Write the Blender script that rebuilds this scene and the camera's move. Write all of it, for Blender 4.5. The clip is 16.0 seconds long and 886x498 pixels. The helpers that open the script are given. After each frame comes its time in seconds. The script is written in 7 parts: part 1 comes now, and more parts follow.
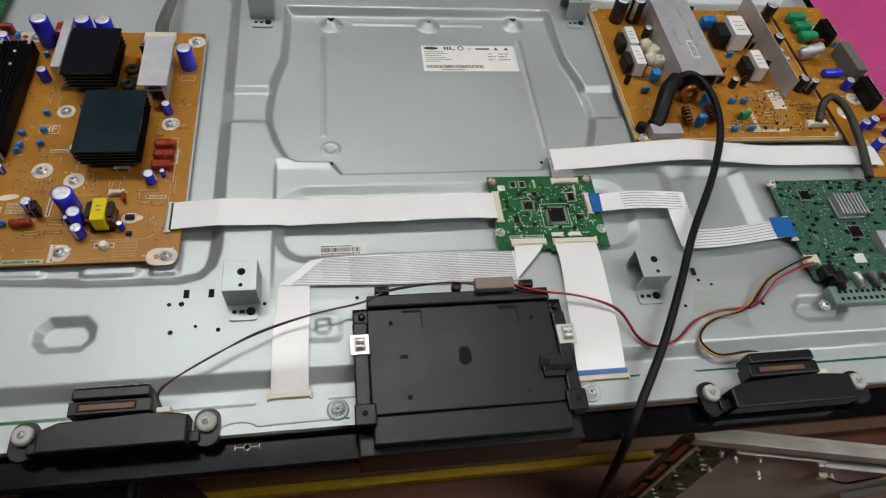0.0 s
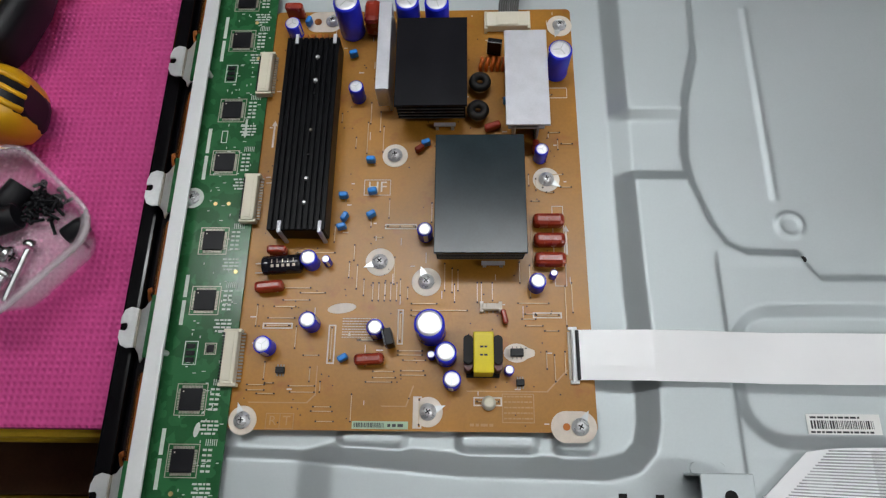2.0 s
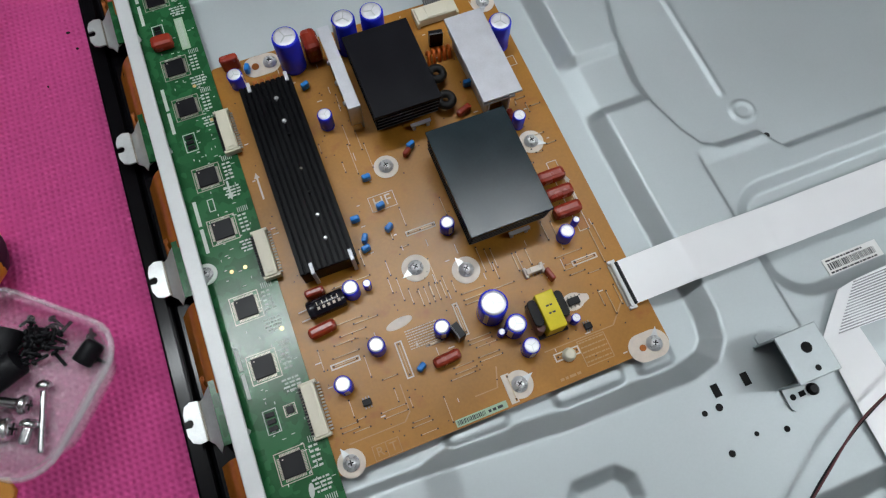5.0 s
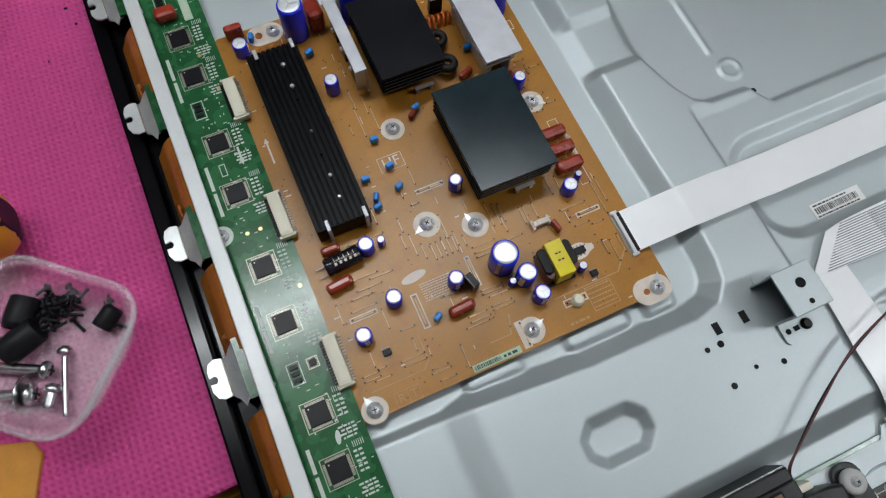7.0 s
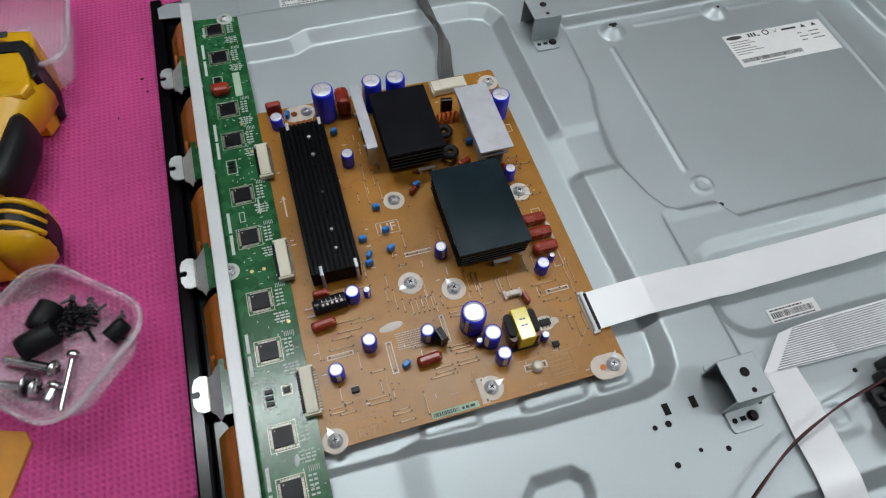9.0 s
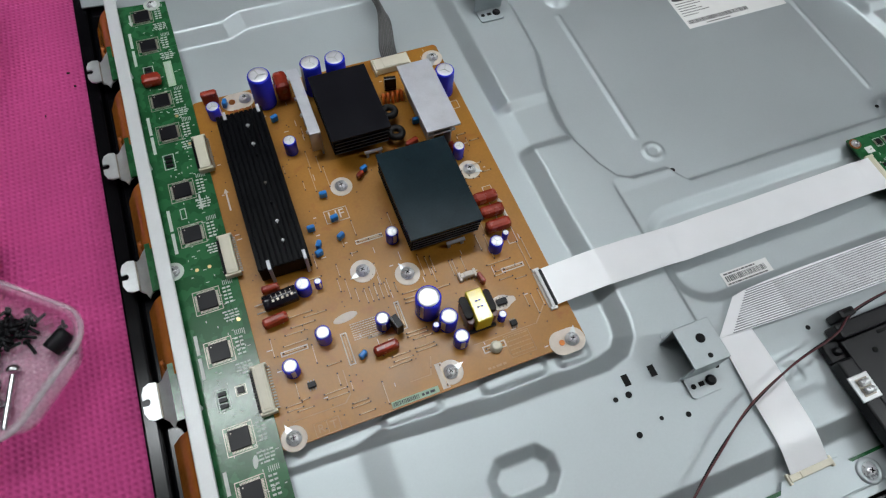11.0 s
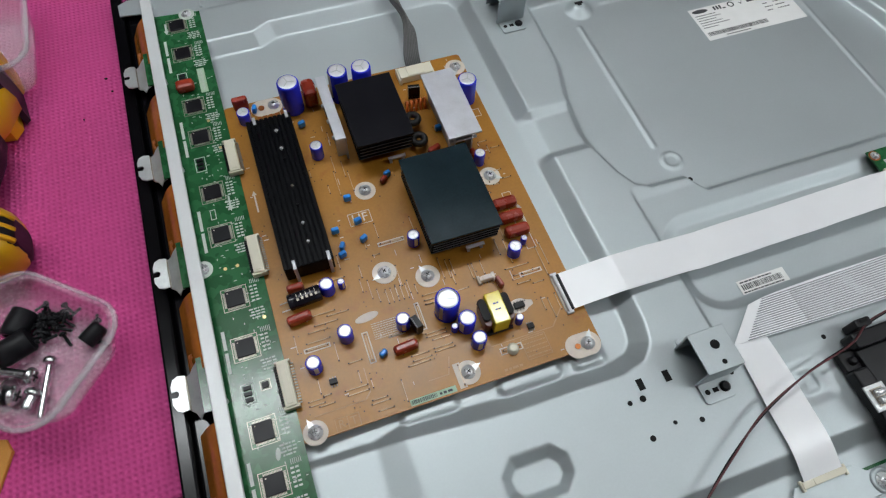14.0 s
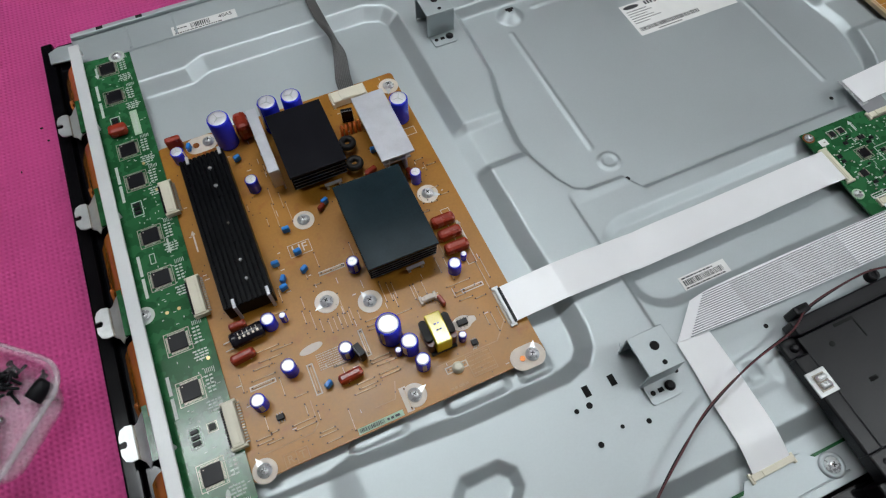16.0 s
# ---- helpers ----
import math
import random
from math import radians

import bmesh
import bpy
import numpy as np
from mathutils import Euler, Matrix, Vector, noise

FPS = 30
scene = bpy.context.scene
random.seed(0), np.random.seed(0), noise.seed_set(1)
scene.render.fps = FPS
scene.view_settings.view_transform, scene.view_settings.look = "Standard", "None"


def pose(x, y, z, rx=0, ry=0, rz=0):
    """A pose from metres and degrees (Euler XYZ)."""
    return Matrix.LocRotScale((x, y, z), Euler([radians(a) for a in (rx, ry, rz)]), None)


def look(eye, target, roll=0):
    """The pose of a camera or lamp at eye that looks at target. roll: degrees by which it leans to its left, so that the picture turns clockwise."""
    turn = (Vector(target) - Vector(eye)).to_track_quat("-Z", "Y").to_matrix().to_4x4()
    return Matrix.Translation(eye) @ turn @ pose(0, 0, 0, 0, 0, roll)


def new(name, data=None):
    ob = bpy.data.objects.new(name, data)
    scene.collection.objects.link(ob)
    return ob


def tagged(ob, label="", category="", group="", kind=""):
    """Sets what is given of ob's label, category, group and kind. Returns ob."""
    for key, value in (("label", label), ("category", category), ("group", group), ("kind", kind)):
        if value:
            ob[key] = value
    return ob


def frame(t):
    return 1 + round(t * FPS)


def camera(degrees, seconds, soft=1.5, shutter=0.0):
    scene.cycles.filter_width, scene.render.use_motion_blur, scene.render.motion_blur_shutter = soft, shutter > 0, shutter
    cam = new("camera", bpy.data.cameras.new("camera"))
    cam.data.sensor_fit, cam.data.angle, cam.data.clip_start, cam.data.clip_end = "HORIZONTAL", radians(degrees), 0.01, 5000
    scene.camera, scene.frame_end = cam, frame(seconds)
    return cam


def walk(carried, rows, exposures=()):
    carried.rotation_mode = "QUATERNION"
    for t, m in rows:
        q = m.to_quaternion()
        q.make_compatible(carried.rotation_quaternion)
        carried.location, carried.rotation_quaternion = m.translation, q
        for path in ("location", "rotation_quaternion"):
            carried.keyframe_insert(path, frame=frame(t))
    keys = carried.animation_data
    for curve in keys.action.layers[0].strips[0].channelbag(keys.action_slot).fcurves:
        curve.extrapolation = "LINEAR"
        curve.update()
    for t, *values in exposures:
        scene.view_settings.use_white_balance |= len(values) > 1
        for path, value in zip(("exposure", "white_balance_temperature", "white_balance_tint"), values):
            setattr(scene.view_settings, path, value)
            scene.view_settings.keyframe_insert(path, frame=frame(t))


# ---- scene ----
cam = camera(70.4, 16.0, 1.25)
PATH = [
    (0, (-0.087, -0.132, 1.288), (0.216, 0.92, -0.386), 11.2),
    (0.5, (-0.182, -0.079, 1.268), (0.121, 0.89, -0.455), 12.4),
    (1, (-0.288, 0.047, 1.242), (-0.121, 0.664, -0.653), 4.0),
    (1.5, (-0.314, 0.098, 1.219), (-0.269, 0.801, -0.653), -4.4),
    (2, (-0.301, 0.143, 1.18), (-0.37, 0.812, -0.704), -5.5),
    (2.5, (-0.316, 0.167, 1.181), (-0.205, 0.936, -0.662), -1.9),
    (3, (-0.358, 0.168, 1.186), (-0.137, 0.815, -0.693), -3.8),
    (3.5, (-0.356, 0.167, 1.199), (-0.184, 0.903, -0.653), -3.5),
    (4, (-0.337, 0.174, 1.188), (-0.324, 0.865, -0.689), -9.4),
    (4.5, (-0.358, 0.155, 1.178), (-0.189, 0.818, -0.701), -3.6),
    (4.7, (-0.37, 0.15, 1.183), (-0.147, 0.793, -0.698), -0.9),
    (6.8, (-0.412, 0.13, 1.196), (-0.084, 0.725, -0.685), 5.1),
    (7, (-0.415, 0.128, 1.192), (-0.086, 0.711, -0.693), 5.7),
    (7.5, (-0.414, 0.123, 1.178), (-0.012, 0.735, -0.683), 10.6),
    (8, (-0.399, 0.097, 1.203), (0.081, 0.896, -0.567), 8.4),
    (8.5, (-0.413, 0.079, 1.205), (0.097, 0.939, -0.527), 11.7),
    (9, (-0.403, 0.063, 1.217), (-0.053, 1.017, -0.505), 4.1),
    (9.5, (-0.391, 0.062, 1.209), (0.025, 0.973, -0.523), 5.3),
    (9.7, (-0.391, 0.072, 1.205), (0.027, 0.92, -0.557), 7.1),
    (11.8, (-0.385, 0.061, 1.216), (0.018, 0.921, -0.544), 3.9),
    (12, (-0.388, 0.059, 1.216), (-0.001, 0.916, -0.549), 4.2),
    (12.5, (-0.392, 0.065, 1.223), (-0.02, 0.961, -0.526), 3.1),
    (13, (-0.396, 0.061, 1.22), (-0.004, 0.959, -0.524), 4.7),
    (13.5, (-0.393, 0.06, 1.221), (-0.016, 0.952, -0.529), 4.0),
    (14, (-0.391, 0.061, 1.221), (-0.023, 0.959, -0.527), 3.2),
    (14.5, (-0.39, 0.061, 1.219), (-0.025, 0.946, -0.536), 3.3),
    (15, (-0.39, 0.063, 1.22), (-0.028, 0.95, -0.536), 3.0),
    (15.5, (-0.388, 0.062, 1.219), (-0.03, 0.946, -0.54), 2.7),
    (16, (-0.348, 0.059, 1.23), (0.031, 0.947, -0.522), -1.3),
]
walk(cam, [(t, look(eye, target, roll)) for t, eye, target, roll in PATH], [(0.0, 0.06, 6950, 11), (1.5, 0.0, 6800, 11), (2.2, 0.0, 6500, 10), (4.0, 0.0, 6350, 9), (16.0, 0.0, 6400, 9)])

# ---- light ----
def area_lamp(name, x, y, z, sx, sy, watts, colour=(0.95, 0.99, 1.02)):
    data = bpy.data.lights.new(name, "AREA")
    data.shape, data.size, data.size_y, data.energy, data.color = "RECTANGLE", sx, sy, watts, colour
    ob = new(name, data)
    ob.location = (x, y, z)
    return ob


# bare tubes shine down, and up on to the ceiling
# the second row, at x 1.5, is unseen fill light added to brighten
for lamp_x, lamp_y, down, upward in ((-0.40, 0.82, 9.2, 22.5), (1.5, -0.4, 11.5, 20.5)):
    area_lamp("tube_and_fill_light", lamp_x, lamp_y, 2.60, 1.50, 0.12, down)
    area_lamp("tube_and_fill_light", lamp_x, lamp_y, 2.62, 1.50, 0.12, upward).rotation_euler = (math.pi, 0, 0)
world = bpy.data.worlds.new("world")
world.use_nodes = True
world.node_tree.nodes["Background"].inputs[0].default_value = (0.5, 0.52, 0.55, 1)
world.node_tree.nodes["Background"].inputs[1].default_value = 0.2
scene.world = world


# ---- materials ----
def mat(name, colour, rough=0.5, metal=0.0, var=0.12, scale=60.0, bump=0.0, fine=900.0, spec=0.5, alpha=None, trans=0.0, rand=0.0, coat=0.0):
    """A surface with broad and fine variation of colour and gloss, and fine relief."""
    m = bpy.data.materials.new(name)
    m.use_nodes = True
    nt = m.node_tree
    n, l = nt.nodes, nt.links
    b = n["Principled BSDF"]
    co = n.new("ShaderNodeTexCoord")
    geo = n.new("ShaderNodeNewGeometry")
    broad, small = n.new("ShaderNodeTexNoise"), n.new("ShaderNodeTexNoise")
    broad.inputs["Scale"].default_value, small.inputs["Scale"].default_value = scale, fine
    broad.inputs["Detail"].default_value = 5
    small.inputs["Detail"].default_value = 2
    for t in (broad, small):
        l.new(geo.outputs["Position"], t.inputs["Vector"])
    add = n.new("ShaderNodeMath")
    add.operation = "MULTIPLY_ADD"
    l.new(small.outputs["Fac"], add.inputs[0])
    add.inputs[1].default_value = 0.35
    l.new(broad.outputs["Fac"], add.inputs[2])
    ramp = n.new("ShaderNodeMapRange")
    ramp.inputs["From Min"].default_value, ramp.inputs["From Max"].default_value = 0.35, 1.0
    ramp.inputs["To Min"].default_value, ramp.inputs["To Max"].default_value = 1 - var, 1 + var
    l.new(add.outputs[0], ramp.inputs["Value"])
    value = ramp.outputs[0]
    if rand:
        info = n.new("ShaderNodeObjectInfo")
        r2 = n.new("ShaderNodeMapRange")
        r2.inputs["To Min"].default_value, r2.inputs["To Max"].default_value = 1 - rand, 1 + rand
        l.new(info.outputs["Random"], r2.inputs["Value"])
        mul = n.new("ShaderNodeMath")
        mul.operation = "MULTIPLY"
        l.new(value, mul.inputs[0])
        l.new(r2.outputs[0], mul.inputs[1])
        value = mul.outputs[0]
    mix = n.new("ShaderNodeVectorMath")
    mix.operation = "SCALE"
    mix.inputs[0].default_value = colour
    l.new(value, mix.inputs["Scale"])
    l.new(mix.outputs[0], b.inputs["Base Color"])
    rr = n.new("ShaderNodeMapRange")
    rr.inputs["To Min"].default_value, rr.inputs["To Max"].default_value = max(0.03, rough - 0.08), min(1, rough + 0.08)
    l.new(broad.outputs["Fac"], rr.inputs["Value"])
    l.new(rr.outputs[0], b.inputs["Roughness"])
    b.inputs["Metallic"].default_value = metal
    b.inputs["Specular IOR Level"].default_value = spec
    b.inputs["Transmission Weight"].default_value = trans
    b.inputs["Coat Weight"].default_value = coat
    if alpha is not None:
        b.inputs["Alpha"].default_value = alpha
    if bump:
        bm_ = n.new("ShaderNodeBump")
        bm_.inputs["Strength"].default_value, bm_.inputs["Distance"].default_value = bump, 0.0006
        l.new(small.outputs["Fac"], bm_.inputs["Height"])
        l.new(bm_.outputs[0], b.inputs["Normal"])
    return m


def traced(m, colour, scale, amount):
    """Copper traces under solder mask: a fine pattern of blocks that lightens the colour."""
    nt = m.node_tree
    n, l = nt.nodes, nt.links
    b = n["Principled BSDF"]
    src = b.inputs["Base Color"].links[0].from_socket
    geo = n.new("ShaderNodeNewGeometry")
    v = n.new("ShaderNodeTexVoronoi")
    v.distance, v.feature = "MANHATTAN", "F1"
    v.inputs["Scale"].default_value = scale
    l.new(geo.outputs["Position"], v.inputs["Vector"])
    step = n.new("ShaderNodeMapRange")
    sep = n.new("ShaderNodeSeparateColor")
    l.new(v.outputs["Color"], sep.inputs[0])
    l.new(sep.outputs[0], step.inputs["Value"])
    step.inputs["From Min"].default_value, step.inputs["From Max"].default_value = 0.45, 0.55
    step.inputs["To Max"].default_value = amount
    mx = n.new("ShaderNodeMix")
    mx.data_type = "RGBA"
    l.new(step.outputs[0], mx.inputs["Factor"])
    l.new(src, mx.inputs["A"])
    mx.inputs["B"].default_value = (*colour, 1)
    l.new(mx.outputs["Result"], b.inputs["Base Color"])
    return m


def stained(m, colour, scale, amount):
    """Scattered soft stains of another colour."""
    nt = m.node_tree
    n, l = nt.nodes, nt.links
    b = n["Principled BSDF"]
    src = b.inputs["Base Color"].links[0].from_socket
    geo, v = n.new("ShaderNodeNewGeometry"), n.new("ShaderNodeTexNoise")
    v.inputs["Scale"].default_value, v.inputs["Detail"].default_value = scale, 3
    l.new(geo.outputs["Position"], v.inputs["Vector"])
    edge = n.new("ShaderNodeMapRange")
    l.new(v.outputs["Fac"], edge.inputs["Value"])
    edge.inputs["From Min"].default_value, edge.inputs["From Max"].default_value = 0.60, 0.72
    edge.inputs["To Max"].default_value = amount
    mx = n.new("ShaderNodeMix")
    mx.data_type = "RGBA"
    l.new(edge.outputs[0], mx.inputs["Factor"])
    l.new(src, mx.inputs["A"])
    mx.inputs["B"].default_value = (*colour, 1)
    l.new(mx.outputs["Result"], b.inputs["Base Color"])
    return m


def woven(m, pitch, depth):
    """A moulded grid of small pits, as on foam matting."""
    nt = m.node_tree
    n, l = nt.nodes, nt.links
    b = n["Principled BSDF"]
    src = b.inputs["Base Color"].links[0].from_socket
    geo, sep = n.new("ShaderNodeNewGeometry"), n.new("ShaderNodeSeparateXYZ")
    l.new(geo.outputs["Position"], sep.inputs[0])
    waves = []
    for axis in (0, 1):
        a = n.new("ShaderNodeMath")
        a.operation = "MULTIPLY"
        a.inputs[1].default_value = math.pi / pitch
        l.new(sep.outputs[axis], a.inputs[0])
        s = n.new("ShaderNodeMath")
        s.operation = "SINE"
        l.new(a.outputs[0], s.inputs[0])
        q = n.new("ShaderNodeMath")
        q.operation = "POWER"
        q.inputs[1].default_value = 2
        l.new(s.outputs[0], q.inputs[0])
        waves.append(q)
    h = n.new("ShaderNodeMath")
    h.operation = "MULTIPLY"
    l.new(waves[0].outputs[0], h.inputs[0])
    l.new(waves[1].outputs[0], h.inputs[1])
    bp = n.new("ShaderNodeBump")
    bp.inputs["Strength"].default_value, bp.inputs["Distance"].default_value = 1.0, depth
    bp.invert = True
    l.new(h.outputs[0], bp.inputs["Height"])
    l.new(bp.outputs[0], b.inputs["Normal"])
    return m


STEEL = mat("galvanised_steel", (0.490, 0.540, 0.552), 0.53, 0.66, 0.06, 9, 0.05, 700)
STEEL_EDGE = mat("bare_steel", (0.62, 0.64, 0.64), 0.38, 0.6, 0.08, 40)
TIN = mat("dull_tin", (0.33, 0.30, 0.25), 0.45, 0.7, 0.15, 200)
CHROME = mat("zinc_screw", (0.86, 0.87, 0.88), 0.28, 0.45, 0.12, 300, rand=0.08)
BOLT = mat("plated_bolt", (0.60, 0.61, 0.62), 0.24, 1.0, 0.15, 300, rand=0.08)
PLASTIC = mat("black_plastic", (0.011, 0.011, 0.013), 0.45, 0, 0.2, 40, 0.15, 1500, spec=0.28)
GLOSSY = mat("gloss_black", (0.004, 0.004, 0.005), 0.14, 0, 0.2, 30, spec=0.25)
DARK = mat("hole_dark", (0.004, 0.004, 0.004), 0.9, 0, 0.1)
PHENOLIC = stained(mat("phenolic_board", (0.400, 0.177, 0.0200), 0.34, 0, 0.24, 25, 0.06, 500, spec=0.42), (0.32, 0.085, 0.014), 70, 0.5)
PINHOLE = mat("soldered_pin", (0.028, 0.012, 0.006), 0.6, 0, 0.2)
PCB_EDGE = mat("board_edge", (0.42, 0.33, 0.2), 0.7)
GREEN = traced(mat("green_solder_mask", (0.020, 0.105, 0.036), 0.16, 0, 0.18, 40, 0.08, 700, spec=0.45), (0.034, 0.165, 0.062), 160, 0.7)
GREEN_MAIN = traced(mat("green_mask_dense", (0.022, 0.100, 0.062), 0.3, 0, 0.2, 60, 0.3, 700), (0.10, 0.20, 0.15), 720, 0.6)
SILK = mat("silk_screen", (0.70, 0.62, 0.53), 0.5, 0, 0.1, 200)
SOLDER = mat("bright_solder", (0.44, 0.42, 0.35), 0.36, 0.55, 0.2, 300)
FAINTSILK = mat("faint_silk_screen", (0.48, 0.28, 0.11), 0.5, 0, 0.15, 200)
SILKW = mat("white_silk_screen", (0.56, 0.62, 0.56), 0.5, 0, 0.1, 200)
IC = mat("chip_epoxy", (0.008, 0.008, 0.010), 0.34, 0, 0.15, 90, 0.1, 2000, spec=0.2, rand=0.1)
BLUE = mat("capacitor_sleeve", (0.026, 0.042, 0.80), 0.22, 0, 0.1, 80, rand=0.1)
BLACK_CAP = mat("black_sleeve", (0.015, 0.014, 0.02), 0.2, 0, 0.2, 80)
FOIL = mat("capacitor_top", (0.80, 0.80, 0.84), 0.42, 0.6, 0.08, 300)
FILM = mat("film_capacitor", (0.30, 0.034, 0.016), 0.26, 0, 0.2, 120, rand=0.15)
CERAMIC = mat("ceramic_capacitor", (0.015, 0.22, 0.66), 0.3, 0, 0.15, 200, rand=0.1)
IVORY = mat("ivory_nylon", (0.74, 0.70, 0.56), 0.45, 0, 0.06, 60)
BLACKFIN = mat("anodised_black", (0.0025, 0.0028, 0.004), 0.34, 0.0, 0.2, 40, 0.05, 600, spec=0.09)
FINEDGE = mat("pale_fin_edge", (0.13, 0.14, 0.15), 0.4, 0.4, 0.3, 200)
BLACKPLATE = mat("anodised_black_plate", (0.006, 0.006, 0.009), 0.34, 0.0, 0.2, 40, 0.04, 600, spec=0.15)
DARKPLATE = mat("anodised_slate", (0.010, 0.023, 0.030), 0.20, 0.0, 0.3, 35, 0.015, 600, spec=0.33)
ALU = mat("bare_aluminium", (0.56, 0.57, 0.61), 0.5, 0.5, 0.12, 90, 0.12, 900)
YELLOW = mat("yellow_tape", (0.80, 0.66, 0.03), 0.09, 0, 0.08, 60)
COPPER = mat("copper_winding", (0.42, 0.14, 0.035), 0.32, 0.7, 0.2, 200)
FERRITE = mat("ferrite", (0.010, 0.009, 0.009), 0.55, 0, 0.2, 150, 0.3, 1500, spec=0.3)
RIBBON = mat("ribbon_white", (0.92, 0.93, 0.94), 0.34, 0, 0.04, 12, 0.4, 60, spec=0.8)
STRIPE = mat("ribbon_conductor", (0.40, 0.41, 0.43), 0.26, 0.25, 0.08, 60)
GLINT = mat("ribbon_glint", (0.80, 0.82, 0.85), 0.16, 0.1, 0.06, 30, 0.5, 90, alpha=0.12)
BLUETAPE = mat("blue_stiffener", (0.01, 0.13, 0.42), 0.35, 0, 0.08, 60)
FLEX = mat("polyimide_film", (0.46, 0.155, 0.022), 0.18, 0.1, 0.35, 30, 0.1, 300)
CLIPMETAL = mat("bright_clip", (0.66, 0.68, 0.68), 0.34, 0.60, 0.15, 60, 0.25, 400)
WHITEBAR = mat("white_bar", (0.72, 0.74, 0.74), 0.38, 0.1, 0.06, 30, 0.05, 500)
PAPER = mat("paper_label", (0.82, 0.82, 0.80), 0.6, 0, 0.04, 100)
INK = mat("label_ink", (0.035, 0.035, 0.04), 0.6, 0, 0.1, 100)
GREENTAG = mat("green_tag", (0.42, 0.58, 0.40), 0.5, 0, 0.1, 100)
RUBBER = mat("cable_rubber", (0.009, 0.009, 0.011), 0.5, 0, 0.15, 60, 0.1, 600, spec=0.2)
RED = mat("red_wire", (0.45, 0.012, 0.02), 0.35, 0, 0.1, 90)
ORANGE = mat("orange_wire", (0.62, 0.24, 0.03), 0.4, 0, 0.1, 90)
GREYCABLE = mat("grey_cable", (0.11, 0.11, 0.105), 0.4, 0, 0.2, 60)
PINK = woven(mat("pink_foam", (0.58, 0.066, 0.255), 0.72, 0, 0.10, 14, spec=0.3), 0.0042, 0.0008)
FOAMYELLOW = mat("yellow_foam", (0.50, 0.33, 0.015), 0.75, 0, 0.2, 60, 0.3, 500)
TOOLYELLOW = mat("tool_yellow", (0.74, 0.40, 0.006), 0.38, 0, 0.08, 30, 0.08, 900)
CLEAR = mat("clear_plastic", (0.88, 0.80, 0.86), 0.18, 0, 0.03, 40, alpha=0.24)
LEATHER = mat("orange_leather", (0.62, 0.27, 0.035), 0.6, 0, 0.15, 80, 0.3, 700)
WOOD = mat("brown_wood", (0.16, 0.075, 0.035), 0.5, 0, 0.3, 12, 0.15, 200)
FLOORMAT = mat("red_brown_floor", (0.20, 0.065, 0.035), 0.45, 0, 0.25, 8, 0.1, 200)
WALLDARK = mat("grey_wall_paint", (0.09, 0.09, 0.095), 0.8, 0, 0.05, 3, 0.1, 300)
WALLPAINT = mat("wall_paint", (0.62, 0.62, 0.60), 0.8, 0, 0.05, 3, 0.1, 300)
DUSTY = mat("dusty_steel", (0.58, 0.56, 0.52), 0.55, 0.1, 0.3, 18, 0.1, 500)
JUMPER = mat("tinned_wire", (0.60, 0.44, 0.27), 0.35, 0.3, 0.15, 200)
WINDING = mat("orange_enamel", (0.62, 0.14, 0.02), 0.3, 0.2, 0.15, 200)
CHARCOAL = mat("charcoal_plastic", (0.008, 0.008, 0.0095), 0.36, 0, 0.2, 40, 0.2, 1500, spec=0.34)
GREENWIRE = mat("green_tape", (0.01, 0.30, 0.14), 0.3, 0, 0.1, 90)
TAPE = mat("clear_tape", (0.62, 0.58, 0.48), 0.25, 0, 0.1, 60, alpha=0.10)


# ---- mesh helpers ----
def link(name, bm, material, parent=None, label="", smooth=False):
    me = bpy.data.meshes.new(name)
    bm.normal_update()
    bm.to_mesh(me)
    bm.free()
    for m in material if isinstance(material, (list, tuple)) else [material]:
        me.materials.append(m)
    if smooth:
        me.polygons.foreach_set("use_smooth", [True] * len(me.polygons))
    ob = new(name, me)
    if parent is not None:
        ob.parent = parent
        ob.matrix_parent_inverse = Matrix.Translation(-parent.location) if parent.parent is None else Matrix.Identity(4)
    if label:
        ob["label"] = label
    return ob


def thing(name, label, category, x=0, y=0, z=0, group="", kind=""):
    ob = new(name)
    ob.location = (x, y, z)
    ob.empty_display_size = 0.01
    return tagged(ob, label, category, group, kind)


def box(bm, x0, x1, y0, y1, z0, z1, bevel=0.0, slot=0, m=None):
    """A box between bounds, its edges rounded off."""
    r = bmesh.ops.create_cube(bm, size=1.0)
    vs = r["verts"]
    for v in vs:
        v.co = Vector((x0 + (v.co.x + 0.5) * (x1 - x0), y0 + (v.co.y + 0.5) * (y1 - y0), z0 + (v.co.z + 0.5) * (z1 - z0)))
    faces = {f for v in vs for f in v.link_faces}
    if bevel:
        edges = list({e for v in vs for e in v.link_edges})
        r = bmesh.ops.bevel(bm, geom=edges, offset=bevel, segments=2, profile=0.5, affect="EDGES")
        faces = set(r["faces"]) | {f for f in faces if f.is_valid}
        vs = list({v for f in faces for v in f.verts})
    for f in faces:
        f.material_index = slot
    if m is not None:
        bmesh.ops.transform(bm, matrix=m, verts=vs)
    return vs


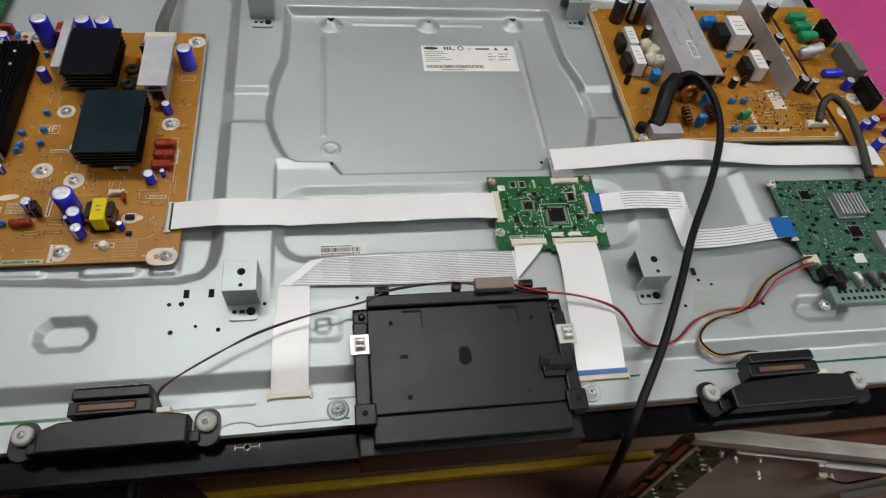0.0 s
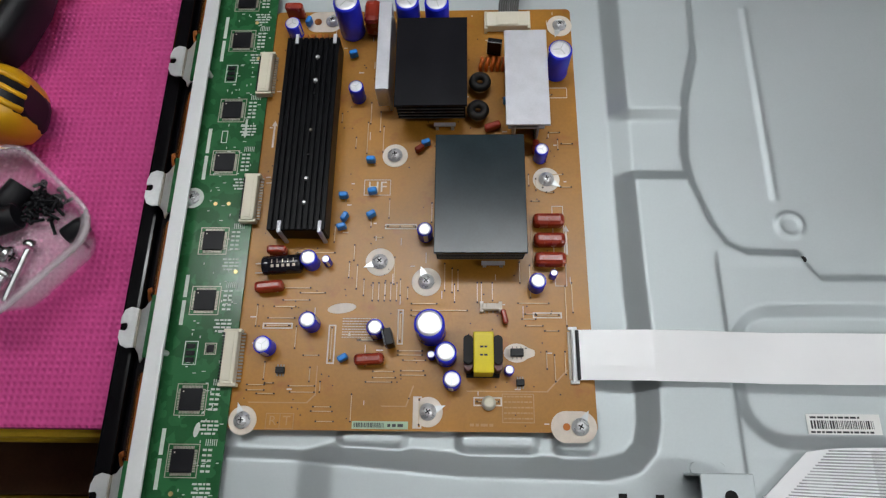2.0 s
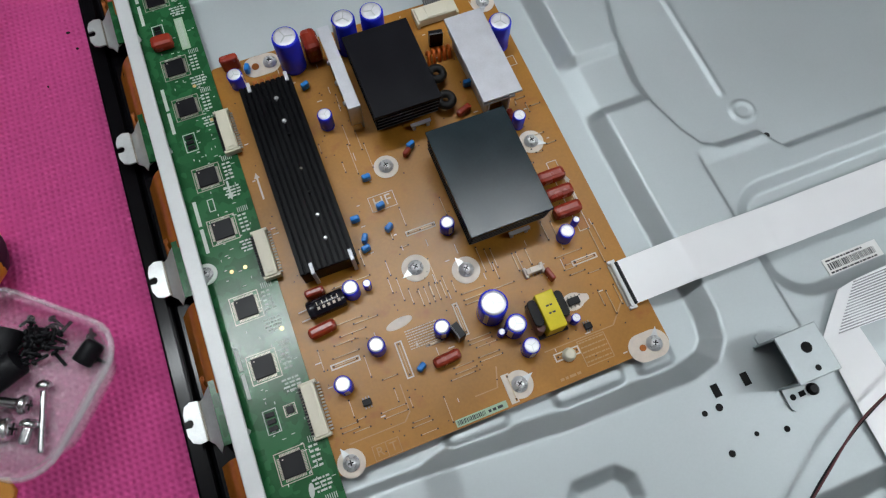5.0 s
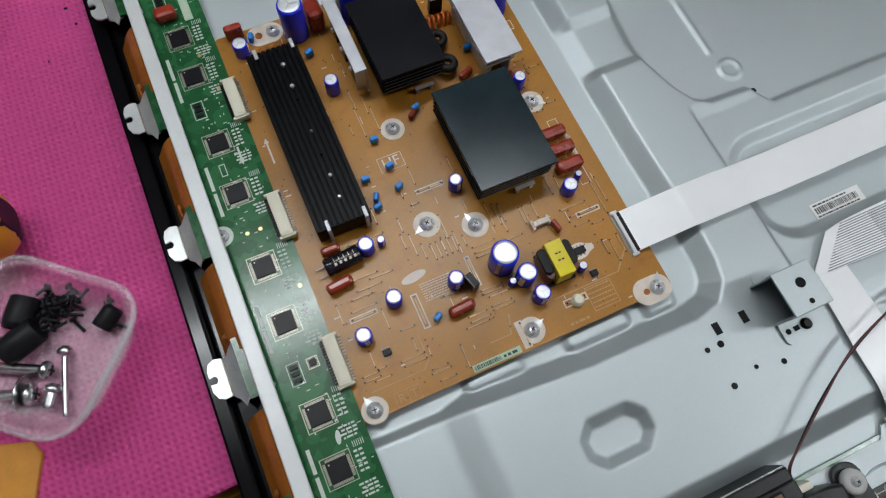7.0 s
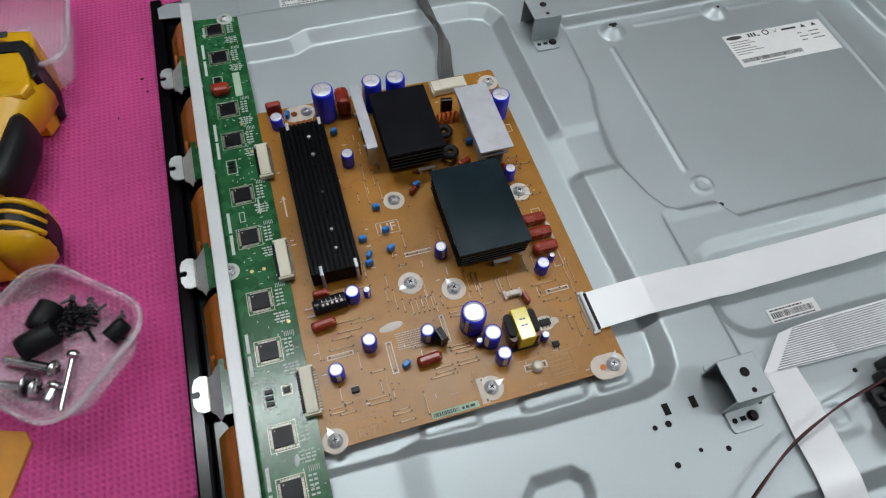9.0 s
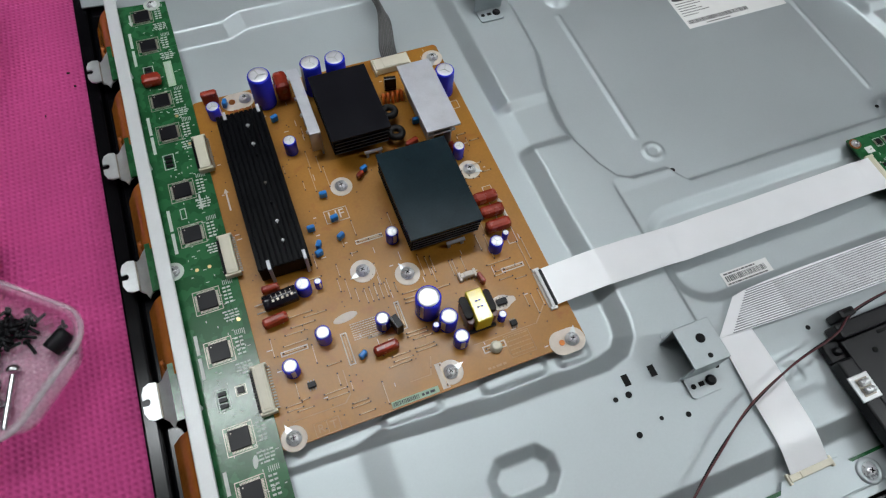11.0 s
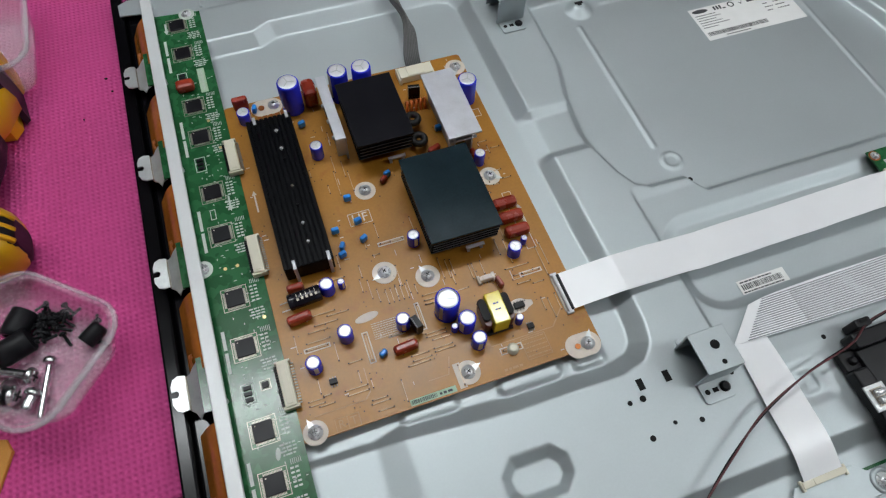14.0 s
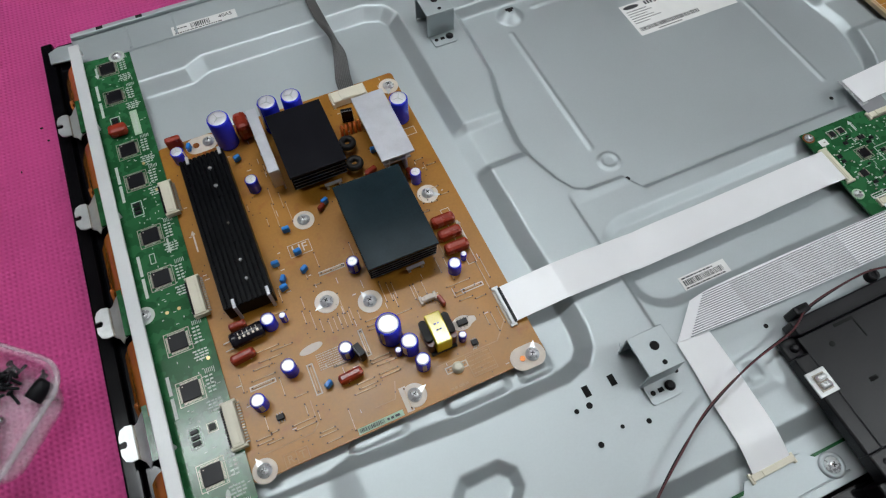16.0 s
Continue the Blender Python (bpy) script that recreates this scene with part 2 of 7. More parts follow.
def lathe(bm, x, y, z, profile, seg=20, slot=0, m=None):
    """A body turned about the upright axis; profile: (radius, height) from the bottom up."""
    rings, made = [], []
    for r, h in profile:
        ring = [bm.verts.new((r * math.cos(2 * math.pi * i / seg), r * math.sin(2 * math.pi * i / seg), h)) for i in range(seg)]
        rings.append(ring)
        made += ring
    for a, b in zip(rings, rings[1:]):
        for i in range(seg):
            f = bm.faces.new((a[i], a[(i + 1) % seg], b[(i + 1) % seg], b[i]))
            f.material_index, f.smooth = slot, True
    for ring, flip in ((rings[0], True), (rings[-1], False)):
        cap = [bm.verts.new(v.co) for v in ring]
        made += cap
        f = bm.faces.new(cap[::-1] if flip else cap)
        f.material_index = slot
    bmesh.ops.transform(bm, matrix=Matrix.Translation((x, y, z)) @ (m or Matrix.Identity(4)), verts=made)
    return made


def prism(bm, pts, z0, z1, slot=0, bevel=0.0):
    """An upright slab over a plan outline."""
    lo = [bm.verts.new((x, y, z0)) for x, y in pts]
    hi = [bm.verts.new((x, y, z1)) for x, y in pts]
    faces = [bm.faces.new(lo[::-1]), bm.faces.new(hi)]
    n = len(pts)
    for i in range(n):
        faces.append(bm.faces.new((lo[i], lo[(i + 1) % n], hi[(i + 1) % n], hi[i])))
    for f in faces:
        f.material_index = slot
    if bevel:
        edges = [e for e in faces[1].edges]
        r = bmesh.ops.bevel(bm, geom=edges, offset=bevel, segments=2, profile=0.5, affect="EDGES")
        for f in r["faces"]:
            f.material_index = slot
    return lo + hi


def rounded(x0, x1, y0, y1, r, k=5):
    pts = []
    for cx, cy, a in ((x1 - r, y1 - r, 0), (x0 + r, y1 - r, 90), (x0 + r, y0 + r, 180), (x1 - r, y0 + r, 270)):
        pts += [(cx + r * math.cos(radians(a + 90 * i / k)), cy + r * math.sin(radians(a + 90 * i / k))) for i in range(k + 1)]
    return pts


def spline(pts, steps=8):
    """Points on a smooth line through the given ones."""
    p = [Vector(q) for q in pts]
    p = [p[0] * 2 - p[1]] + p + [p[-1] * 2 - p[-2]]
    out = []
    for i in range(1, len(p) - 2):
        for s in range(steps):
            t = s / steps
            a, b, c, d = p[i - 1], p[i], p[i + 1], p[i + 2]
            out.append(0.5 * ((2 * b) + (c - a) * t + (2 * a - 5 * b + 4 * c - d) * t * t + (3 * b - a - 3 * c + d) * t ** 3))
    return out + [p[-2]]


def tube(bm, pts, r, seg=8, slot=0, steps=8):
    line = spline(pts, steps)
    rings = []
    up = Vector((0, 0, 1))
    for i, c in enumerate(line):
        d = (line[min(i + 1, len(line) - 1)] - line[max(i - 1, 0)]).normalized()
        s = d.cross(up)
        s = s.normalized() if s.length > 0.05 else Vector((1, 0, 0))
        u = s.cross(d)
        rings.append([bm.verts.new(c + r * (math.cos(2 * math.pi * k / seg) * s + math.sin(2 * math.pi * k / seg) * u)) for k in range(seg)])
    for a, b in zip(rings, rings[1:]):
        for k in range(seg):
            f = bm.faces.new((a[k], a[(k + 1) % seg], b[(k + 1) % seg], b[k]))
            f.smooth, f.material_index = True, slot
    bm.faces.new(rings[0][::-1])
    bm.faces.new(rings[-1])


def strip(bm, left, right, steps=8, thick=0.0004, slot=0, across=1):
    """A flat cable between two smooth edge lines."""
    a, b = spline(left, steps), spline(right, steps)
    lift = Vector((0, 0, thick))
    top = [[bm.verts.new(p.lerp(q, i / across)) for i in range(across + 1)] for p, q in zip(a, b)]
    low = [[bm.verts.new(p.lerp(q, i / across) - lift) for i in range(across + 1)] for p, q in zip(a, b)]
    for rows, flip in ((top, False), (low, True)):
        for r, s in zip(rows, rows[1:]):
            for i in range(across):
                f = bm.faces.new((r[i], s[i], s[i + 1], r[i + 1]) if flip else (r[i], r[i + 1], s[i + 1], s[i]))
                f.material_index, f.smooth = slot, True
    rim = [r[0].co for r in top] + [c.co for c in top[-1][1:]] + [r[-1].co for r in top[-2::-1]] + [c.co for c in top[0][-2:0:-1]]
    for c, d in zip(rim, rim[1:] + rim[:1]):
        f = bm.faces.new([bm.verts.new(w) for w in (c, d, d - lift, c - lift)])
        f.material_index = slot


def lettering(name, text, size, m, material, parent):
    curve = bpy.data.curves.new(name, "FONT")
    curve.body, curve.size, curve.extrude = text, size, 0.00005
    curve.align_x, curve.align_y = "CENTER", "CENTER"
    tmp = new(name, curve)
    me = bpy.data.meshes.new_from_object(tmp.evaluated_get(bpy.context.evaluated_depsgraph_get()))
    bpy.data.objects.remove(tmp)
    me.transform(m)
    me.materials.clear()
    me.materials.append(material)
    ob = new(name, me)
    ob.parent = parent
    ob.matrix_parent_inverse = Matrix.Translation(-parent.location)
    return ob


# ---- room ----
def slab(name, x0, x1, y0, y1, z0, z1, material, label, category, bevel=0.0):
    bm = bmesh.new()
    box(bm, x0, x1, y0, y1, z0, z1, bevel)
    return tagged(link(name, bm, material), label, category, kind="structure")


slab("floor", -2.6, 2.6, -2.2, 2.6, -0.1, 0, FLOORMAT, "worn red-brown workshop floor", "floor")
slab("ceiling", -2.6, 2.6, -2.2, 2.6, 2.75, 2.85, WALLPAINT, "plain pale ceiling", "ceiling")
slab("wall_north", -2.6, 2.6, 2.6, 2.7, 0, 2.75, WALLDARK, "plain grey painted wall", "wall")
slab("wall_south", -2.6, 2.6, -2.3, -2.2, 0, 2.75, WALLDARK, "plain grey painted wall", "wall")
slab("wall_west", -2.7, -2.6, -2.2, 2.6, 0, 2.75, WALLDARK, "plain grey painted wall", "wall")
slab("wall_east", 2.6, 2.7, -2.2, 2.6, 0, 2.75, WALLDARK, "plain grey painted wall", "wall")

# the batten at x 1.5 only houses the added fill light
for lx, ly in ((-0.40, 0.82), (1.5, -0.4)):
    lamp = thing("ceiling_and_fill_lamp", "white ceiling batten lamp with bright tubes, the one at x 1.5 added for fill", "lamp", lx, ly, 2.72, "ceiling lamps")
    bm = bmesh.new()
    box(bm, lx - 0.78, lx + 0.78, ly - 0.03, ly + 0.03, 2.70, 2.75, 0.008)
    link("housing", bm, WALLPAINT, lamp)

MAT_TOP = 0.792
bench = thing("workbench", "dark wooden workbench with a lower shelf", "table", 0.1, 0.55, 0)
bm = bmesh.new()
box(bm, -1.3, 1.5, 0.19, 1.15, 0.715, 0.752, 0.004)
link("tabletop", bm, WOOD, bench)
for px, py in ((-1.22, 0.26), (1.42, 0.26), (-1.22, 1.08), (1.42, 1.08)):
    bm = bmesh.new()
    box(bm, px - 0.035, px + 0.035, py - 0.035, py + 0.035, 0, 0.715, 0.004)
    link("leg", bm, WOOD, bench)
bm = bmesh.new()
box(bm, -1.25, 1.45, 0.1045, 1.1, 0.2, 0.236, 0.003)
shelf = link("shelf", bm, WOOD, bench)
bm = bmesh.new()
box(bm, -1.25, 0.42, 0.090, 0.104, 0.212, 0.240, 0.003)
link("shelf_edge", bm, FOAMYELLOW, bench, "yellow edge strip")

foam = thing("foam_mat", "pink textured foam mat with yellow layers beneath", "mat", 0, 0.6, MAT_TOP)
bm = bmesh.new()
box(bm, -1.25, 1.4, 0.165, 1.1, 0.7795, MAT_TOP, 0.002)
link("top_layer", bm, PINK, foam)
for i, z0 in enumerate((0.7525, 0.7661)):
    bm = bmesh.new()
    box(bm, -1.25, 1.4, 0.158 + 0.002 * i, 1.1, z0, z0 + 0.0128, 0.003)
    link("under_layer", bm, FOAMYELLOW, foam, "yellow foam layer")


# ---- television chassis ----
RAISED, SUNK = 0.819, 0.8095
TVX0, TVX1, TVY1 = -0.505, 0.545, 0.622


def sd_poly(px, py, pts):
    """Signed distance to a plan outline, negative inside."""
    d = np.full(px.shape, 1e9)
    inside = np.zeros(px.shape, bool)
    for (ax, ay), (bx, by) in zip(pts, pts[1:] + pts[:1]):
        ex, ey = bx - ax, by - ay
        t = np.clip(((px - ax) * ex + (py - ay) * ey) / (ex * ex + ey * ey), 0, 1)
        d = np.minimum(d, np.hypot(px - ax - t * ex, py - ay - t * ey))
        cross = (ay > py) != (by > py)
        inside ^= cross & (px < ax + (py - ay) * ex / (by - ay if by != ay else 1e-9))
    return np.where(inside, -d, d)


def sd_rect(px, py, x0, x1, y0, y1, r):
    qx, qy = np.abs(px - (x0 + x1) / 2) - (x1 - x0) / 2 + r, np.abs(py - (y0 + y1) / 2) - (y1 - y0) / 2 + r
    return np.hypot(np.maximum(qx, 0), np.maximum(qy, 0)) + np.minimum(np.maximum(qx, qy), 0) - r


def sd_line(px, py, ax, ay, bx, by):
    ex, ey = bx - ax, by - ay
    t = np.clip(((px - ax) * ex + (py - ay) * ey) / (ex * ex + ey * ey), 0, 1)
    return np.hypot(px - ax - t * ex, py - ay - t * ey)


def step(d, width):
    """1 inside, 0 outside, over a rounded slope."""
    t = np.clip(0.5 - d / width, 0, 1)
    r = 0.22
    return np.where(t < r, t * t / (2 * r), np.where(t > 1 - r, (1 - r) - (1 - t) ** 2 / (2 * r), t - r / 2)) / (1 - r)


def ramp(d, width, r=0.10):
    """1 inside, 0 outside, over a straight pressed slope with tight bends."""
    t = np.clip(0.5 - d / width, 0, 1)
    return np.where(t < r, t * t / (2 * r), np.where(t > 1 - r, (1 - r) - (1 - t) ** 2 / (2 * r), t - r / 2)) / (1 - r)


def chassis_height(px, py):
    half = [(0.153, 0.496), (0.154, 0.455), (0.156, 0.415), (0.166, 0.378), (0.170, 0.338), (0.168, 0.318), (0.160, 0.292), (0.152, 0.277), (0.142, 0.2715), (0.110, 0.2705), (0.099, 0.2558)]
    c = 0.011
    panel = [(c - w, y) for w, y in half] + [(c + w, y) for w, y in half[::-1]]
    pad = [(-0.49, 0.157), (-0.40, 0.1545), (-0.30, 0.1465), (-0.224, 0.1455), (-0.2095, 0.149), (-0.2015, 0.1575), (-0.1985, 0.170), (-0.1975, 0.190), (-0.1995, 0.250), (-0.1995, 0.515), (-0.206, 0.529), (-0.222, 0.535), (-0.376, 0.535), (-0.392, 0.5265), (-0.49, 0.5265)]
    pad2 = [(0.216, 0.262), (0.50, 0.262), (0.50, 0.535), (0.236, 0.535), (0.219, 0.52)]
    z = np.full(px.shape, RAISED)
    sink = np.maximum.reduce([ramp(sd_poly(px, py, pad), 0.0140), ramp(sd_poly(px, py, panel), 0.0075), step(sd_poly(px, py, pad2), 0.012)])
    z -= (RAISED - SUNK) * sink
    z -= 0.0045 * (1 - sink) * (ramp(sd_rect(px, py, -0.212, -0.14, 0.322, 0.366, 0.004), 0.008) + ramp(sd_rect(px, py, 0.162, 0.24, 0.322, 0.366, 0.004), 0.008))
    # low step beside the channel, and the long pocket under the ribbon
    z -= 0.0022 * ramp(-0.1500 - px, 0.0030) * ramp(py - 0.266, 0.012) * np.clip((py - 0.118) / 0.034, 0, 1)
    z -= 0.0045 * ramp(sd_rect(px, py, -0.1455, 0.186, 0.1605, 0.2345, 0.024), 0.0095)
    z -= 0.006 * step(sd_rect(px, py, 0.235, 0.315, 0.17, 0.25, 0.008), 0.018)
    z -= 0.008 * ramp(py - 0.0535, 0.0125)
    z -= 0.005 * step(px + 0.383, 0.026) * step(py - 0.16, 0.008)
    z -= 0.006 * step(py * -1 + 0.578, 0.010)
    for ox, oy, w, h in ((-0.3035, 0.0995, 0.0232, 0.0158), (0.335, 0.083, 0.028, 0.014)):
        octagon = [(ox - w, oy - h * 0.4), (ox - w, oy + h * 0.4), (ox - w * 0.6, oy + h), (ox + w * 0.6, oy + h), (ox + w, oy + h * 0.4), (ox + w, oy - h * 0.4), (ox + w * 0.6, oy - h), (ox - w * 0.6, oy - h)]
        z -= 0.0058 * ramp(sd_poly(px, py, octagon) + 0.0040, 0.0078)
    z -= 0.0016 * step(sd_rect(px, py, -0.122, -0.094, 0.082, 0.106, 0.005), 0.008)
    z += 0.0016 * step(sd_rect(px, py, -0.114, -0.103, 0.088, 0.101, 0.003), 0.005)
    for ax, ay, bx, by in ((-0.1035, 0.455, -0.1050, 0.309), (0.1215, 0.452, 0.1215, 0.289), (-0.068, 0.4805, 0.0, 0.4805), (0.034, 0.4805, 0.08, 0.4805)):
        z += 0.0010 * ramp(sd_line(px, py, ax, ay, bx, by) - 0.0018, 0.0036, 0.2)
    ring = np.hypot(px + 0.0985, py - 0.2905)
    z += 0.0015 * ramp(ring - 0.0088, 0.0026, 0.2) - 0.0011 * ramp(ring - 0.0056, 0.0026, 0.2)
    for bx, by in ((-0.094, 0.478), (0.018, 0.479), (0.12, 0.482)):
        z += 0.006 * step(np.hypot(px - bx, py - by) - 0.009, 0.011)
    # pressed feet that carry the lower edge of the board
    for x0, x1, y0, y1 in ((-0.3045, -0.2600, 0.1540, 0.1640), (-0.372, -0.334, 0.1555, 0.1645), (-0.2500, -0.2275, 0.1530, 0.178)):
        z = np.maximum(z, SUNK + 0.0030 * step(sd_rect(px, py, x0, x1, y0, y1, 0.0045), 0.006))
    return z


tv = thing("television_chassis", "galvanised steel rear chassis of a flat television lying face down", "television", 0, 0.3, MAT_TOP)


def sheet_mesh(name, x0, x1, y0, y1, pitch, height, thick, material, parent):
    nx, ny = int((x1 - x0) / pitch), int((y1 - y0) / pitch)
    gx, gy = np.meshgrid(np.linspace(x0, x1, nx + 1), np.linspace(y0, y1, ny + 1))
    gz = height(gx, gy)
    top = np.stack([gx, gy, gz], -1).reshape(-1, 3)
    idx = np.arange((nx + 1) * (ny + 1)).reshape(ny + 1, nx + 1)
    quads = np.stack([idx[:-1, :-1], idx[:-1, 1:], idx[1:, 1:], idx[1:, :-1]], -1).reshape(-1, 4)
    rim = np.concatenate([idx[0, :], idx[1:, -1], idx[-1, -2::-1], idx[-2:0:-1, 0]])
    low = top[rim].copy()
    low[:, 2] -= thick
    n0, k = len(top), len(rim)
    j = np.arange(k)
    sides = np.stack([rim[j], n0 + j, n0 + (j + 1) % k, rim[(j + 1) % k]], -1)
    verts, faces = np.concatenate([top, low]), np.concatenate([quads, sides])
    me = bpy.data.meshes.new(name)
    me.vertices.add(len(verts))
    me.vertices.foreach_set("co", verts.astype(np.float32).ravel())
    me.loops.add(faces.size)
    me.loops.foreach_set("vertex_index", faces.astype(np.int32).ravel())
    me.polygons.add(len(faces))
    me.polygons.foreach_set("loop_start", np.arange(0, faces.size, 4, dtype=np.int32))
    me.polygons.foreach_set("use_smooth", np.ones(len(faces), bool))
    me.update()
    me.validate()
    me.materials.append(material)
    ob = new(name, me)
    ob.parent = parent
    ob.matrix_parent_inverse = Matrix.Translation(-parent.location)
    return ob


sheet_mesh("back_plate", TVX0 + 0.022, TVX1 - 0.022, 0.0125, TVY1, 0.0013, chassis_height, 0.004, STEEL, tv)
bm = bmesh.new()
box(bm, -0.5140, -0.5031, -0.012, 0.634, MAT_TOP + 0.0005, 0.8055, 0.0020)
link("bezel_rim", bm, GLOSSY, tv, "glossy black outer rim")
for name, a in (("bezel_bar", (-0.503, -0.480, -0.012, 0.632)), ("bezel_bar", (0.520, 0.558, -0.012, 0.632)), ("bezel_bar", (-0.480, 0.520, -0.012, 0.0122)), ("bezel_bar", (-0.480, 0.520, 0.6225, 0.632))):
    bm = bmesh.new()
    box(bm, *a, MAT_TOP + 0.0005, 0.8025, 0.003)
    link(name, bm, GLOSSY, tv, "glossy black bezel edge")


zt = RAISED - 0.006
bm = bmesh.new()
box(bm, -0.482, 0.520, 0.6165, 0.6222, zt, zt + 0.0040, 0.0008)
link("top_lip", bm, STEEL, tv, "folded steel lip")
for x in (-0.455, -0.418, -0.30, -0.12, 0.10, 0.30):
    bm = bmesh.new()
    box(bm, x - 0.003, x + 0.003, 0.6175, 0.6212, zt + 0.0040, zt + 0.0044)
    link("punched_hole", bm, DARK, tv)
for x in (-0.4330, -0.3900, -0.2900):
    bm = bmesh.new()
    box(bm, x - 0.0012, x + 0.0012, 0.5850, 0.6160, zt, zt + 0.0012, 0.0005)
    link("pressed_rib", bm, STEEL, tv)
bm = bmesh.new()
prism(bm, [(-0.5060, 0.6010), (-0.4835, 0.5985), (-0.4835, 0.6200), (-0.4980, 0.6210), (-0.5065, 0.6160)], 0.8070, 0.8085, 0, 0.0004)
link("corner_tab", bm, STEEL, tv, "pale steel corner tab")


# ---- small parts used on every board ----
def capacitor(parent, x, y, z, d, h, sleeve=None, name="capacitor", tilt=None):
    r, turn_ = d / 2, (x * 977 + y * 613) % 6.28
    bm = bmesh.new()
    lathe(bm, 0, 0, 0, [(r * 0.94, 0), (r, r * 0.08), (r, h * 0.12), (r * 0.95, h * 0.15), (r, h * 0.19), (r, h - r * 0.16), (r * 0.96, h - r * 0.05), (r * 0.86, h)], 22)
    for f in bm.faces:
        c = f.calc_center_median()
        if f.normal.z ** 2 < 0.3 and math.cos(math.atan2(c.y, c.x) - turn_) > 0.965 and c.z > h * 0.2:
            f.material_index = 1
    m = Matrix.Translation((x, y, z)) @ (tilt or Matrix.Identity(4))
    bmesh.ops.transform(bm, matrix=m, verts=bm.verts)
    body = link(name, bm, [sleeve or BLUE, SILK], parent)
    bm = bmesh.new()
    lathe(bm, 0, 0, h, [(r * 0.85, 0.00005), (r * 0.83, 0.0003), (r * 0.6, 0.00022)], 22)
    for k in range(3):
        box(bm, 0, r * 0.62, -r * 0.035, r * 0.035, h + 0.0002, h + 0.0005, 0, 1, Matrix.Rotation(turn_ + k * 2.094, 4, "Z"))
    bmesh.ops.transform(bm, matrix=m, verts=bm.verts)
    link("can_top", bm, [FOIL, STEEL_EDGE], body, "bare aluminium top")
    return body


def screw(parent, x, y, z, r=0.0032, name="screw"):
    bm = bmesh.new()
    lathe(bm, x, y, z, [(r * 1.5, 0), (r * 1.5, 0.0005), (r, 0.0006), (r, 0.0014), (r * 0.75, 0.0023), (r * 0.3, 0.0026)], 18)
    a = (x * 731 + y * 311) % 3.1
    for k in (0, math.pi / 2):
        box(bm, -r * 0.5, r * 0.5, -r * 0.11, r * 0.11, 0.0021, 0.0028, 0, 1, Matrix.Translation((x, y, z)) @ Matrix.Rotation(a + k, 4, "Z"))
    return link(name, bm, [CHROME, DARK], parent)


def disc(bm, x, y, z, r, slot=0, seg=20, h=0.0003):
    lathe(bm, x, y, z, [(r, 0), (r, h)], seg, slot)


def frame_mark(bm, x0, x1, y0, y1, z, w=0.0005, slot=0):
    for a in ((x0, x1, y0, y0 + w), (x0, x1, y1 - w, y1), (x0, x0 + w, y0 + w, y1 - w), (x1 - w, x1, y0 + w, y1 - w)):
        box(bm, *a, z, z + 0.0002, 0, slot)


def chip(parent, x, y, z, size, lead=0.0016, h=0.0016, n=14, name="chip"):
    """A square package with leads on four sides."""
    s = size / 2
    bm = bmesh.new()
    box(bm, x - s, x + s, y - s, y + s, z + 0.0002, z + h, 0.0003)
    disc(bm, x - s * 0.7, y + s * 0.7, z + h, size * 0.035, 1, 8, 0.0001)
    body = link(name, bm, [IC, SILK], parent)
    bm = bmesh.new()
    for i in range(n):
        o = -s * 0.9 + 1.8 * s * i / (n - 1)
        w = size * 0.02
        for a in ((x + o - w, x + o + w, y + s, y + s + lead), (x + o - w, x + o + w, y - s - lead, y - s), (x + s, x + s + lead, y + o - w, y + o + w), (x - s - lead, x - s, y + o - w, y + o + w)):
            box(bm, *a, z + 0.0001, z + 0.0005)
    frame_mark(bm, x - s - lead * 1.7, x + s + lead * 1.7, y - s - lead * 1.7, y + s + lead * 1.7, z, 0.00045)
    link("lead_frame", bm, SOLDER, body)
    return body


def connector(parent, x0, x1, y0, y1, z, h, pins, along="y", side=-1, material=None, name="connector", pin_len=0.002):
    bm = bmesh.new()
    box(bm, x0, x1, y0, y1, z, z + h, min(0.0008, h * 0.2))
    box(bm, x0 + (x1 - x0) * 0.25, x1 - (x1 - x0) * 0.25, y0 + (y1 - y0) * 0.06, y1 - (y1 - y0) * 0.06, z + h, z + h + 0.0006, 0.0002)
    for e in (0, 1):
        if along == "y":
            yy = y0 if e == 0 else y1
            box(bm, x0 - 0.0012, x1 + 0.0012, yy - 0.001, yy + 0.001, z, z + h * 0.8, 0.0003)
        else:
            xx = x0 if e == 0 else x1
            box(bm, xx - 0.001, xx + 0.001, y0 - 0.0012, y1 + 0.0012, z, z + h * 0.8, 0.0003)
    body = link(name, bm, material or IVORY, parent)
    bm = bmesh.new()
    for i in range(pins):
        t = (i + 0.5) / pins
        if along == "y":
            c = y0 + (y1 - y0) * (0.05 + 0.9 * t)
            xs = x0 if side < 0 else x1
            box(bm, min(xs, xs + side * pin_len), max(xs, xs + side * pin_len), c - 0.0003, c + 0.0003, z + 0.0001, z + 0.0008)
        else:
            c = x0 + (x1 - x0) * (0.05 + 0.9 * t)
            ys = y0 if side < 0 else y1
            box(bm, c - 0.0003, c + 0.0003, min(ys, ys + side * pin_len), max(ys, ys + side * pin_len), z + 0.0001, z + 0.0008)
    tagged(link("pin_strip", bm, TIN, body), kind="stuff")
    return body


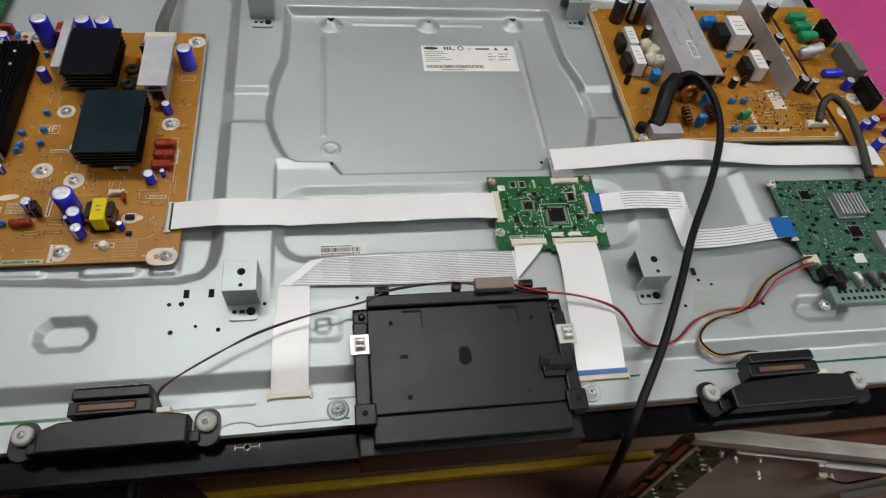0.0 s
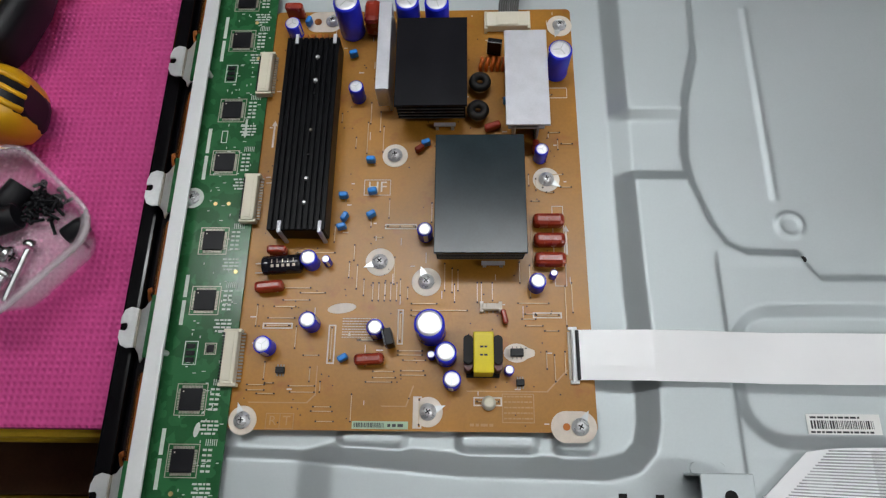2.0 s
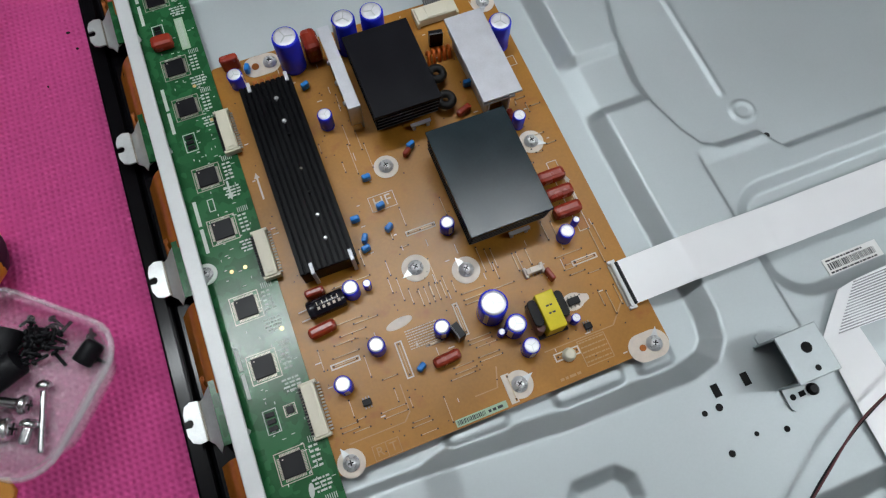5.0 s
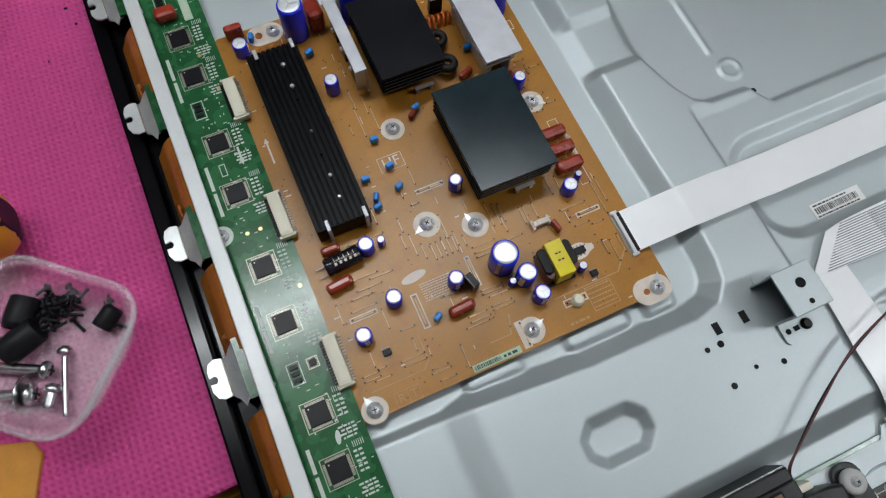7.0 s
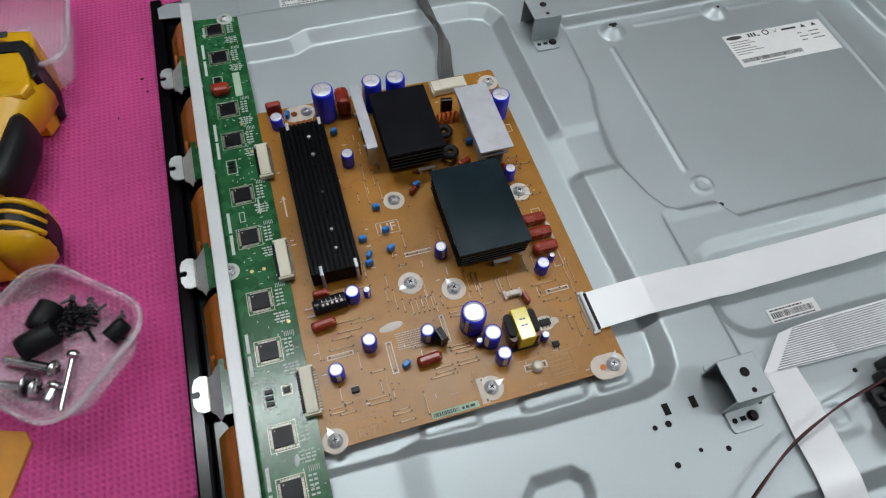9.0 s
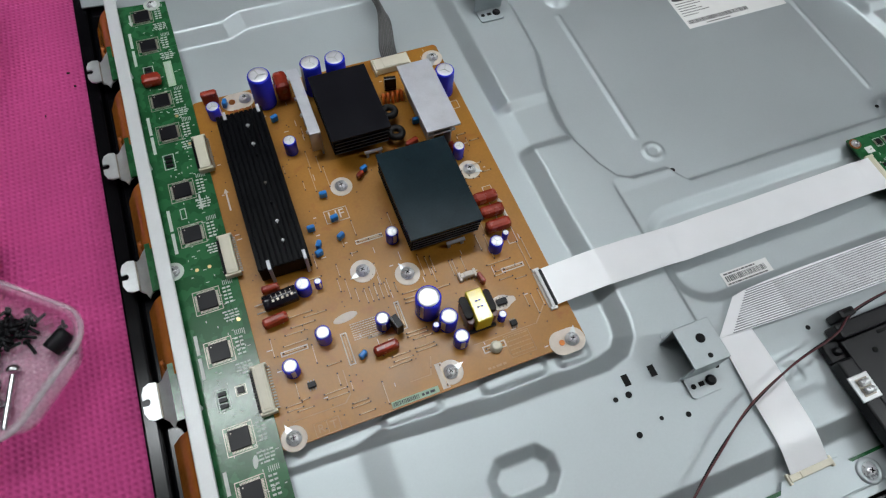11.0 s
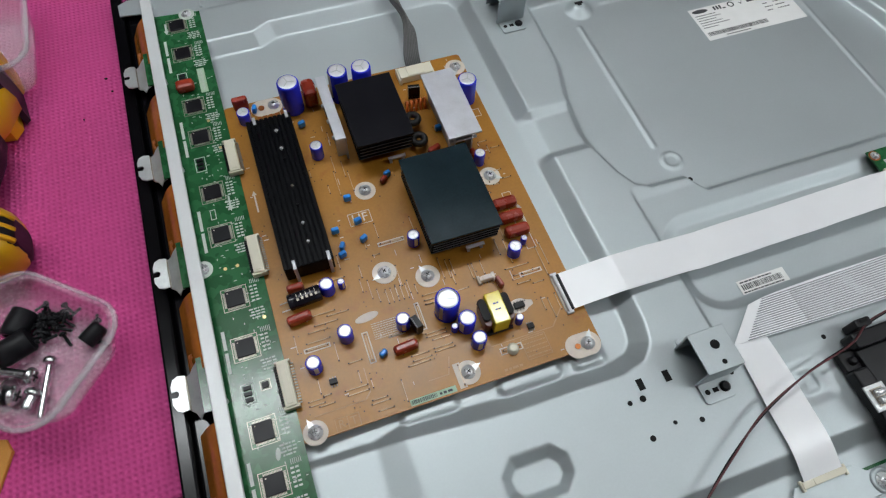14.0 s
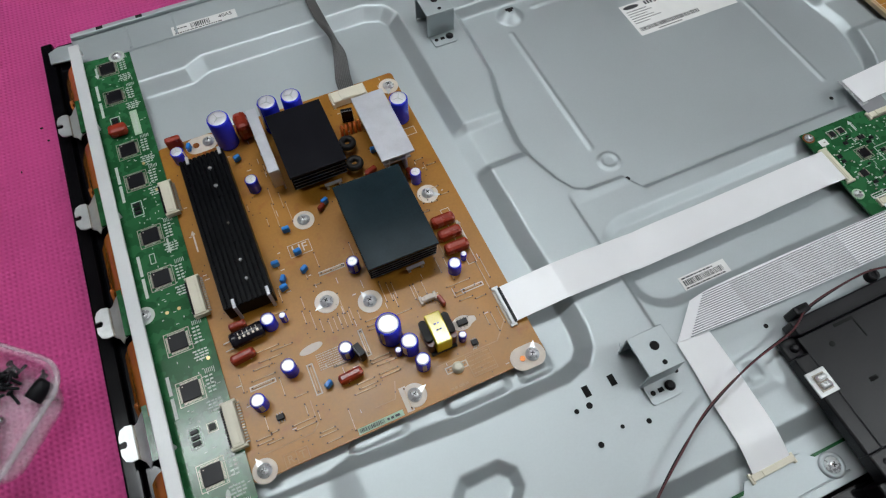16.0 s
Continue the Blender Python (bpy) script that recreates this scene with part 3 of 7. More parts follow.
def film_capacitor(parent, x, y, z, lx, ly, lz, angle=0.0, material=None, name="film_capacitor"):
    bm = bmesh.new()
    b = min(lx, ly, lz) * 0.32
    box(bm, -lx / 2, lx / 2, -ly / 2, ly / 2, 0.0006, lz, b)
    for s in (-1, 1):
        box(bm, s * lx * 0.32 - 0.0003, s * lx * 0.32 + 0.0003, -0.0003, 0.0003, 0, 0.001, 0, 1)
    bmesh.ops.transform(bm, matrix=Matrix.Translation((x, y, z)) @ Matrix.Rotation(radians(angle), 4, "Z"), verts=bm.verts)
    return link(name, bm, [material or FILM, CHROME], parent, smooth=False)


def toroid(parent, x, y, z, R, r, m=None, core=None, wire=None, name="toroid_coil"):
    bm = bmesh.new()
    made = []
    nu, nv = 24, 10
    g = []
    for i in range(nu):
        a = 2 * math.pi * i / nu
        g.append([bm.verts.new(((R + r * math.cos(2 * math.pi * j / nv)) * math.cos(a), (R + r * math.cos(2 * math.pi * j / nv)) * math.sin(a), r * math.sin(2 * math.pi * j / nv))) for j in range(nv)])
    for i in range(nu):
        for j in range(nv):
            f = bm.faces.new((g[i][j], g[(i + 1) % nu][j], g[(i + 1) % nu][(j + 1) % nv], g[i][(j + 1) % nv]))
            f.smooth = True
    M = Matrix.Translation((x, y, z)) @ (m or Matrix.Identity(4))
    bmesh.ops.transform(bm, matrix=M, verts=bm.verts)
    body = link(name, bm, core or FERRITE, parent)
    if wire:
        bm = bmesh.new()
        q = r * 1.12
        turns = [(math.pi * j / 4, math.pi * j / 72) for j in range(14 * 8 + 1)]
        tube(bm, [((R + q * math.cos(b)) * math.cos(a), (R + q * math.cos(b)) * math.sin(a), q * math.sin(b)) for b, a in turns], r * 0.16, 5, 0, 2)
        bmesh.ops.transform(bm, matrix=M, verts=bm.verts)
        link("winding", bm, wire, body)
    return body


def barcode(bm, x0, x1, y0, y1, z, n, slot=1, seed=1):
    rng = random.Random(seed)
    x = x0
    while x < x1:
        w = (x1 - x0) / n * rng.choice((0.4, 0.6, 1.0))
        box(bm, x, min(x + w, x1), y0, y1, z, z + 0.0001, 0, slot)
        x += w + (x1 - x0) / n * rng.choice((0.4, 0.7))


def text_bars(bm, x0, x1, y, h, z, seed, slot=1):
    """A line of writing too small to read, as short bars."""
    rng = random.Random(seed)
    x = x0
    while x < x1 - h:
        w = h * rng.uniform(1.0, 3.5)
        box(bm, x, min(x + w, x1), y, y + h, z, z + 0.0001, 0, slot)
        x += w + h * 0.6


# ---- the big orange board ----
ZB = 0.818
board = thing("sustain_board", "orange-brown circuit board crowded with blue capacitors and black heatsinks", "circuit board", -0.331, 0.307, ZB)
bm = bmesh.new()
prism(bm, rounded(-0.4345, -0.2275, 0.164, 0.4505, 0.003, 3), ZB - 0.0016, ZB)
link("board_panel", bm, PHENOLIC, board)
bm = bmesh.new()
box(bm, -0.2275, -0.2262, 0.2, 0.447, ZB - 0.004, ZB - 0.0017)
link("support_rail", bm, STEEL, board)
for x, y, d, h in (
        (-0.379, 0.433, 0.0175, 0.031), (-0.339, 0.433, 0.0160, 0.031), (-0.3195, 0.432, 0.0160, 0.031), (-0.240, 0.398, 0.0155, 0.025), (-0.419, 0.4315, 0.0105, 0.012),
        (-0.372, 0.379, 0.0098, 0.014), (-0.253, 0.333, 0.0085, 0.013), (-0.325, 0.280, 0.0092, 0.012), (-0.2585, 0.248, 0.0098, 0.012), (-0.2485, 0.254, 0.0045, 0.008),
        (-0.394, 0.262, 0.0102, 0.012), (-0.384, 0.262, 0.0050, 0.009), (-0.391, 0.224, 0.0102, 0.013), (-0.416, 0.210, 0.0102, 0.012), (-0.352, 0.220, 0.0098, 0.013),
        (-0.3205, 0.220, 0.0172, 0.023), (-0.3115, 0.2055, 0.0122, 0.016), (-0.320, 0.2055, 0.0046, 0.008), (-0.308, 0.191, 0.0102, 0.013), (-0.276, 0.197, 0.0055, 0.009)):
    capacitor(board, x, y, ZB, d, h)

# long black finned heatsink
bm = bmesh.new()
box(bm, -0.4185, -0.3840, 0.2770, 0.4140, ZB + 0.003, ZB + 0.0175, 0.0004)
sink = link("heatsink", bm, BLACKFIN, board, "long black finned heatsink")
for i in range(10):
    bm = bmesh.new()
    box(bm, -0.00145, 0.00145, 0.2770, 0.4140, ZB + 0.0175, ZB + 0.0188, 0.0004)
    f = link("fin", bm, BLACKFIN, sink)
    f.location.x = -0.4172 + i * 0.00355
for y, r, m in ((0.3985, 0.0016, CHROME), (0.3805, 0.0016, CHROME), (0.3700, 0.0011, IC), (0.3440, 0.0011, TIN), (0.3265, 0.0011, IC), (0.3105, 0.0013, CHROME), (0.2945, 0.0013, CHROME)):
    bm = bmesh.new()
    lathe(bm, -0.3975, y, ZB + 0.0175, [(r, 0), (r, 0.0016), (r * 0.6, 0.0022)], 10)
    link("rivet", bm, m, sink)
for x, y0, s_ in ((-0.4110, 0.2770, -1), (-0.3868, 0.2770, -1), (-0.4120, 0.4140, 1), (-0.3868, 0.4140, 1)):
    bm = bmesh.new()
    box(bm, x - 0.0012, x + 0.0012, min(y0 + s_ * 0.0003, y0 + s_ * 0.0020), max(y0 + s_ * 0.0003, y0 + s_ * 0.0020), ZB, ZB + 0.0186, 0.0004)
    box(bm, x - 0.0012, x + 0.0012, min(y0 + s_ * 0.0020, y0 - s_ * 0.0055), max(y0 + s_ * 0.0020, y0 - s_ * 0.0055), ZB + 0.0189, ZB + 0.0199, 0.0003)
    link("leg", bm, ALU, sink, "bright metal mounting leg")
for i in range(5):
    bm = bmesh.new()
    x = -0.4090 + i * 0.0046
    box(bm, x, x + 0.0032, 0.4143, 0.4185, ZB + 0.001, ZB + 0.0165, 0.0004)
    link("tooth", bm, COPPER, sink, "brown transistor tab")


def plate_sink(x0, x1, y0, y1, h, top_material, label, plates=4):
    bm = bmesh.new()
    box(bm, x0, x1, y0, y1, ZB + h - 0.0022, ZB + h, 0.0004)
    ob = link("heatsink", bm, top_material, board, label)
    for k in range(plates):
        zz = ZB + h - 0.0062 - 0.0046 * k
        bm = bmesh.new()
        box(bm, x0 + 0.001, x1 - 0.001, y0 + 0.001 + 0.0007 * k, y1 - 0.001, zz, zz + 0.0012, 0.0002)
        # paler strip along the fin's near edge
        box(bm, x0 + 0.002, x1 - 0.002, y0 + 0.0007 + 0.0007 * k, y0 + 0.0010 + 0.0007 * k, zz + 0.0003, zz + 0.0009, 0, 1)
        link("fin", bm, [BLACKFIN, FINEDGE], ob)
    bm = bmesh.new()
    cx = (x0 + x1) / 2
    box(bm, cx - 0.004, cx + 0.004, y0 + 0.012, y1 - 0.006, ZB + 0.0005, ZB + h - 0.0023)
    link("core", bm, BLACKFIN, ob)
    bm = bmesh.new()
    box(bm, cx + 0.001, cx + 0.015, y0 + 0.0005, y0 + 0.0030, ZB + 0.0045, ZB + 0.0060, 0.0002)
    box(bm, cx + 0.002, cx + 0.004, y0 + 0.0008, y0 + 0.0026, ZB, ZB + 0.0045)
    box(bm, cx + 0.012, cx + 0.014, y0 + 0.0008, y0 + 0.0026, ZB, ZB + 0.0045)
    link("bracket", bm, ALU, ob, "bare metal mounting bracket")
    return ob


plate_sink(-0.3185, -0.2655, 0.2590, 0.3345, 0.029, DARKPLATE, "slate-black anodised plate heatsink")
plate_sink(-0.3445, -0.2995, 0.3535, 0.4190, 0.031, BLACKPLATE, "matt black plate heatsink")
# bare aluminium heatsink
bm = bmesh.new()
box(bm, -0.2760, -0.2490, 0.3415, 0.4110, ZB + 0.0262, ZB + 0.028, 0.0004)
sink = link("heatsink", bm, ALU, board, "bare aluminium channel heatsink")
for x0, x1 in ((-0.2705, -0.2690), (-0.2560, -0.2545)):
    bm = bmesh.new()
    box(bm, x0, x1, 0.3450, 0.4080, ZB, ZB + 0.026, 0.0003)
    link("web", bm, ALU, sink)
bm = bmesh.new()
box(bm, -0.2740, -0.2515, 0.3445, 0.4085, ZB + 0.0175, ZB + 0.019, 0.0003)
link("lower_plate", bm, ALU, sink)
# small upright aluminium heatsink with clipped transistors
bm = bmesh.new()
box(bm, -0.3575, -0.3490, 0.3690, 0.4360, ZB + 0.0245, ZB + 0.026, 0.0004)
box(bm, -0.3505, -0.3490, 0.3690, 0.4360, ZB, ZB + 0.0245, 0.0003)
box(bm, -0.3575, -0.3505, 0.3690, 0.3705, ZB + 0.006, ZB + 0.0245, 0.0003)
sink = link("heatsink", bm, ALU, board, "narrow aluminium angle heatsink")
for y in (0.381, 0.398, 0.415):
    bm = bmesh.new()
    box(bm, -0.3565, -0.3520, y - 0.005, y + 0.005, ZB + 0.006, ZB + 0.019, 0.0005)
    link("transistor", bm, IC, sink)
    bm = bmesh.new()
    lathe(bm, -0.3566, y, ZB + 0.015, [(0.0018, 0), (0.0018, 0.001), (0.001, 0.0016)], 12, 0, Matrix.Rotation(-math.pi / 2, 4, "Y"))
    link("screw", bm, CHROME, sink)

# film capacitors
for y in (0.288, 0.2755, 0.263):
    film_capacitor(board, -0.2500, y, ZB, 0.0190, 0.0085, 0.0095)
film_capacitor(board, -0.3635, 0.4370, ZB, 0.0115, 0.0185, 0.0185)
film_capacitor(board, -0.4195, 0.4460, ZB, 0.0125, 0.0055, 0.013)
film_capacitor(board, -0.4150, 0.2690, ZB, 0.0120, 0.0050, 0.0085)
film_capacitor(board, -0.4175, 0.2460, ZB, 0.0170, 0.0065, 0.0085, 6)
film_capacitor(board, -0.3555, 0.2030, ZB, 0.0170, 0.0065, 0.0085, 4)
film_capacitor(board, -0.2780, 0.2280, ZB, 0.0030, 0.0085, 0.0075, 12)
film_capacitor(board, -0.3300, 0.3390, ZB, 0.0065, 0.0035, 0.006, 35)
film_capacitor(board, -0.2830, 0.3550, ZB, 0.0110, 0.0045, 0.006, 20)
film_capacitor(board, -0.2560, 0.3390, ZB, 0.0040, 0.0075, 0.009)
# blue ceramic capacitors
for x, y, a in ((-0.377, 0.412, 20), (-0.361, 0.331, 0), (-0.359, 0.309, 10), (-0.359, 0.293, 30), (-0.377, 0.306, 0), (-0.377, 0.285, 15), (-0.3755, 0.2915, 60), (-0.371, 0.204, 30), (-0.326, 0.343, 20), (-0.410, 0.4395, 70), (-0.273, 0.374, 0)):
    film_capacitor(board, x, y, ZB, 0.0058, 0.0034, 0.0068, a, CERAMIC, "ceramic_capacitor")
# axial capacitor lying down
bm = bmesh.new()
lathe(bm, 0, 0, 0, [(0.0050, 0), (0.0058, 0.0008), (0.0058, 0.0030), (0.0053, 0.0038), (0.0058, 0.0046), (0.0058, 0.0222), (0.0052, 0.0230)], 20, 0, Matrix.Rotation(math.pi / 2, 4, "Y"))
for k in range(5):
    box(bm, 0.0060 + k * 0.0032, 0.0076 + k * 0.0032, -0.0030, -0.0012, 0.0050, 0.0056, 0, 1)
    box(bm, 0.0064 + k * 0.0032, 0.0068 + k * 0.0032, -0.0005, 0.0018, 0.0056, 0.0060, 0, 1)
for y in (-0.003, 0.003):
    box(bm, -0.0060, 0.0005, y - 0.0003, y + 0.0003, -0.0040, -0.0034, 0, 1)
bmesh.ops.transform(bm, matrix=Matrix.Translation((-0.4220, 0.2585, ZB + 0.0060)) @ Matrix.Rotation(radians(4), 4, "Z"), verts=bm.verts)
link("axial_capacitor", bm, [BLACK_CAP, SILK], board, "black axial capacitor lying flat")
# transformer with yellow tape
bm = bmesh.new()
box(bm, -0.3000, -0.2812, 0.1935, 0.2160, ZB + 0.0005, ZB + 0.003, 0.0004)
trafo = link("transformer", bm, FERRITE, board, "transformer wrapped in yellow tape")
bm = bmesh.new()
box(bm, -0.2962, -0.2850, 0.1937, 0.2165, ZB + 0.0035, ZB + 0.0192, 0.0007)
link("tape", bm, YELLOW, trafo)
WOUND = mat("maroon_winding", (0.10, 0.012, 0.008), 0.3, 0, 0.2, 200)
for x0, x1 in ((-0.3014, -0.2964), (-0.2848, -0.2800)):
    bm = bmesh.new()
    prism(bm, rounded(x0, x1, 0.1955, 0.2145, 0.0024, 6), ZB + 0.003, ZB + 0.0140, 0, 0.0006)
    link("winding", bm, WOUND, trafo, "glossy maroon winding")
    bm = bmesh.new()
    prism(bm, rounded(x0 - 0.0003, x1 + 0.0001, 0.1990, 0.2150, 0.0022, 6), ZB + 0.0141, ZB + 0.0166, 0, 0.0006)
    link("core", bm, FERRITE, trafo)
bm = bmesh.new()
for i in range(2):
    text_bars(bm, -0.2925, -0.2885, 0.2075 - 0.0045 * i, 0.0010, ZB + 0.01925, 7 + i, 0)
link("marking", bm, INK, trafo)
bm = bmesh.new()
prism(bm, [(-0.271 + 0.0075 * math.cos(t) + (0.003 if math.cos(t) > 0.9 else 0), 0.208 + 0.0055 * math.sin(t)) for t in [k * 0.3142 for k in range(20)]], ZB + 0.0001, ZB + 0.0003)
link("chip_outline", bm, SILK, board, "white printed outline")
# optocoupler, small packages
for x, y, w, h in ((-0.271, 0.208, 0.0075, 0.0045), (-0.407, 0.197, 0.0052, 0.0038), (-0.2695, 0.191, 0.0045, 0.0038)):
    bm = bmesh.new()
    box(bm, x - w / 2, x + w / 2, y - h / 2, y + h / 2, ZB + 0.0003, ZB + 0.0030, 0.0004)
    for k in (-1, 0, 1):
        for s in (-1, 1):
            box(bm, x + k * w * 0.33 - 0.0003, x + k * w * 0.33 + 0.0003, y + s * h * 0.5, y + s * (h * 0.5 + 0.0014), ZB + 0.0001, ZB + 0.0012, 0, 1) if s > 0 else box(bm, x + k * w * 0.33 - 0.0003, x + k * w * 0.33 + 0.0003, y - h * 0.5 - 0.0014, y - h * 0.5, ZB + 0.0001, ZB + 0.0012, 0, 1)
    link("chip", bm, [IC, TIN], board)
for x, y, a in ((-0.344, 0.2145, 15), (-0.281, 0.413, 80)):
    bm = bmesh.new()
    box(bm, -0.0022, 0.0022, -0.0048, 0.0048, 0.002, 0.0145, 0.0004)
    box(bm, -0.0030, -0.0022, -0.0048, 0.0048, 0.005, 0.0165, 0.0002, 1)
    for k in (-1, 0, 1):
        box(bm, -0.0004, 0.0004, k * 0.0025 - 0.0004, k * 0.0025 + 0.0004, 0, 0.002, 0, 1)
    bmesh.ops.transform(bm, matrix=Matrix.Translation((x, y, ZB)) @ Matrix.Rotation(radians(a), 4, "Z"), verts=bm.verts)
    link("transistor", bm, [IC, ALU], board)
toroid(board, -0.291, 0.386, ZB + 0.0075, 0.0046, 0.0028)
toroid(board, -0.2925, 0.3645, ZB + 0.0075, 0.0046, 0.0028)
for i in range(5):
    bm = bmesh.new()
    x = -0.2905 + i * 0.0038
    tube(bm, [(x, 0.4000, ZB), (x, 0.4008, ZB + 0.004), (x + 0.0012, 0.404, ZB + 0.0060), (x + 0.0012, 0.4072, ZB + 0.004), (x + 0.001, 0.4080, ZB)], 0.0014, 6, 0, 4)
    link("coil_turn", bm, WINDING, board)
# potentiometer
bm = bmesh.new()
lathe(bm, -0.2875, 0.1795, ZB, [(0.0040, 0), (0.0040, 0.003), (0.0032, 0.0034), (0.0032, 0.0048), (0.002, 0.005)], 16)
link("trimmer", bm, IVORY, board, "small white trimmer")
# connectors
connector(board, -0.2865, -0.2570, 0.4315, 0.4435, ZB, 0.007, 12, "x", 1)
connector(board, -0.2400, -0.2374, 0.1915, 0.2220, ZB, 0.003, 40, "y", -1, WHITEBAR, pin_len=0.0016)
connector(board, -0.2910, -0.2800, 0.2325, 0.2365, ZB, 0.0045, 4, "x", -1, SILK, pin_len=0.001)
bm = bmesh.new()
box(bm, -0.2372, -0.2352, 0.1925, 0.2210, ZB + 0.0005, ZB + 0.0036, 0.0004)
link("latch", bm, IC, board, "dark connector latch")

# white washers with screws, and lugs
for x, y, r, lug in ((-0.3975, 0.4415, 0.0105, 0), (-0.2355, 0.4360, 0.0086, 250), (-0.346, 0.3355, 0.0082, 0), (-0.3525, 0.263, 0.0088, 200), (-0.324, 0.2505, 0.0088, 110), (-0.2495, 0.318, 0.0084, 330), (-0.3215, 0.1745, 0.0083, 20), (-0.4260, 0.1690, 0.0080, 110), (-0.2372, 0.1672, 0.0087, 60)):
    bm = bmesh.new()
    if r == 0.0105 and y > 0.4:
        prism(bm, rounded(x - 0.0155, x + 0.0105, y - 0.0085, y + 0.0085, 0.0083, 8), ZB + 0.0001, ZB + 0.0004)
        disc(bm, x - 0.007, y, ZB + 0.0004, 0.0026, 1, 14, 0.0006)
    elif lug == 60:
        prism(bm, rounded(x - 0.0160, x + 0.0092, y - 0.0085, y + 0.0085, 0.0083, 8), ZB + 0.0001, ZB + 0.0004)
        disc(bm, x - 0.0075, y, ZB + 0.0004, 0.0020, 1, 14, 0.0006)
    else:
        disc(bm, x, y, ZB + 0.0001, r, 0, 32)
    link("ground_pad", bm, [SILK, COPPER], board, "white screen-printed ground pad")
    if lug:
        bm = bmesh.new()
        a = radians(lug)
        pts = [(x + 0.0040 * math.cos(t), y + 0.0040 * math.sin(t)) for t in [a + 0.7 + (2 * math.pi - 1.4) * k / 14 for k in range(15)]] + [(x + 0.0105 * math.cos(a), y + 0.0105 * math.sin(a))]
        prism(bm, pts, ZB + 0.0005, ZB + 0.0010)
        link("lug", bm, CLIPMETAL, board, "tinned teardrop lug")
    screw(board, x + (0.0035 if not lug and y > 0.4 else 0), y, ZB + 0.001)

# screen-printed marks, jumper wires and pin holes
bm = bmesh.new()
print_frames = ((-0.3810, -0.3765, 0.2010, 0.2240), (-0.3405, -0.3370, 0.2125, 0.2335), (-0.4205, -0.4025, 0.2215, 0.2250), (-0.3505, -0.3305, 0.2845, 0.2880), (-0.2610, -0.2440, 0.2285, 0.2320), (-0.2960, -0.2800, 0.1780, 0.1830), (-0.3650, -0.3480, 0.3075, 0.3185), (-0.2470, -0.2400, 0.2480, 0.3000), (-0.2460, -0.2330, 0.3780, 0.3860), (-0.3640, -0.3520, 0.2150, 0.2152), (-0.3280, -0.3250, 0.1655, 0.1830))
for a in print_frames:
    frame_mark(bm, *a, ZB, 0.0008 if min(a[1] - a[0], a[3] - a[2]) < 0.0055 else 0.0004)
prism(bm, [(-0.374 + 0.0085 * math.cos(t) - 0.0008 * math.sin(t), 0.234 + 0.0030 * math.sin(t) + 0.0012 * math.cos(t)) for t in [k * 0.2618 for k in range(24)]], ZB + 0.0001, ZB + 0.0003)
box(bm, -0.3300, -0.3270, 0.1655, 0.1830, ZB + 0.0001, ZB + 0.0003)
for i in range(8):
    text_bars(bm, -0.373, -0.352, 0.2275 - 0.0016 * i, 0.0006, ZB + 0.0001, 40 + i, 0)
for x, y0, y1 in ((-0.4270, 0.342, 0.362), (-0.2390, 0.268, 0.287)):
    box(bm, x - 0.0006, x + 0.0006, y0, y1 - 0.003, ZB + 0.0001, ZB + 0.0003)
    prism(bm, [(x - 0.0018, y1 - 0.004), (x + 0.0018, y1 - 0.004), (x, y1)], ZB + 0.0001, ZB + 0.0003)
rng = random.Random(5)
for k in range(90):
    x, y = rng.uniform(-0.431, -0.236), rng.uniform(0.168, 0.446)
    if rng.random() < 0.5:
        box(bm, x, x + rng.uniform(0.001, 0.004), y, y + 0.0007, ZB + 0.0001, ZB + 0.0002)
    else:
        box(bm, x, x + 0.0004, y, y + rng.uniform(0.002, 0.007), ZB + 0.0001, ZB + 0.0002)
tagged(link("silk_print", bm, SILK, board), kind="stuff")
# pale frames and buried tracks that show faintly
bm = bmesh.new()
frame_mark(bm, -0.4130, -0.3970, 0.1645, 0.1732, ZB, 0.0004)
box(bm, -0.4051, -0.4047, 0.1649, 0.1728, ZB, ZB + 0.0002)
frame_mark(bm, -0.2800, -0.2620, 0.1690, 0.1850, ZB, 0.0005)
for i in range(5):
    text_bars(bm, -0.2790, -0.2630, 0.1830 - 0.0030 * i, 0.0008, ZB + 0.0001, 60 + i, 0)
text_bars(bm, -0.298, -0.285, 0.1670, 0.0015, ZB + 0.0001, 90, 0)
for track in (((-0.3000, 0.1862), (-0.2545, 0.1862), (-0.2425, 0.1985)), ((-0.4240, 0.1790), (-0.3905, 0.1790), (-0.3860, 0.1835), (-0.3860, 0.2000)), ((-0.3480, 0.1775), (-0.3340, 0.1775), (-0.3300, 0.1890)), ((-0.2500, 0.2500), (-0.2600, 0.2600), (-0.2600, 0.2900))):
    strip(bm, [(x - 0.0003, y + 0.0003, ZB + 0.0001) for x, y in track], [(x + 0.0003, y - 0.0003, ZB + 0.0001) for x, y in track], 1, 0.00012, 0, 1)
tagged(link("faint_print", bm, FAINTSILK, board), kind="stuff")
lettering("lettering", "HF", 0.0105, Matrix.Translation((-0.3565, 0.3130, ZB + 0.0002)), SILK, board)
lettering("lettering", "R", 0.0075, Matrix.Translation((-0.4090, 0.1688, ZB + 0.0002)), FAINTSILK, board)
lettering("lettering", "T", 0.0075, Matrix.Translation((-0.4010, 0.1688, ZB + 0.0002)), FAINTSILK, board)

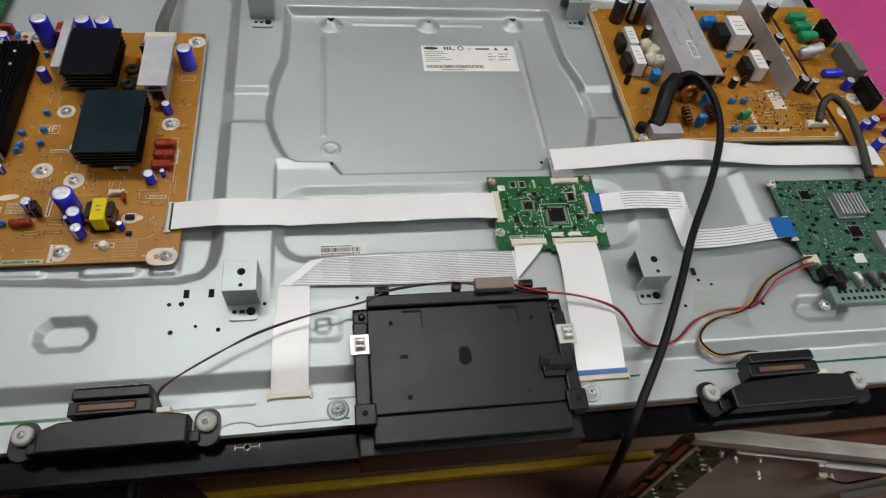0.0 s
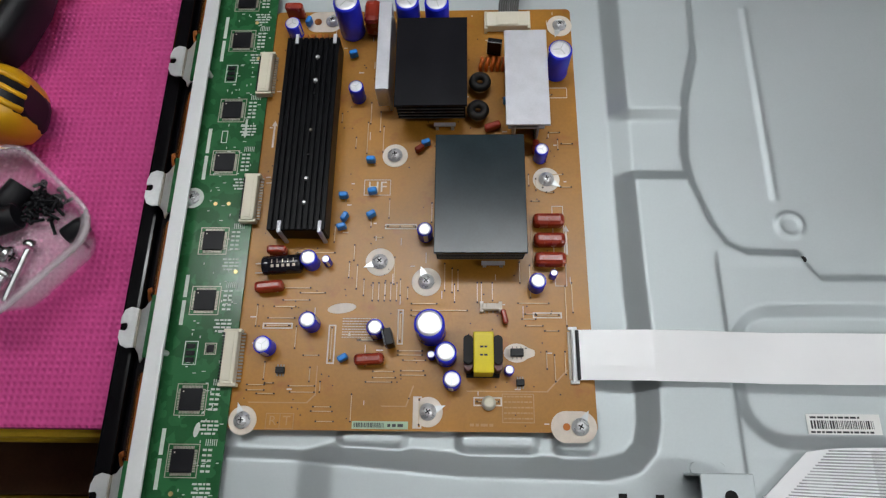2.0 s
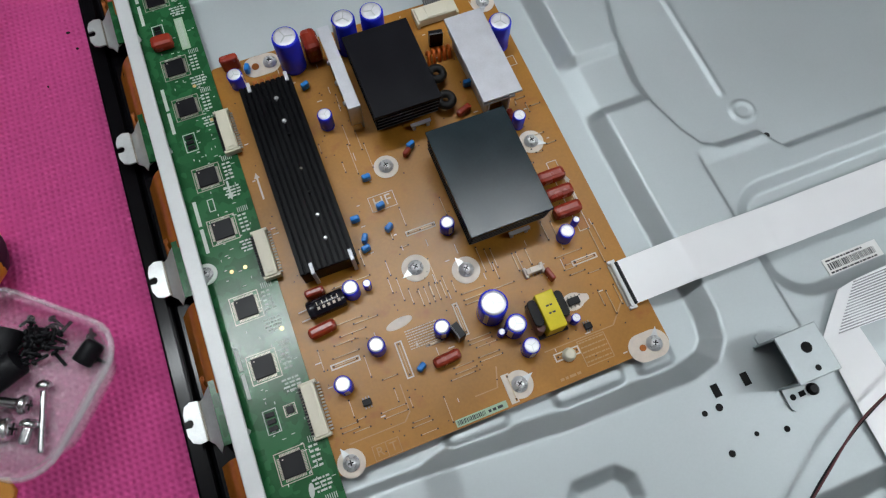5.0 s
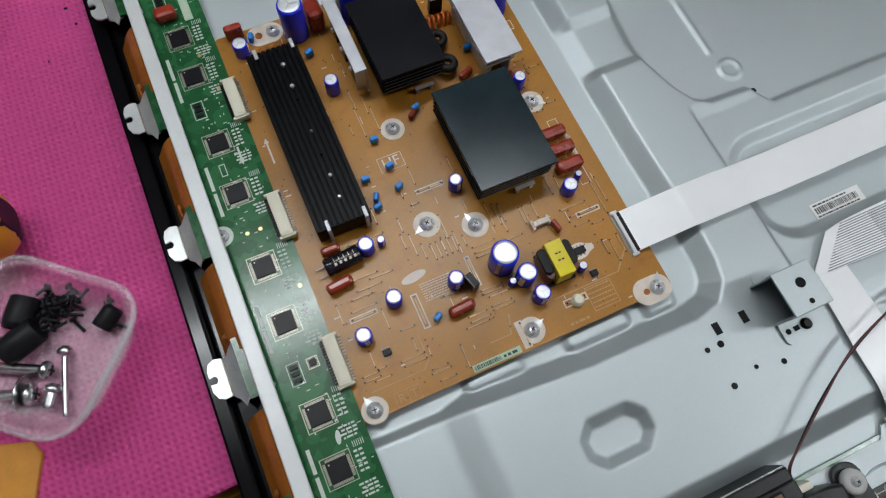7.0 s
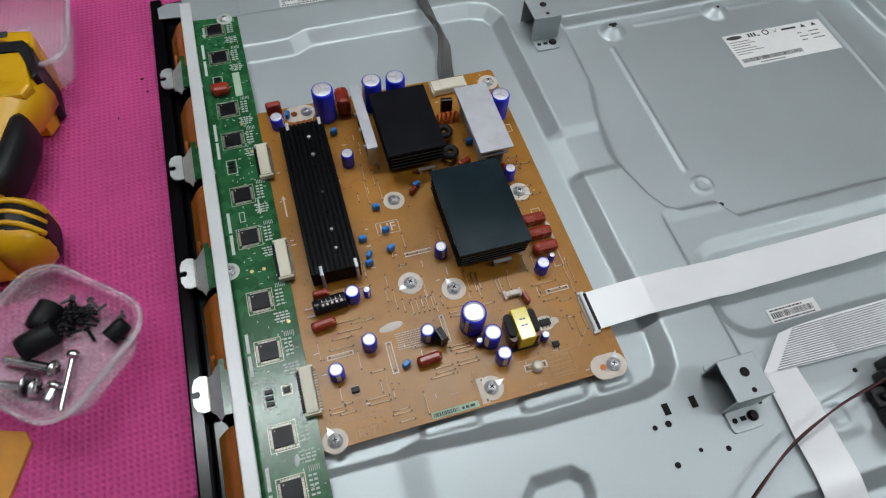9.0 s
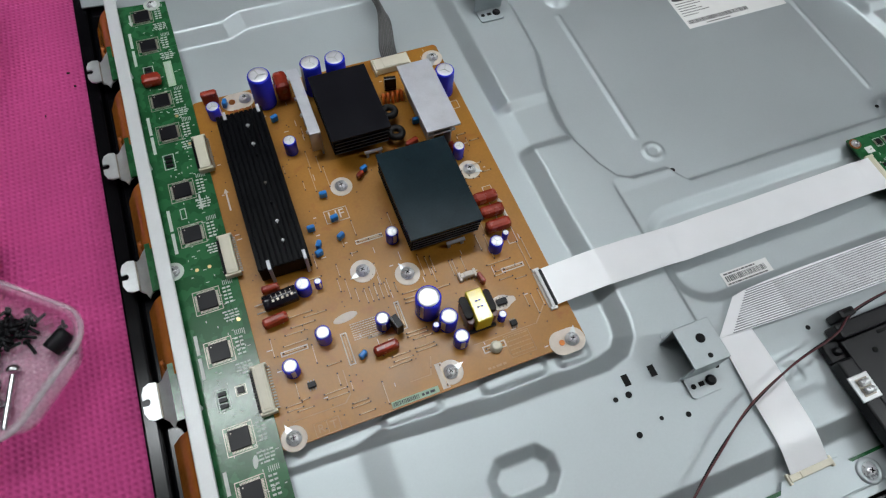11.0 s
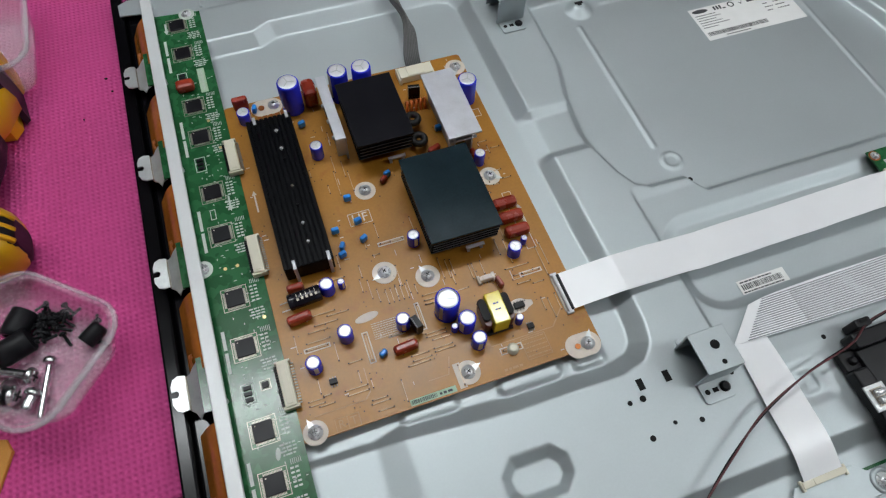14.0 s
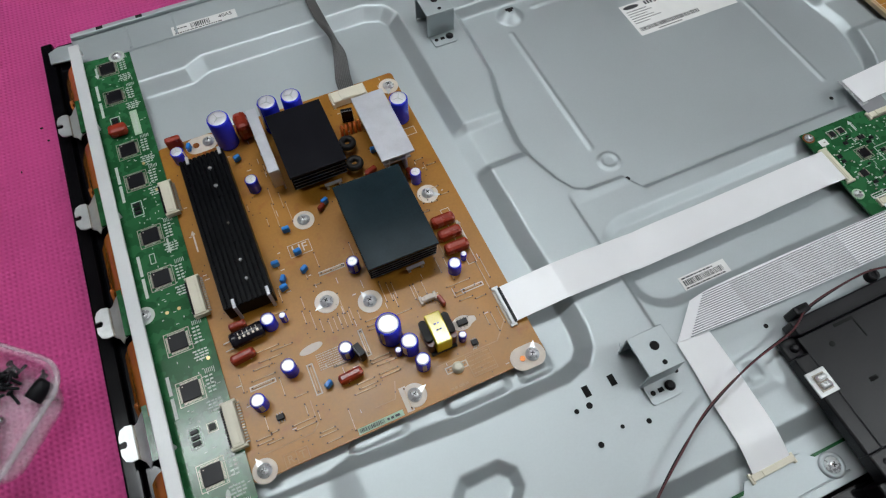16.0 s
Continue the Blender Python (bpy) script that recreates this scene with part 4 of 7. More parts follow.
taken = [(-0.3205, 0.215, 0.016), (-0.2915, 0.205, 0.015), (-0.271, 0.208, 0.008), (-0.3525, 0.263, 0.011), (-0.324, 0.2505, 0.011), (-0.3215, 0.1745, 0.011), (-0.2365, 0.169, 0.013), (-0.4265, 0.1675, 0.010), (-0.411, 0.258, 0.016), (-0.4175, 0.246, 0.010), (-0.391, 0.224, 0.006), (-0.416, 0.21, 0.006), (-0.352, 0.22, 0.007), (-0.3555, 0.203, 0.009), (-0.271, 0.178, 0.010), (-0.363, 0.222, 0.011), (-0.25, 0.275, 0.016), (-0.24, 0.207, 0.006), (-0.394, 0.262, 0.007), (-0.3565, 0.313, 0.010), (-0.405, 0.169, 0.010), (-0.346, 0.3355, 0.01)]
wires, holes = bmesh.new(), bmesh.new()


def jumper(x, y, length, along_x, clear=True):
    dx, dy = (length, 0) if along_x else (0, length)
    for px, py in ((x, y), (x + dx, y + dy), (x + dx * 0.5, y + dy * 0.5)):
        for tx, ty, tr in taken:
            if clear and math.hypot(px - tx, py - ty) < tr:
                return
    w = 0.00017
    if along_x:
        box(wires, x, x + dx, y - w, y + w, ZB + 0.0004, ZB + 0.0010)
    else:
        box(wires, x - w, x + w, y, y + dy, ZB + 0.0004, ZB + 0.0010)
    for px, py in ((x, y), (x + dx, y + dy)):
        disc(holes, px, py, ZB + 0.0009, 0.00056, 0, 7)


for x, y, n in ((-0.4035, 0.2688, 0.0230), (-0.4045, 0.2663, 0.0100), (-0.4095, 0.2463, 0.0160), (-0.3995, 0.2433, 0.0150), (-0.4095, 0.2388, 0.0160), (-0.4145, 0.2348, 0.0130), (-0.4175, 0.2278, 0.0160), (-0.3945, 0.2058, 0.0090), (-0.4015, 0.1883, 0.0150), (-0.4005, 0.1848, 0.0140), (-0.4255, 0.1888, 0.0100), (-0.4255, 0.1858, 0.0100), (-0.4195, 0.1838, 0.0100), (-0.4155, 0.1898, 0.0050), (-0.3865, 0.1768, 0.0100), (-0.3875, 0.1743, 0.0120), (-0.3845, 0.1688, 0.0100), (-0.3325, 0.2368, 0.0150), (-0.3325, 0.2328, 0.0330), (-0.3325, 0.2298, 0.0140)):
    jumper(x, y, n, True, False)
for x, y, n in ((-0.3395, 0.2088, 0.0140), (-0.3395, 0.2063, 0.0140), (-0.3365, 0.2033, 0.0130), (-0.3375, 0.1973, 0.0130), (-0.3375, 0.1948, 0.0140), (-0.3535, 0.1968, 0.0120), (-0.3535, 0.1933, 0.0130), (-0.3575, 0.1908, 0.0150), (-0.2695, 0.2373, 0.0180), (-0.2655, 0.2308, 0.0060), (-0.2675, 0.2278, 0.0080), (-0.2655, 0.2238, 0.0100), (-0.2545, 0.2208, 0.0080), (-0.3565, 0.2788, 0.0050)):
    jumper(x, y, n, True, False)
for x, y, n in ((-0.4245, 0.2228, 0.0130), (-0.4000, 0.2098, 0.0130), (-0.4165, 0.1918, 0.0100), (-0.3900, 0.1908, 0.0080), (-0.3835, 0.1848, 0.0060), (-0.3650, 0.1688, 0.0150), (-0.3685, 0.2638, 0.0100), (-0.3710, 0.2528, 0.0100), (-0.3660, 0.2458, 0.0150), (-0.3435, 0.2488, 0.0170), (-0.3395, 0.2418, 0.0100), (-0.3350, 0.2398, 0.0070), (-0.3615, 0.2418, 0.0100), (-0.3485, 0.2418, 0.0090), (-0.3130, 0.2448, 0.0170), (-0.3085, 0.2438, 0.0150), (-0.3070, 0.2378, 0.0110), (-0.3050, 0.2448, 0.0130), (-0.2935, 0.2378, 0.0120), (-0.2910, 0.2378, 0.0120)):
    jumper(x, y, n, False, False)
for x, y, n in ((-0.2845, 0.2388, 0.0110), (-0.2680, 0.2498, 0.0130), (-0.2620, 0.2408, 0.0200), (-0.2415, 0.2238, 0.0240), (-0.2375, 0.2318, 0.0180), (-0.2540, 0.1988, 0.0100), (-0.2495, 0.1918, 0.0150), (-0.2435, 0.1958, 0.0130), (-0.3630, 0.3588, 0.0160), (-0.3645, 0.3368, 0.0230), (-0.3565, 0.3528, 0.0150), (-0.3540, 0.3378, 0.0190), (-0.3215, 0.2888, 0.0130)):
    jumper(x, y, n, False, False)
for k in range(5):
    jumper(-0.3560 + k * 0.0036, 0.2385, 0.0110, False, False)
for x0, x1, y0, y1 in print_frames:
    if y1 - y0 < 0.006:
        jumper(x0 + 0.002, (y0 + y1) / 2, x1 - x0 - 0.004, True, False)
    elif x1 - x0 < 0.006:
        jumper((x0 + x1) / 2, y0 + 0.002, y1 - y0 - 0.004, False, False)
for k in range(9):
    jumper(rng.uniform(-0.385, -0.335), rng.uniform(0.268, 0.40), rng.uniform(0.005, 0.016), rng.random() < 0.35)
for k in range(14):
    jumper(rng.uniform(-0.262, -0.236), rng.uniform(0.30, 0.39), rng.uniform(0.004, 0.008), rng.random() < 0.5)
for k in range(150):
    disc(holes, rng.uniform(-0.432, -0.236), rng.uniform(0.167, 0.447), ZB + 0.0001, rng.choice((0.0004, 0.0005)), 0, 6)
tagged(link("jumper_wiring", wires, JUMPER, board), kind="stuff")
tagged(link("pin_hole_field", holes, PINHOLE, board), kind="stuff")
bm = bmesh.new()
box(bm, -0.3640, -0.3325, 0.1650, 0.1692, ZB + 0.0001, ZB + 0.0004)
barcode(bm, -0.363, -0.346, 0.1658, 0.1684, ZB + 0.0004, 26, 1, 3)
text_bars(bm, -0.344, -0.334, 0.1662, 0.0016, ZB + 0.0004, 31)
link("tag", bm, [GREENTAG, INK], board, "pale green bar-code tag")

# ---- green scan board down the side ----
ZG = 0.820
scan = thing("scan_board", "long narrow green circuit board with a row of square chips", "circuit board", -0.456, 0.3, ZG)
bm = bmesh.new()
prism(bm, [(-0.4785, 0.020), (-0.4340, 0.020), (-0.4340, 0.455), (-0.4345, 0.572), (-0.4785, 0.576)], ZG - 0.0016, ZG)
link("board_panel", bm, GREEN, scan)
for y in (0.558, 0.522, 0.459, 0.425, 0.369, 0.330, 0.276, 0.238, 0.180, 0.147, 0.088, 0.054):
    chip(scan, -0.4562, y, ZG, 0.0124)
    bm = bmesh.new()
    for k in range(4):
        text_bars(bm, -0.4490 + 0.0012 * (k % 2), -0.4385, y - 0.0125 - 0.0022 * k, 0.0011, ZG + 0.0001, 300 + k, 0)
    tagged(link("chip_print", bm, SILKW, scan), kind="stuff")
for y0 in (0.380, 0.288, 0.188, 0.088):
    plug = connector(scan, -0.4395, -0.4315, y0, y0 + 0.031, ZG, 0.0060, 15, "y", -1)
    bm = bmesh.new()
    for i in range(15):
        box(bm, -0.4312, -0.4290, y0 + 0.0020 + i * 0.00195, y0 + 0.0029 + i * 0.00195, ZG, ZG + 0.0010)
    tagged(link("pin_strip", bm, TIN, plug), kind="stuff")
    bm = bmesh.new()
    for i in range(15):
        c = y0 + 0.031 * (0.05 + 0.9 * (i + 0.5) / 15)
        box(bm, -0.4418, -0.4396, c + 0.0004, c + 0.0014, ZG + 0.0001, ZG + 0.0022)
    tagged(link("contact_strip", bm, IC, plug), kind="stuff")
film_capacitor(scan, -0.4590, 0.479, ZG, 0.0150, 0.0100, 0.009)
film_capacitor(scan, -0.4560, 0.119, ZG, 0.0150, 0.0100, 0.009)
for y in (0.398, 0.2065, 0.492):
    bm = bmesh.new()
    frame_mark(bm, -0.4645, -0.4565, y - 0.007, y + 0.007, ZG)
    array = link("outline", bm, SILKW, scan)
    for k in range(3):
        bm = bmesh.new()
        box(bm, -0.4630, -0.4580, y - 0.0055 + 0.004 * k, y - 0.0028 + 0.004 * k, ZG, ZG + 0.0012, 0.0002)
        link("resistor", bm, IC, array)
chip(scan, -0.4490, 0.2090, ZG, 0.0042, 0.0008, 0.001, 6)
for y, x in ((0.305, -0.4735), (0.5705, -0.4460)):
    bm = bmesh.new()
    disc(bm, x, y, ZG + 0.0001, 0.0070, 0, 28)
    link("ground_pad", bm, SILKW, scan)
    screw(scan, x, y, ZG + 0.0005, 0.003)
bm = bmesh.new()
for y0, y1 in ((0.523, 0.541), (0.502, 0.520), (0.427, 0.445), (0.408, 0.425), (0.337, 0.355), (0.318, 0.335), (0.240, 0.254), (0.223, 0.238), (0.150, 0.164), (0.132, 0.148), (0.06, 0.076), (0.042, 0.058)):
    box(bm, -0.4700, -0.4678, y0, y1, ZG + 0.0001, ZG + 0.0003)
for x, y in ((-0.4660, 0.553), (-0.4455, 0.352)):
    box(bm, x - 0.0007, x + 0.0007, y, y + 0.010, ZG + 0.0001, ZG + 0.0003)
    prism(bm, [(x - 0.002, y + 0.001), (x, y - 0.004), (x + 0.002, y + 0.001)], ZG + 0.0001, ZG + 0.0003)
for y in (0.558, 0.522, 0.459, 0.425, 0.369, 0.330, 0.276, 0.238, 0.180, 0.147, 0.088, 0.054):
    for k in range(5):
        for j in range(2):
            box(bm, -0.4455 + 0.0030 * j, -0.4433 + 0.0030 * j, y - 0.006 + 0.0028 * k, y - 0.0048 + 0.0028 * k, ZG + 0.0001, ZG + 0.0003)
    for k in range(6):
        box(bm, -0.4445 + 0.0012 * k, -0.4441 + 0.0012 * k, y + 0.008, y + 0.0115, ZG + 0.0001, ZG + 0.0003)
prism(bm, [(-0.4505 + 0.0016 * math.cos(t) + 0.0006 * math.sin(t), 0.1635 + 0.004 * math.sin(t)) for t in [k * 0.35 for k in range(18)]], ZG + 0.0001, ZG + 0.0003)
frame_mark(bm, -0.4610, -0.4570, 0.3445, 0.3535, ZG)
for k in range(260):
    x, y = rng.uniform(-0.4640, -0.4370), rng.uniform(0.04, 0.565)
    w, h = rng.choice(((0.0014, 0.0005), (0.0005, 0.0014), (0.0022, 0.0004)))
    box(bm, x, x + w, y, y + h, ZG + 0.00005, ZG + 0.0002)
tagged(link("silk_print", bm, SILKW, scan), kind="stuff")
gold = mat("gold_pad", (0.72, 0.55, 0.25), 0.3, 0.8)
for x, y in ((-0.4475, 0.4400), (-0.4585, 0.3010), (-0.4500, 0.3010), (-0.4400, 0.2560), (-0.4430, 0.4100), (-0.460, 0.13)):
    bm = bmesh.new()
    disc(bm, x, y, ZG + 0.0001, 0.0013, 0, 12)
    link("test_point", bm, gold, scan)
bm = bmesh.new()
box(bm, -0.4480, -0.4420, 0.4720, 0.5000, ZG + 0.0001, ZG + 0.0004)
barcode(bm, -0.4470, -0.4430, 0.474, 0.498, ZG + 0.0004, 5, 1, 4)
link("tag", bm, [GREENTAG, SILKW], scan, "pale green bar-code tag")
bm = bmesh.new()
box(bm, -0.4822, -0.4726, 0.008, 0.590, ZG + 0.0066, ZG + 0.0092, 0.0009)
for y in (0.59, 0.495, 0.40, 0.305, 0.21, 0.115, 0.02):
    lathe(bm, -0.4745, y - 0.004, ZG, [(0.0016, 0), (0.0016, 0.0064)], 10)
link("clamp_bar", bm, WHITEBAR, scan, "long pale metal clamping bar")

# amber films between the board and the screen's edge, and the spring clips between them
for i in range(6):
    yc = 0.5475 - 0.0952 * i
    film = thing("flex_film", "amber polyimide connecting film bent over the edge", "flex cable", -0.49, yc, 0.81, "amber edge films")
    bm = bmesh.new()
    lines = [(-0.4795, ZG + 0.0015), (-0.484, ZG + 0.0010), (-0.490, 0.8155), (-0.495, 0.8075), (-0.500, 0.7995)]
    strip(bm, [(x, yc - 0.0285, z) for x, z in lines], [(x, yc + 0.0285, z) for x, z in lines], 5, 0.0003, 0, 3)
    link("film", bm, FLEX, film)
def tilted(bm, pts, z_at, thick):
    """A thin plate over a plan outline, its height a function of x."""
    for v in prism(bm, pts, 0, thick):
        v.co.z += z_at(v.co.x)


for yc in (0.5135, 0.4130, 0.3150, 0.2230, 0.1280):
    clip = thing("spring_clip", "pale pressed-metal clip hooked over the edge", "clip", -0.495, yc, 0.805, "edge clips")
    bm = bmesh.new()
    tilted(bm, [(x, yc + y) for x, y in ((-0.4984, -0.0125), (-0.4950, -0.0160), (-0.4925, -0.0215), (-0.4905, -0.0185), (-0.4835, -0.0180), (-0.4835, 0.0165), (-0.4890, 0.0180), (-0.4930, 0.0150), (-0.4955, 0.0120), (-0.4984, 0.0112))], lambda x: 0.8105 + (x + 0.4984) * 0.55, 0.0012)
    link("spring", bm, CLIPMETAL, clip)
    bm = bmesh.new()
    prism(bm, [(x, yc + y) for x, y in ((-0.4986, 0.0112), (-0.5030, 0.0122), (-0.5066, 0.0104), (-0.5082, 0.0060), (-0.5082, 0.0020), (-0.5048, 0.0024), (-0.5036, 0.0010), (-0.5036, -0.0010), (-0.5048, -0.0024), (-0.5082, -0.0020), (-0.5082, -0.0065), (-0.5062, -0.0110), (-0.5028, -0.0128), (-0.4986, -0.0125))], 0.8138, 0.8150)
    link("hook", bm, CLIPMETAL, clip, "bright hooked tab with a slot")
    bm = bmesh.new()
    box(bm, -0.4990, -0.4980, yc - 0.0122, yc + 0.0110, 0.8110, 0.8137)
    link("fold", bm, TIN, clip)
    bm = bmesh.new()
    for k in range(3):
        tube(bm, [(-0.4925 - 0.001 * (k % 2), yc + 0.015 + 0.0008 * k, 0.8135), (-0.4935, yc + 0.019 + 0.0014 * k, 0.8150 + 0.001 * k), (-0.4915, yc + 0.0215 + 0.001 * k, 0.8165)], 0.0006, 5, 0, 3)
    link("bent_edge", bm, COPPER, clip, "bright frayed lip")
    bm = bmesh.new()
    box(bm, -0.4890, -0.4787, yc - 0.0195, yc + 0.0185, ZG - 0.0016, ZG)
    link("board_tongue", bm, GREEN, scan)

# chassis fittings: holes, screws, labels
for x, y, r in ((-0.2200, 0.1205, 0.0022), (-0.2295, 0.1205, 0.0017), (-0.2075, 0.1000, 0.0014), (-0.1900, 0.0960, 0.0018), (-0.2260, 0.0957, 0.0020), (-0.0800, 0.118, 0.0017), (-0.0985, 0.2655, 0.0021), (0.113, 0.268, 0.0018), (0.228, 0.118, 0.0016), (0.239, 0.113, 0.0014), (0.207, 0.093, 0.0016), (0.281, 0.091, 0.0020), (0.0185, 0.4785, 0.0016), (-0.155, 0.117, 0.0016), (-0.3660, 0.0740, 0.0019)):
    zz = float(chassis_height(np.array([x]), np.array([y]))[0])
    bm = bmesh.new()
    disc(bm, x, y, zz - 0.0001, r, 0, 14, 0.0004)
    link("punched_hole", bm, DARK, tv)
for x, y in ((-0.2170, 0.1295), (-0.1975, 0.1292), (0.226, 0.127)):
    bm = bmesh.new()
    box(bm, x - 0.0022, x + 0.0022, y - 0.0038, y + 0.0038, RAISED, RAISED + 0.0004)
    link("punched_hole", bm, DARK, tv)
for x, y in ((-0.094, 0.479), (0.120, 0.483)):
    bm = bmesh.new()
    box(bm, x - 0.004, x + 0.004, y, y + 0.003, SUNK + 0.0061, SUNK + 0.0065)
    box(bm, x - 0.002, x + 0.002, y - 0.002, y + 0.001, SUNK + 0.0061, SUNK + 0.0064)
    link("punched_hole", bm, DARK, tv)
for x, y in ((-0.0985, 0.0255), (0.103, 0.0235)):
    zz = 0.8137
    bm = bmesh.new()
    lathe(bm, x, y, zz, [(0.0086, -0.0003), (0.0080, 0.0012), (0.0062, 0.0014), (0.0052, 0.0004)], 28)
    link("washer_seat", bm, STEEL, tv)
    screw(tv, x, y, zz + 0.0005, 0.0034)


def label_plate(x0, x1, y0, y1, z, lines, label):
    ob = thing("rating_label", label, "label", (x0 + x1) / 2, (y0 + y1) / 2, z)
    bm = bmesh.new()
    box(bm, x0, x1, y0, y1, z, z + 0.0002)
    link("paper", bm, PAPER, ob)
    bm = bmesh.new()
    lines(bm, z + 0.0002)
    link("print", bm, INK, ob)
    return ob


def annulus(bm, x, y, z, r0, r1, n=20):
    for k in range(n):
        a, b = 2 * math.pi * k / n, 2 * math.pi * (k + 1) / n
        prism(bm, [(x + r0 * math.cos(a), y + r0 * math.sin(a)), (x + r1 * math.cos(a), y + r1 * math.sin(a)), (x + r1 * math.cos(b), y + r1 * math.sin(b)), (x + r0 * math.cos(b), y + r0 * math.sin(b))], z, z + 0.0001)


def big_print(bm, z):
    x0, y0 = 0.0060, 0.4025
    prism(bm, [(x0 + 0.011 + 0.0085 * math.cos(t) - 0.0004 * math.sin(t), y0 + 0.0370 + 0.0025 * math.sin(t)) for t in [k * 0.35 for k in range(18)]], z, z + 0.0001)
    for k in range(3):
        box(bm, x0 + 0.0260 + 0.0032 * k, x0 + 0.0280 + 0.0032 * k, y0 + 0.0345, y0 + 0.0395, z, z + 0.0001)
    box(bm, x0 + 0.0355, x0 + 0.0385, y0 + 0.0342, y0 + 0.0356, z, z + 0.0001)
    annulus(bm, x0 + 0.0455, y0 + 0.0372, z, 0.0024, 0.0036)
    prism(bm, [(x0 + 0.0540, y0 + 0.0375), (x0 + 0.0560, y0 + 0.0345), (x0 + 0.0595, y0 + 0.0400), (x0 + 0.0560, y0 + 0.0360)], z, z + 0.0001)
    box(bm, x0 + 0.0630, x0 + 0.0790, y0 + 0.0350, y0 + 0.0375, z, z + 0.0001)
    for cx in (0.0870, 0.0990):
        prism(bm, [(x0 + cx - 0.0028, y0 + 0.0345), (x0 + cx + 0.0028, y0 + 0.0345), (x0 + cx, y0 + 0.0392)], z, z + 0.0001)
    for k, n in enumerate((0.022, 0.026, 0.019, 0.024, 0.030, 0.017)):
        text_bars(bm, x0 + 0.003, x0 + 0.003 + n, y0 + 0.0310 - 0.0032 * k, 0.0008, z, 20 + k, 0)
    for k in range(3):
        text_bars(bm, x0 + 0.076, x0 + 0.082 + 0.003 * (k % 2), y0 + 0.0275 - 0.0048 * k, 0.0011, z, 50 + k, 0)
        text_bars(bm, x0 + 0.088, x0 + 0.101 - 0.003 * (k % 2), y0 + 0.0275 - 0.0048 * k, 0.0011, z, 55 + k, 0)
    barcode(bm, x0 + 0.003, x0 + 0.068, y0 + 0.0045, y0 + 0.0092, z, 66, 0, 8)
    text_bars(bm, x0 + 0.020, x0 + 0.046, y0 + 0.0014, 0.0010, z, 80, 0)


label_plate(0.0060, 0.1145, 0.4020, 0.4440, SUNK + 0.0001, big_print, "white printed rating label on the steel panel")
label_plate(-0.1110, -0.0710, 0.1650, 0.1760, 0.8126, lambda bm, z: (barcode(bm, -0.109, -0.075, 0.1680, 0.1725, z, 34, 0, 5), text_bars(bm, -0.109, -0.082, 0.1736, 0.0011, z, 6, 0), text_bars(bm, -0.1095, -0.074, 0.1657, 0.0011, z, 9, 0)), "small white bar-code label on the steel")
zt = RAISED - 0.006 + 0.0002
small = label_plate(-0.3940, -0.3320, 0.5835, 0.5955, zt, lambda bm, z: (barcode(bm, -0.376, -0.358, 0.5870, 0.5935, z, 16, 0, 2), text_bars(bm, -0.392, -0.379, 0.5905, 0.0012, z, 3, 0), text_bars(bm, -0.392, -0.346, 0.5845, 0.0011, z, 4, 0)), "white bar-code label near the chassis edge")
lettering("lettering", "40AS", 0.0062, Matrix.Translation((-0.3425, 0.5910, zt + 0.0004)), INK, small)


# ---- raised mounting brackets ----
def mount_bracket(x, y, back=False):
    ob = thing("mounting_bracket", "folded steel mounting bracket screwed to the chassis", "bracket", x, y, RAISED, "mounting brackets")
    w, d, h = 0.0132, 0.0140, 0.026
    bm = bmesh.new()
    box(bm, x - w, x + w, y - d, y + d, RAISED + h - 0.0015, RAISED + h, 0.0005)
    box(bm, x - w, x + w, y - d, y - d + 0.0014, RAISED + 0.0016, RAISED + h - 0.0015, 0.0003)
    box(bm, x - w, x + w, y + d - 0.0014, y + d, RAISED + 0.0016, RAISED + h - 0.0015, 0.0003)
    box(bm, x + w - 0.0014, x + w, y - d + 0.0015, y + d - 0.0015, RAISED + 0.0016, RAISED + h - 0.0016, 0.0002)
    link("channel", bm, STEEL, ob)
    bm = bmesh.new()
    prism(bm, rounded(x - w * 0.85, x + w * 0.85, y - d - 0.0135, y - d + 0.001, 0.0025), RAISED + 0.0002, RAISED + 0.0016, 0, 0.0003)
    link("foot", bm, STEEL, ob)
    bm = bmesh.new()
    prism(bm, rounded(x - w * 0.7, x + w * 0.7, y + d - 0.001, y + d + 0.0055, 0.0025), RAISED + 0.0002, RAISED + 0.0016, 0, 0.0003)
    link("foot", bm, STEEL, ob)
    for hx, hy, hz, hr in ((0.001, 0.003, h - 0.0002, 0.0032), (0.001, -0.009, h - 0.0002, 0.0017), (-0.007, -d - 0.006, 0.0014, 0.0018)):
        bm = bmesh.new()
        disc(bm, x + hx, y + hy, RAISED + hz, hr, 0, 16, 0.0004)
        link("punched_hole", bm, DARK, ob)
    bm = bmesh.new()
    box(bm, x - 0.003, x + 0.001, y - d - 0.0075, y - d - 0.0045, RAISED + 0.0014, RAISED + 0.0018)
    link("punched_hole", bm, DARK, ob)
    bm = bmesh.new()
    lathe(bm, x + 0.006, y - d - 0.006, RAISED + 0.0016, [(0.0036, 0), (0.0036, 0.001), (0.0022, 0.0022)], 16)
    link("screw", bm, PLASTIC, ob, "black screw")


for bx, by in ((-0.1712, 0.1300), (0.1760, 0.1240), (-0.1685, 0.4870), (0.1950, 0.4930)):
    mount_bracket(bx, by)


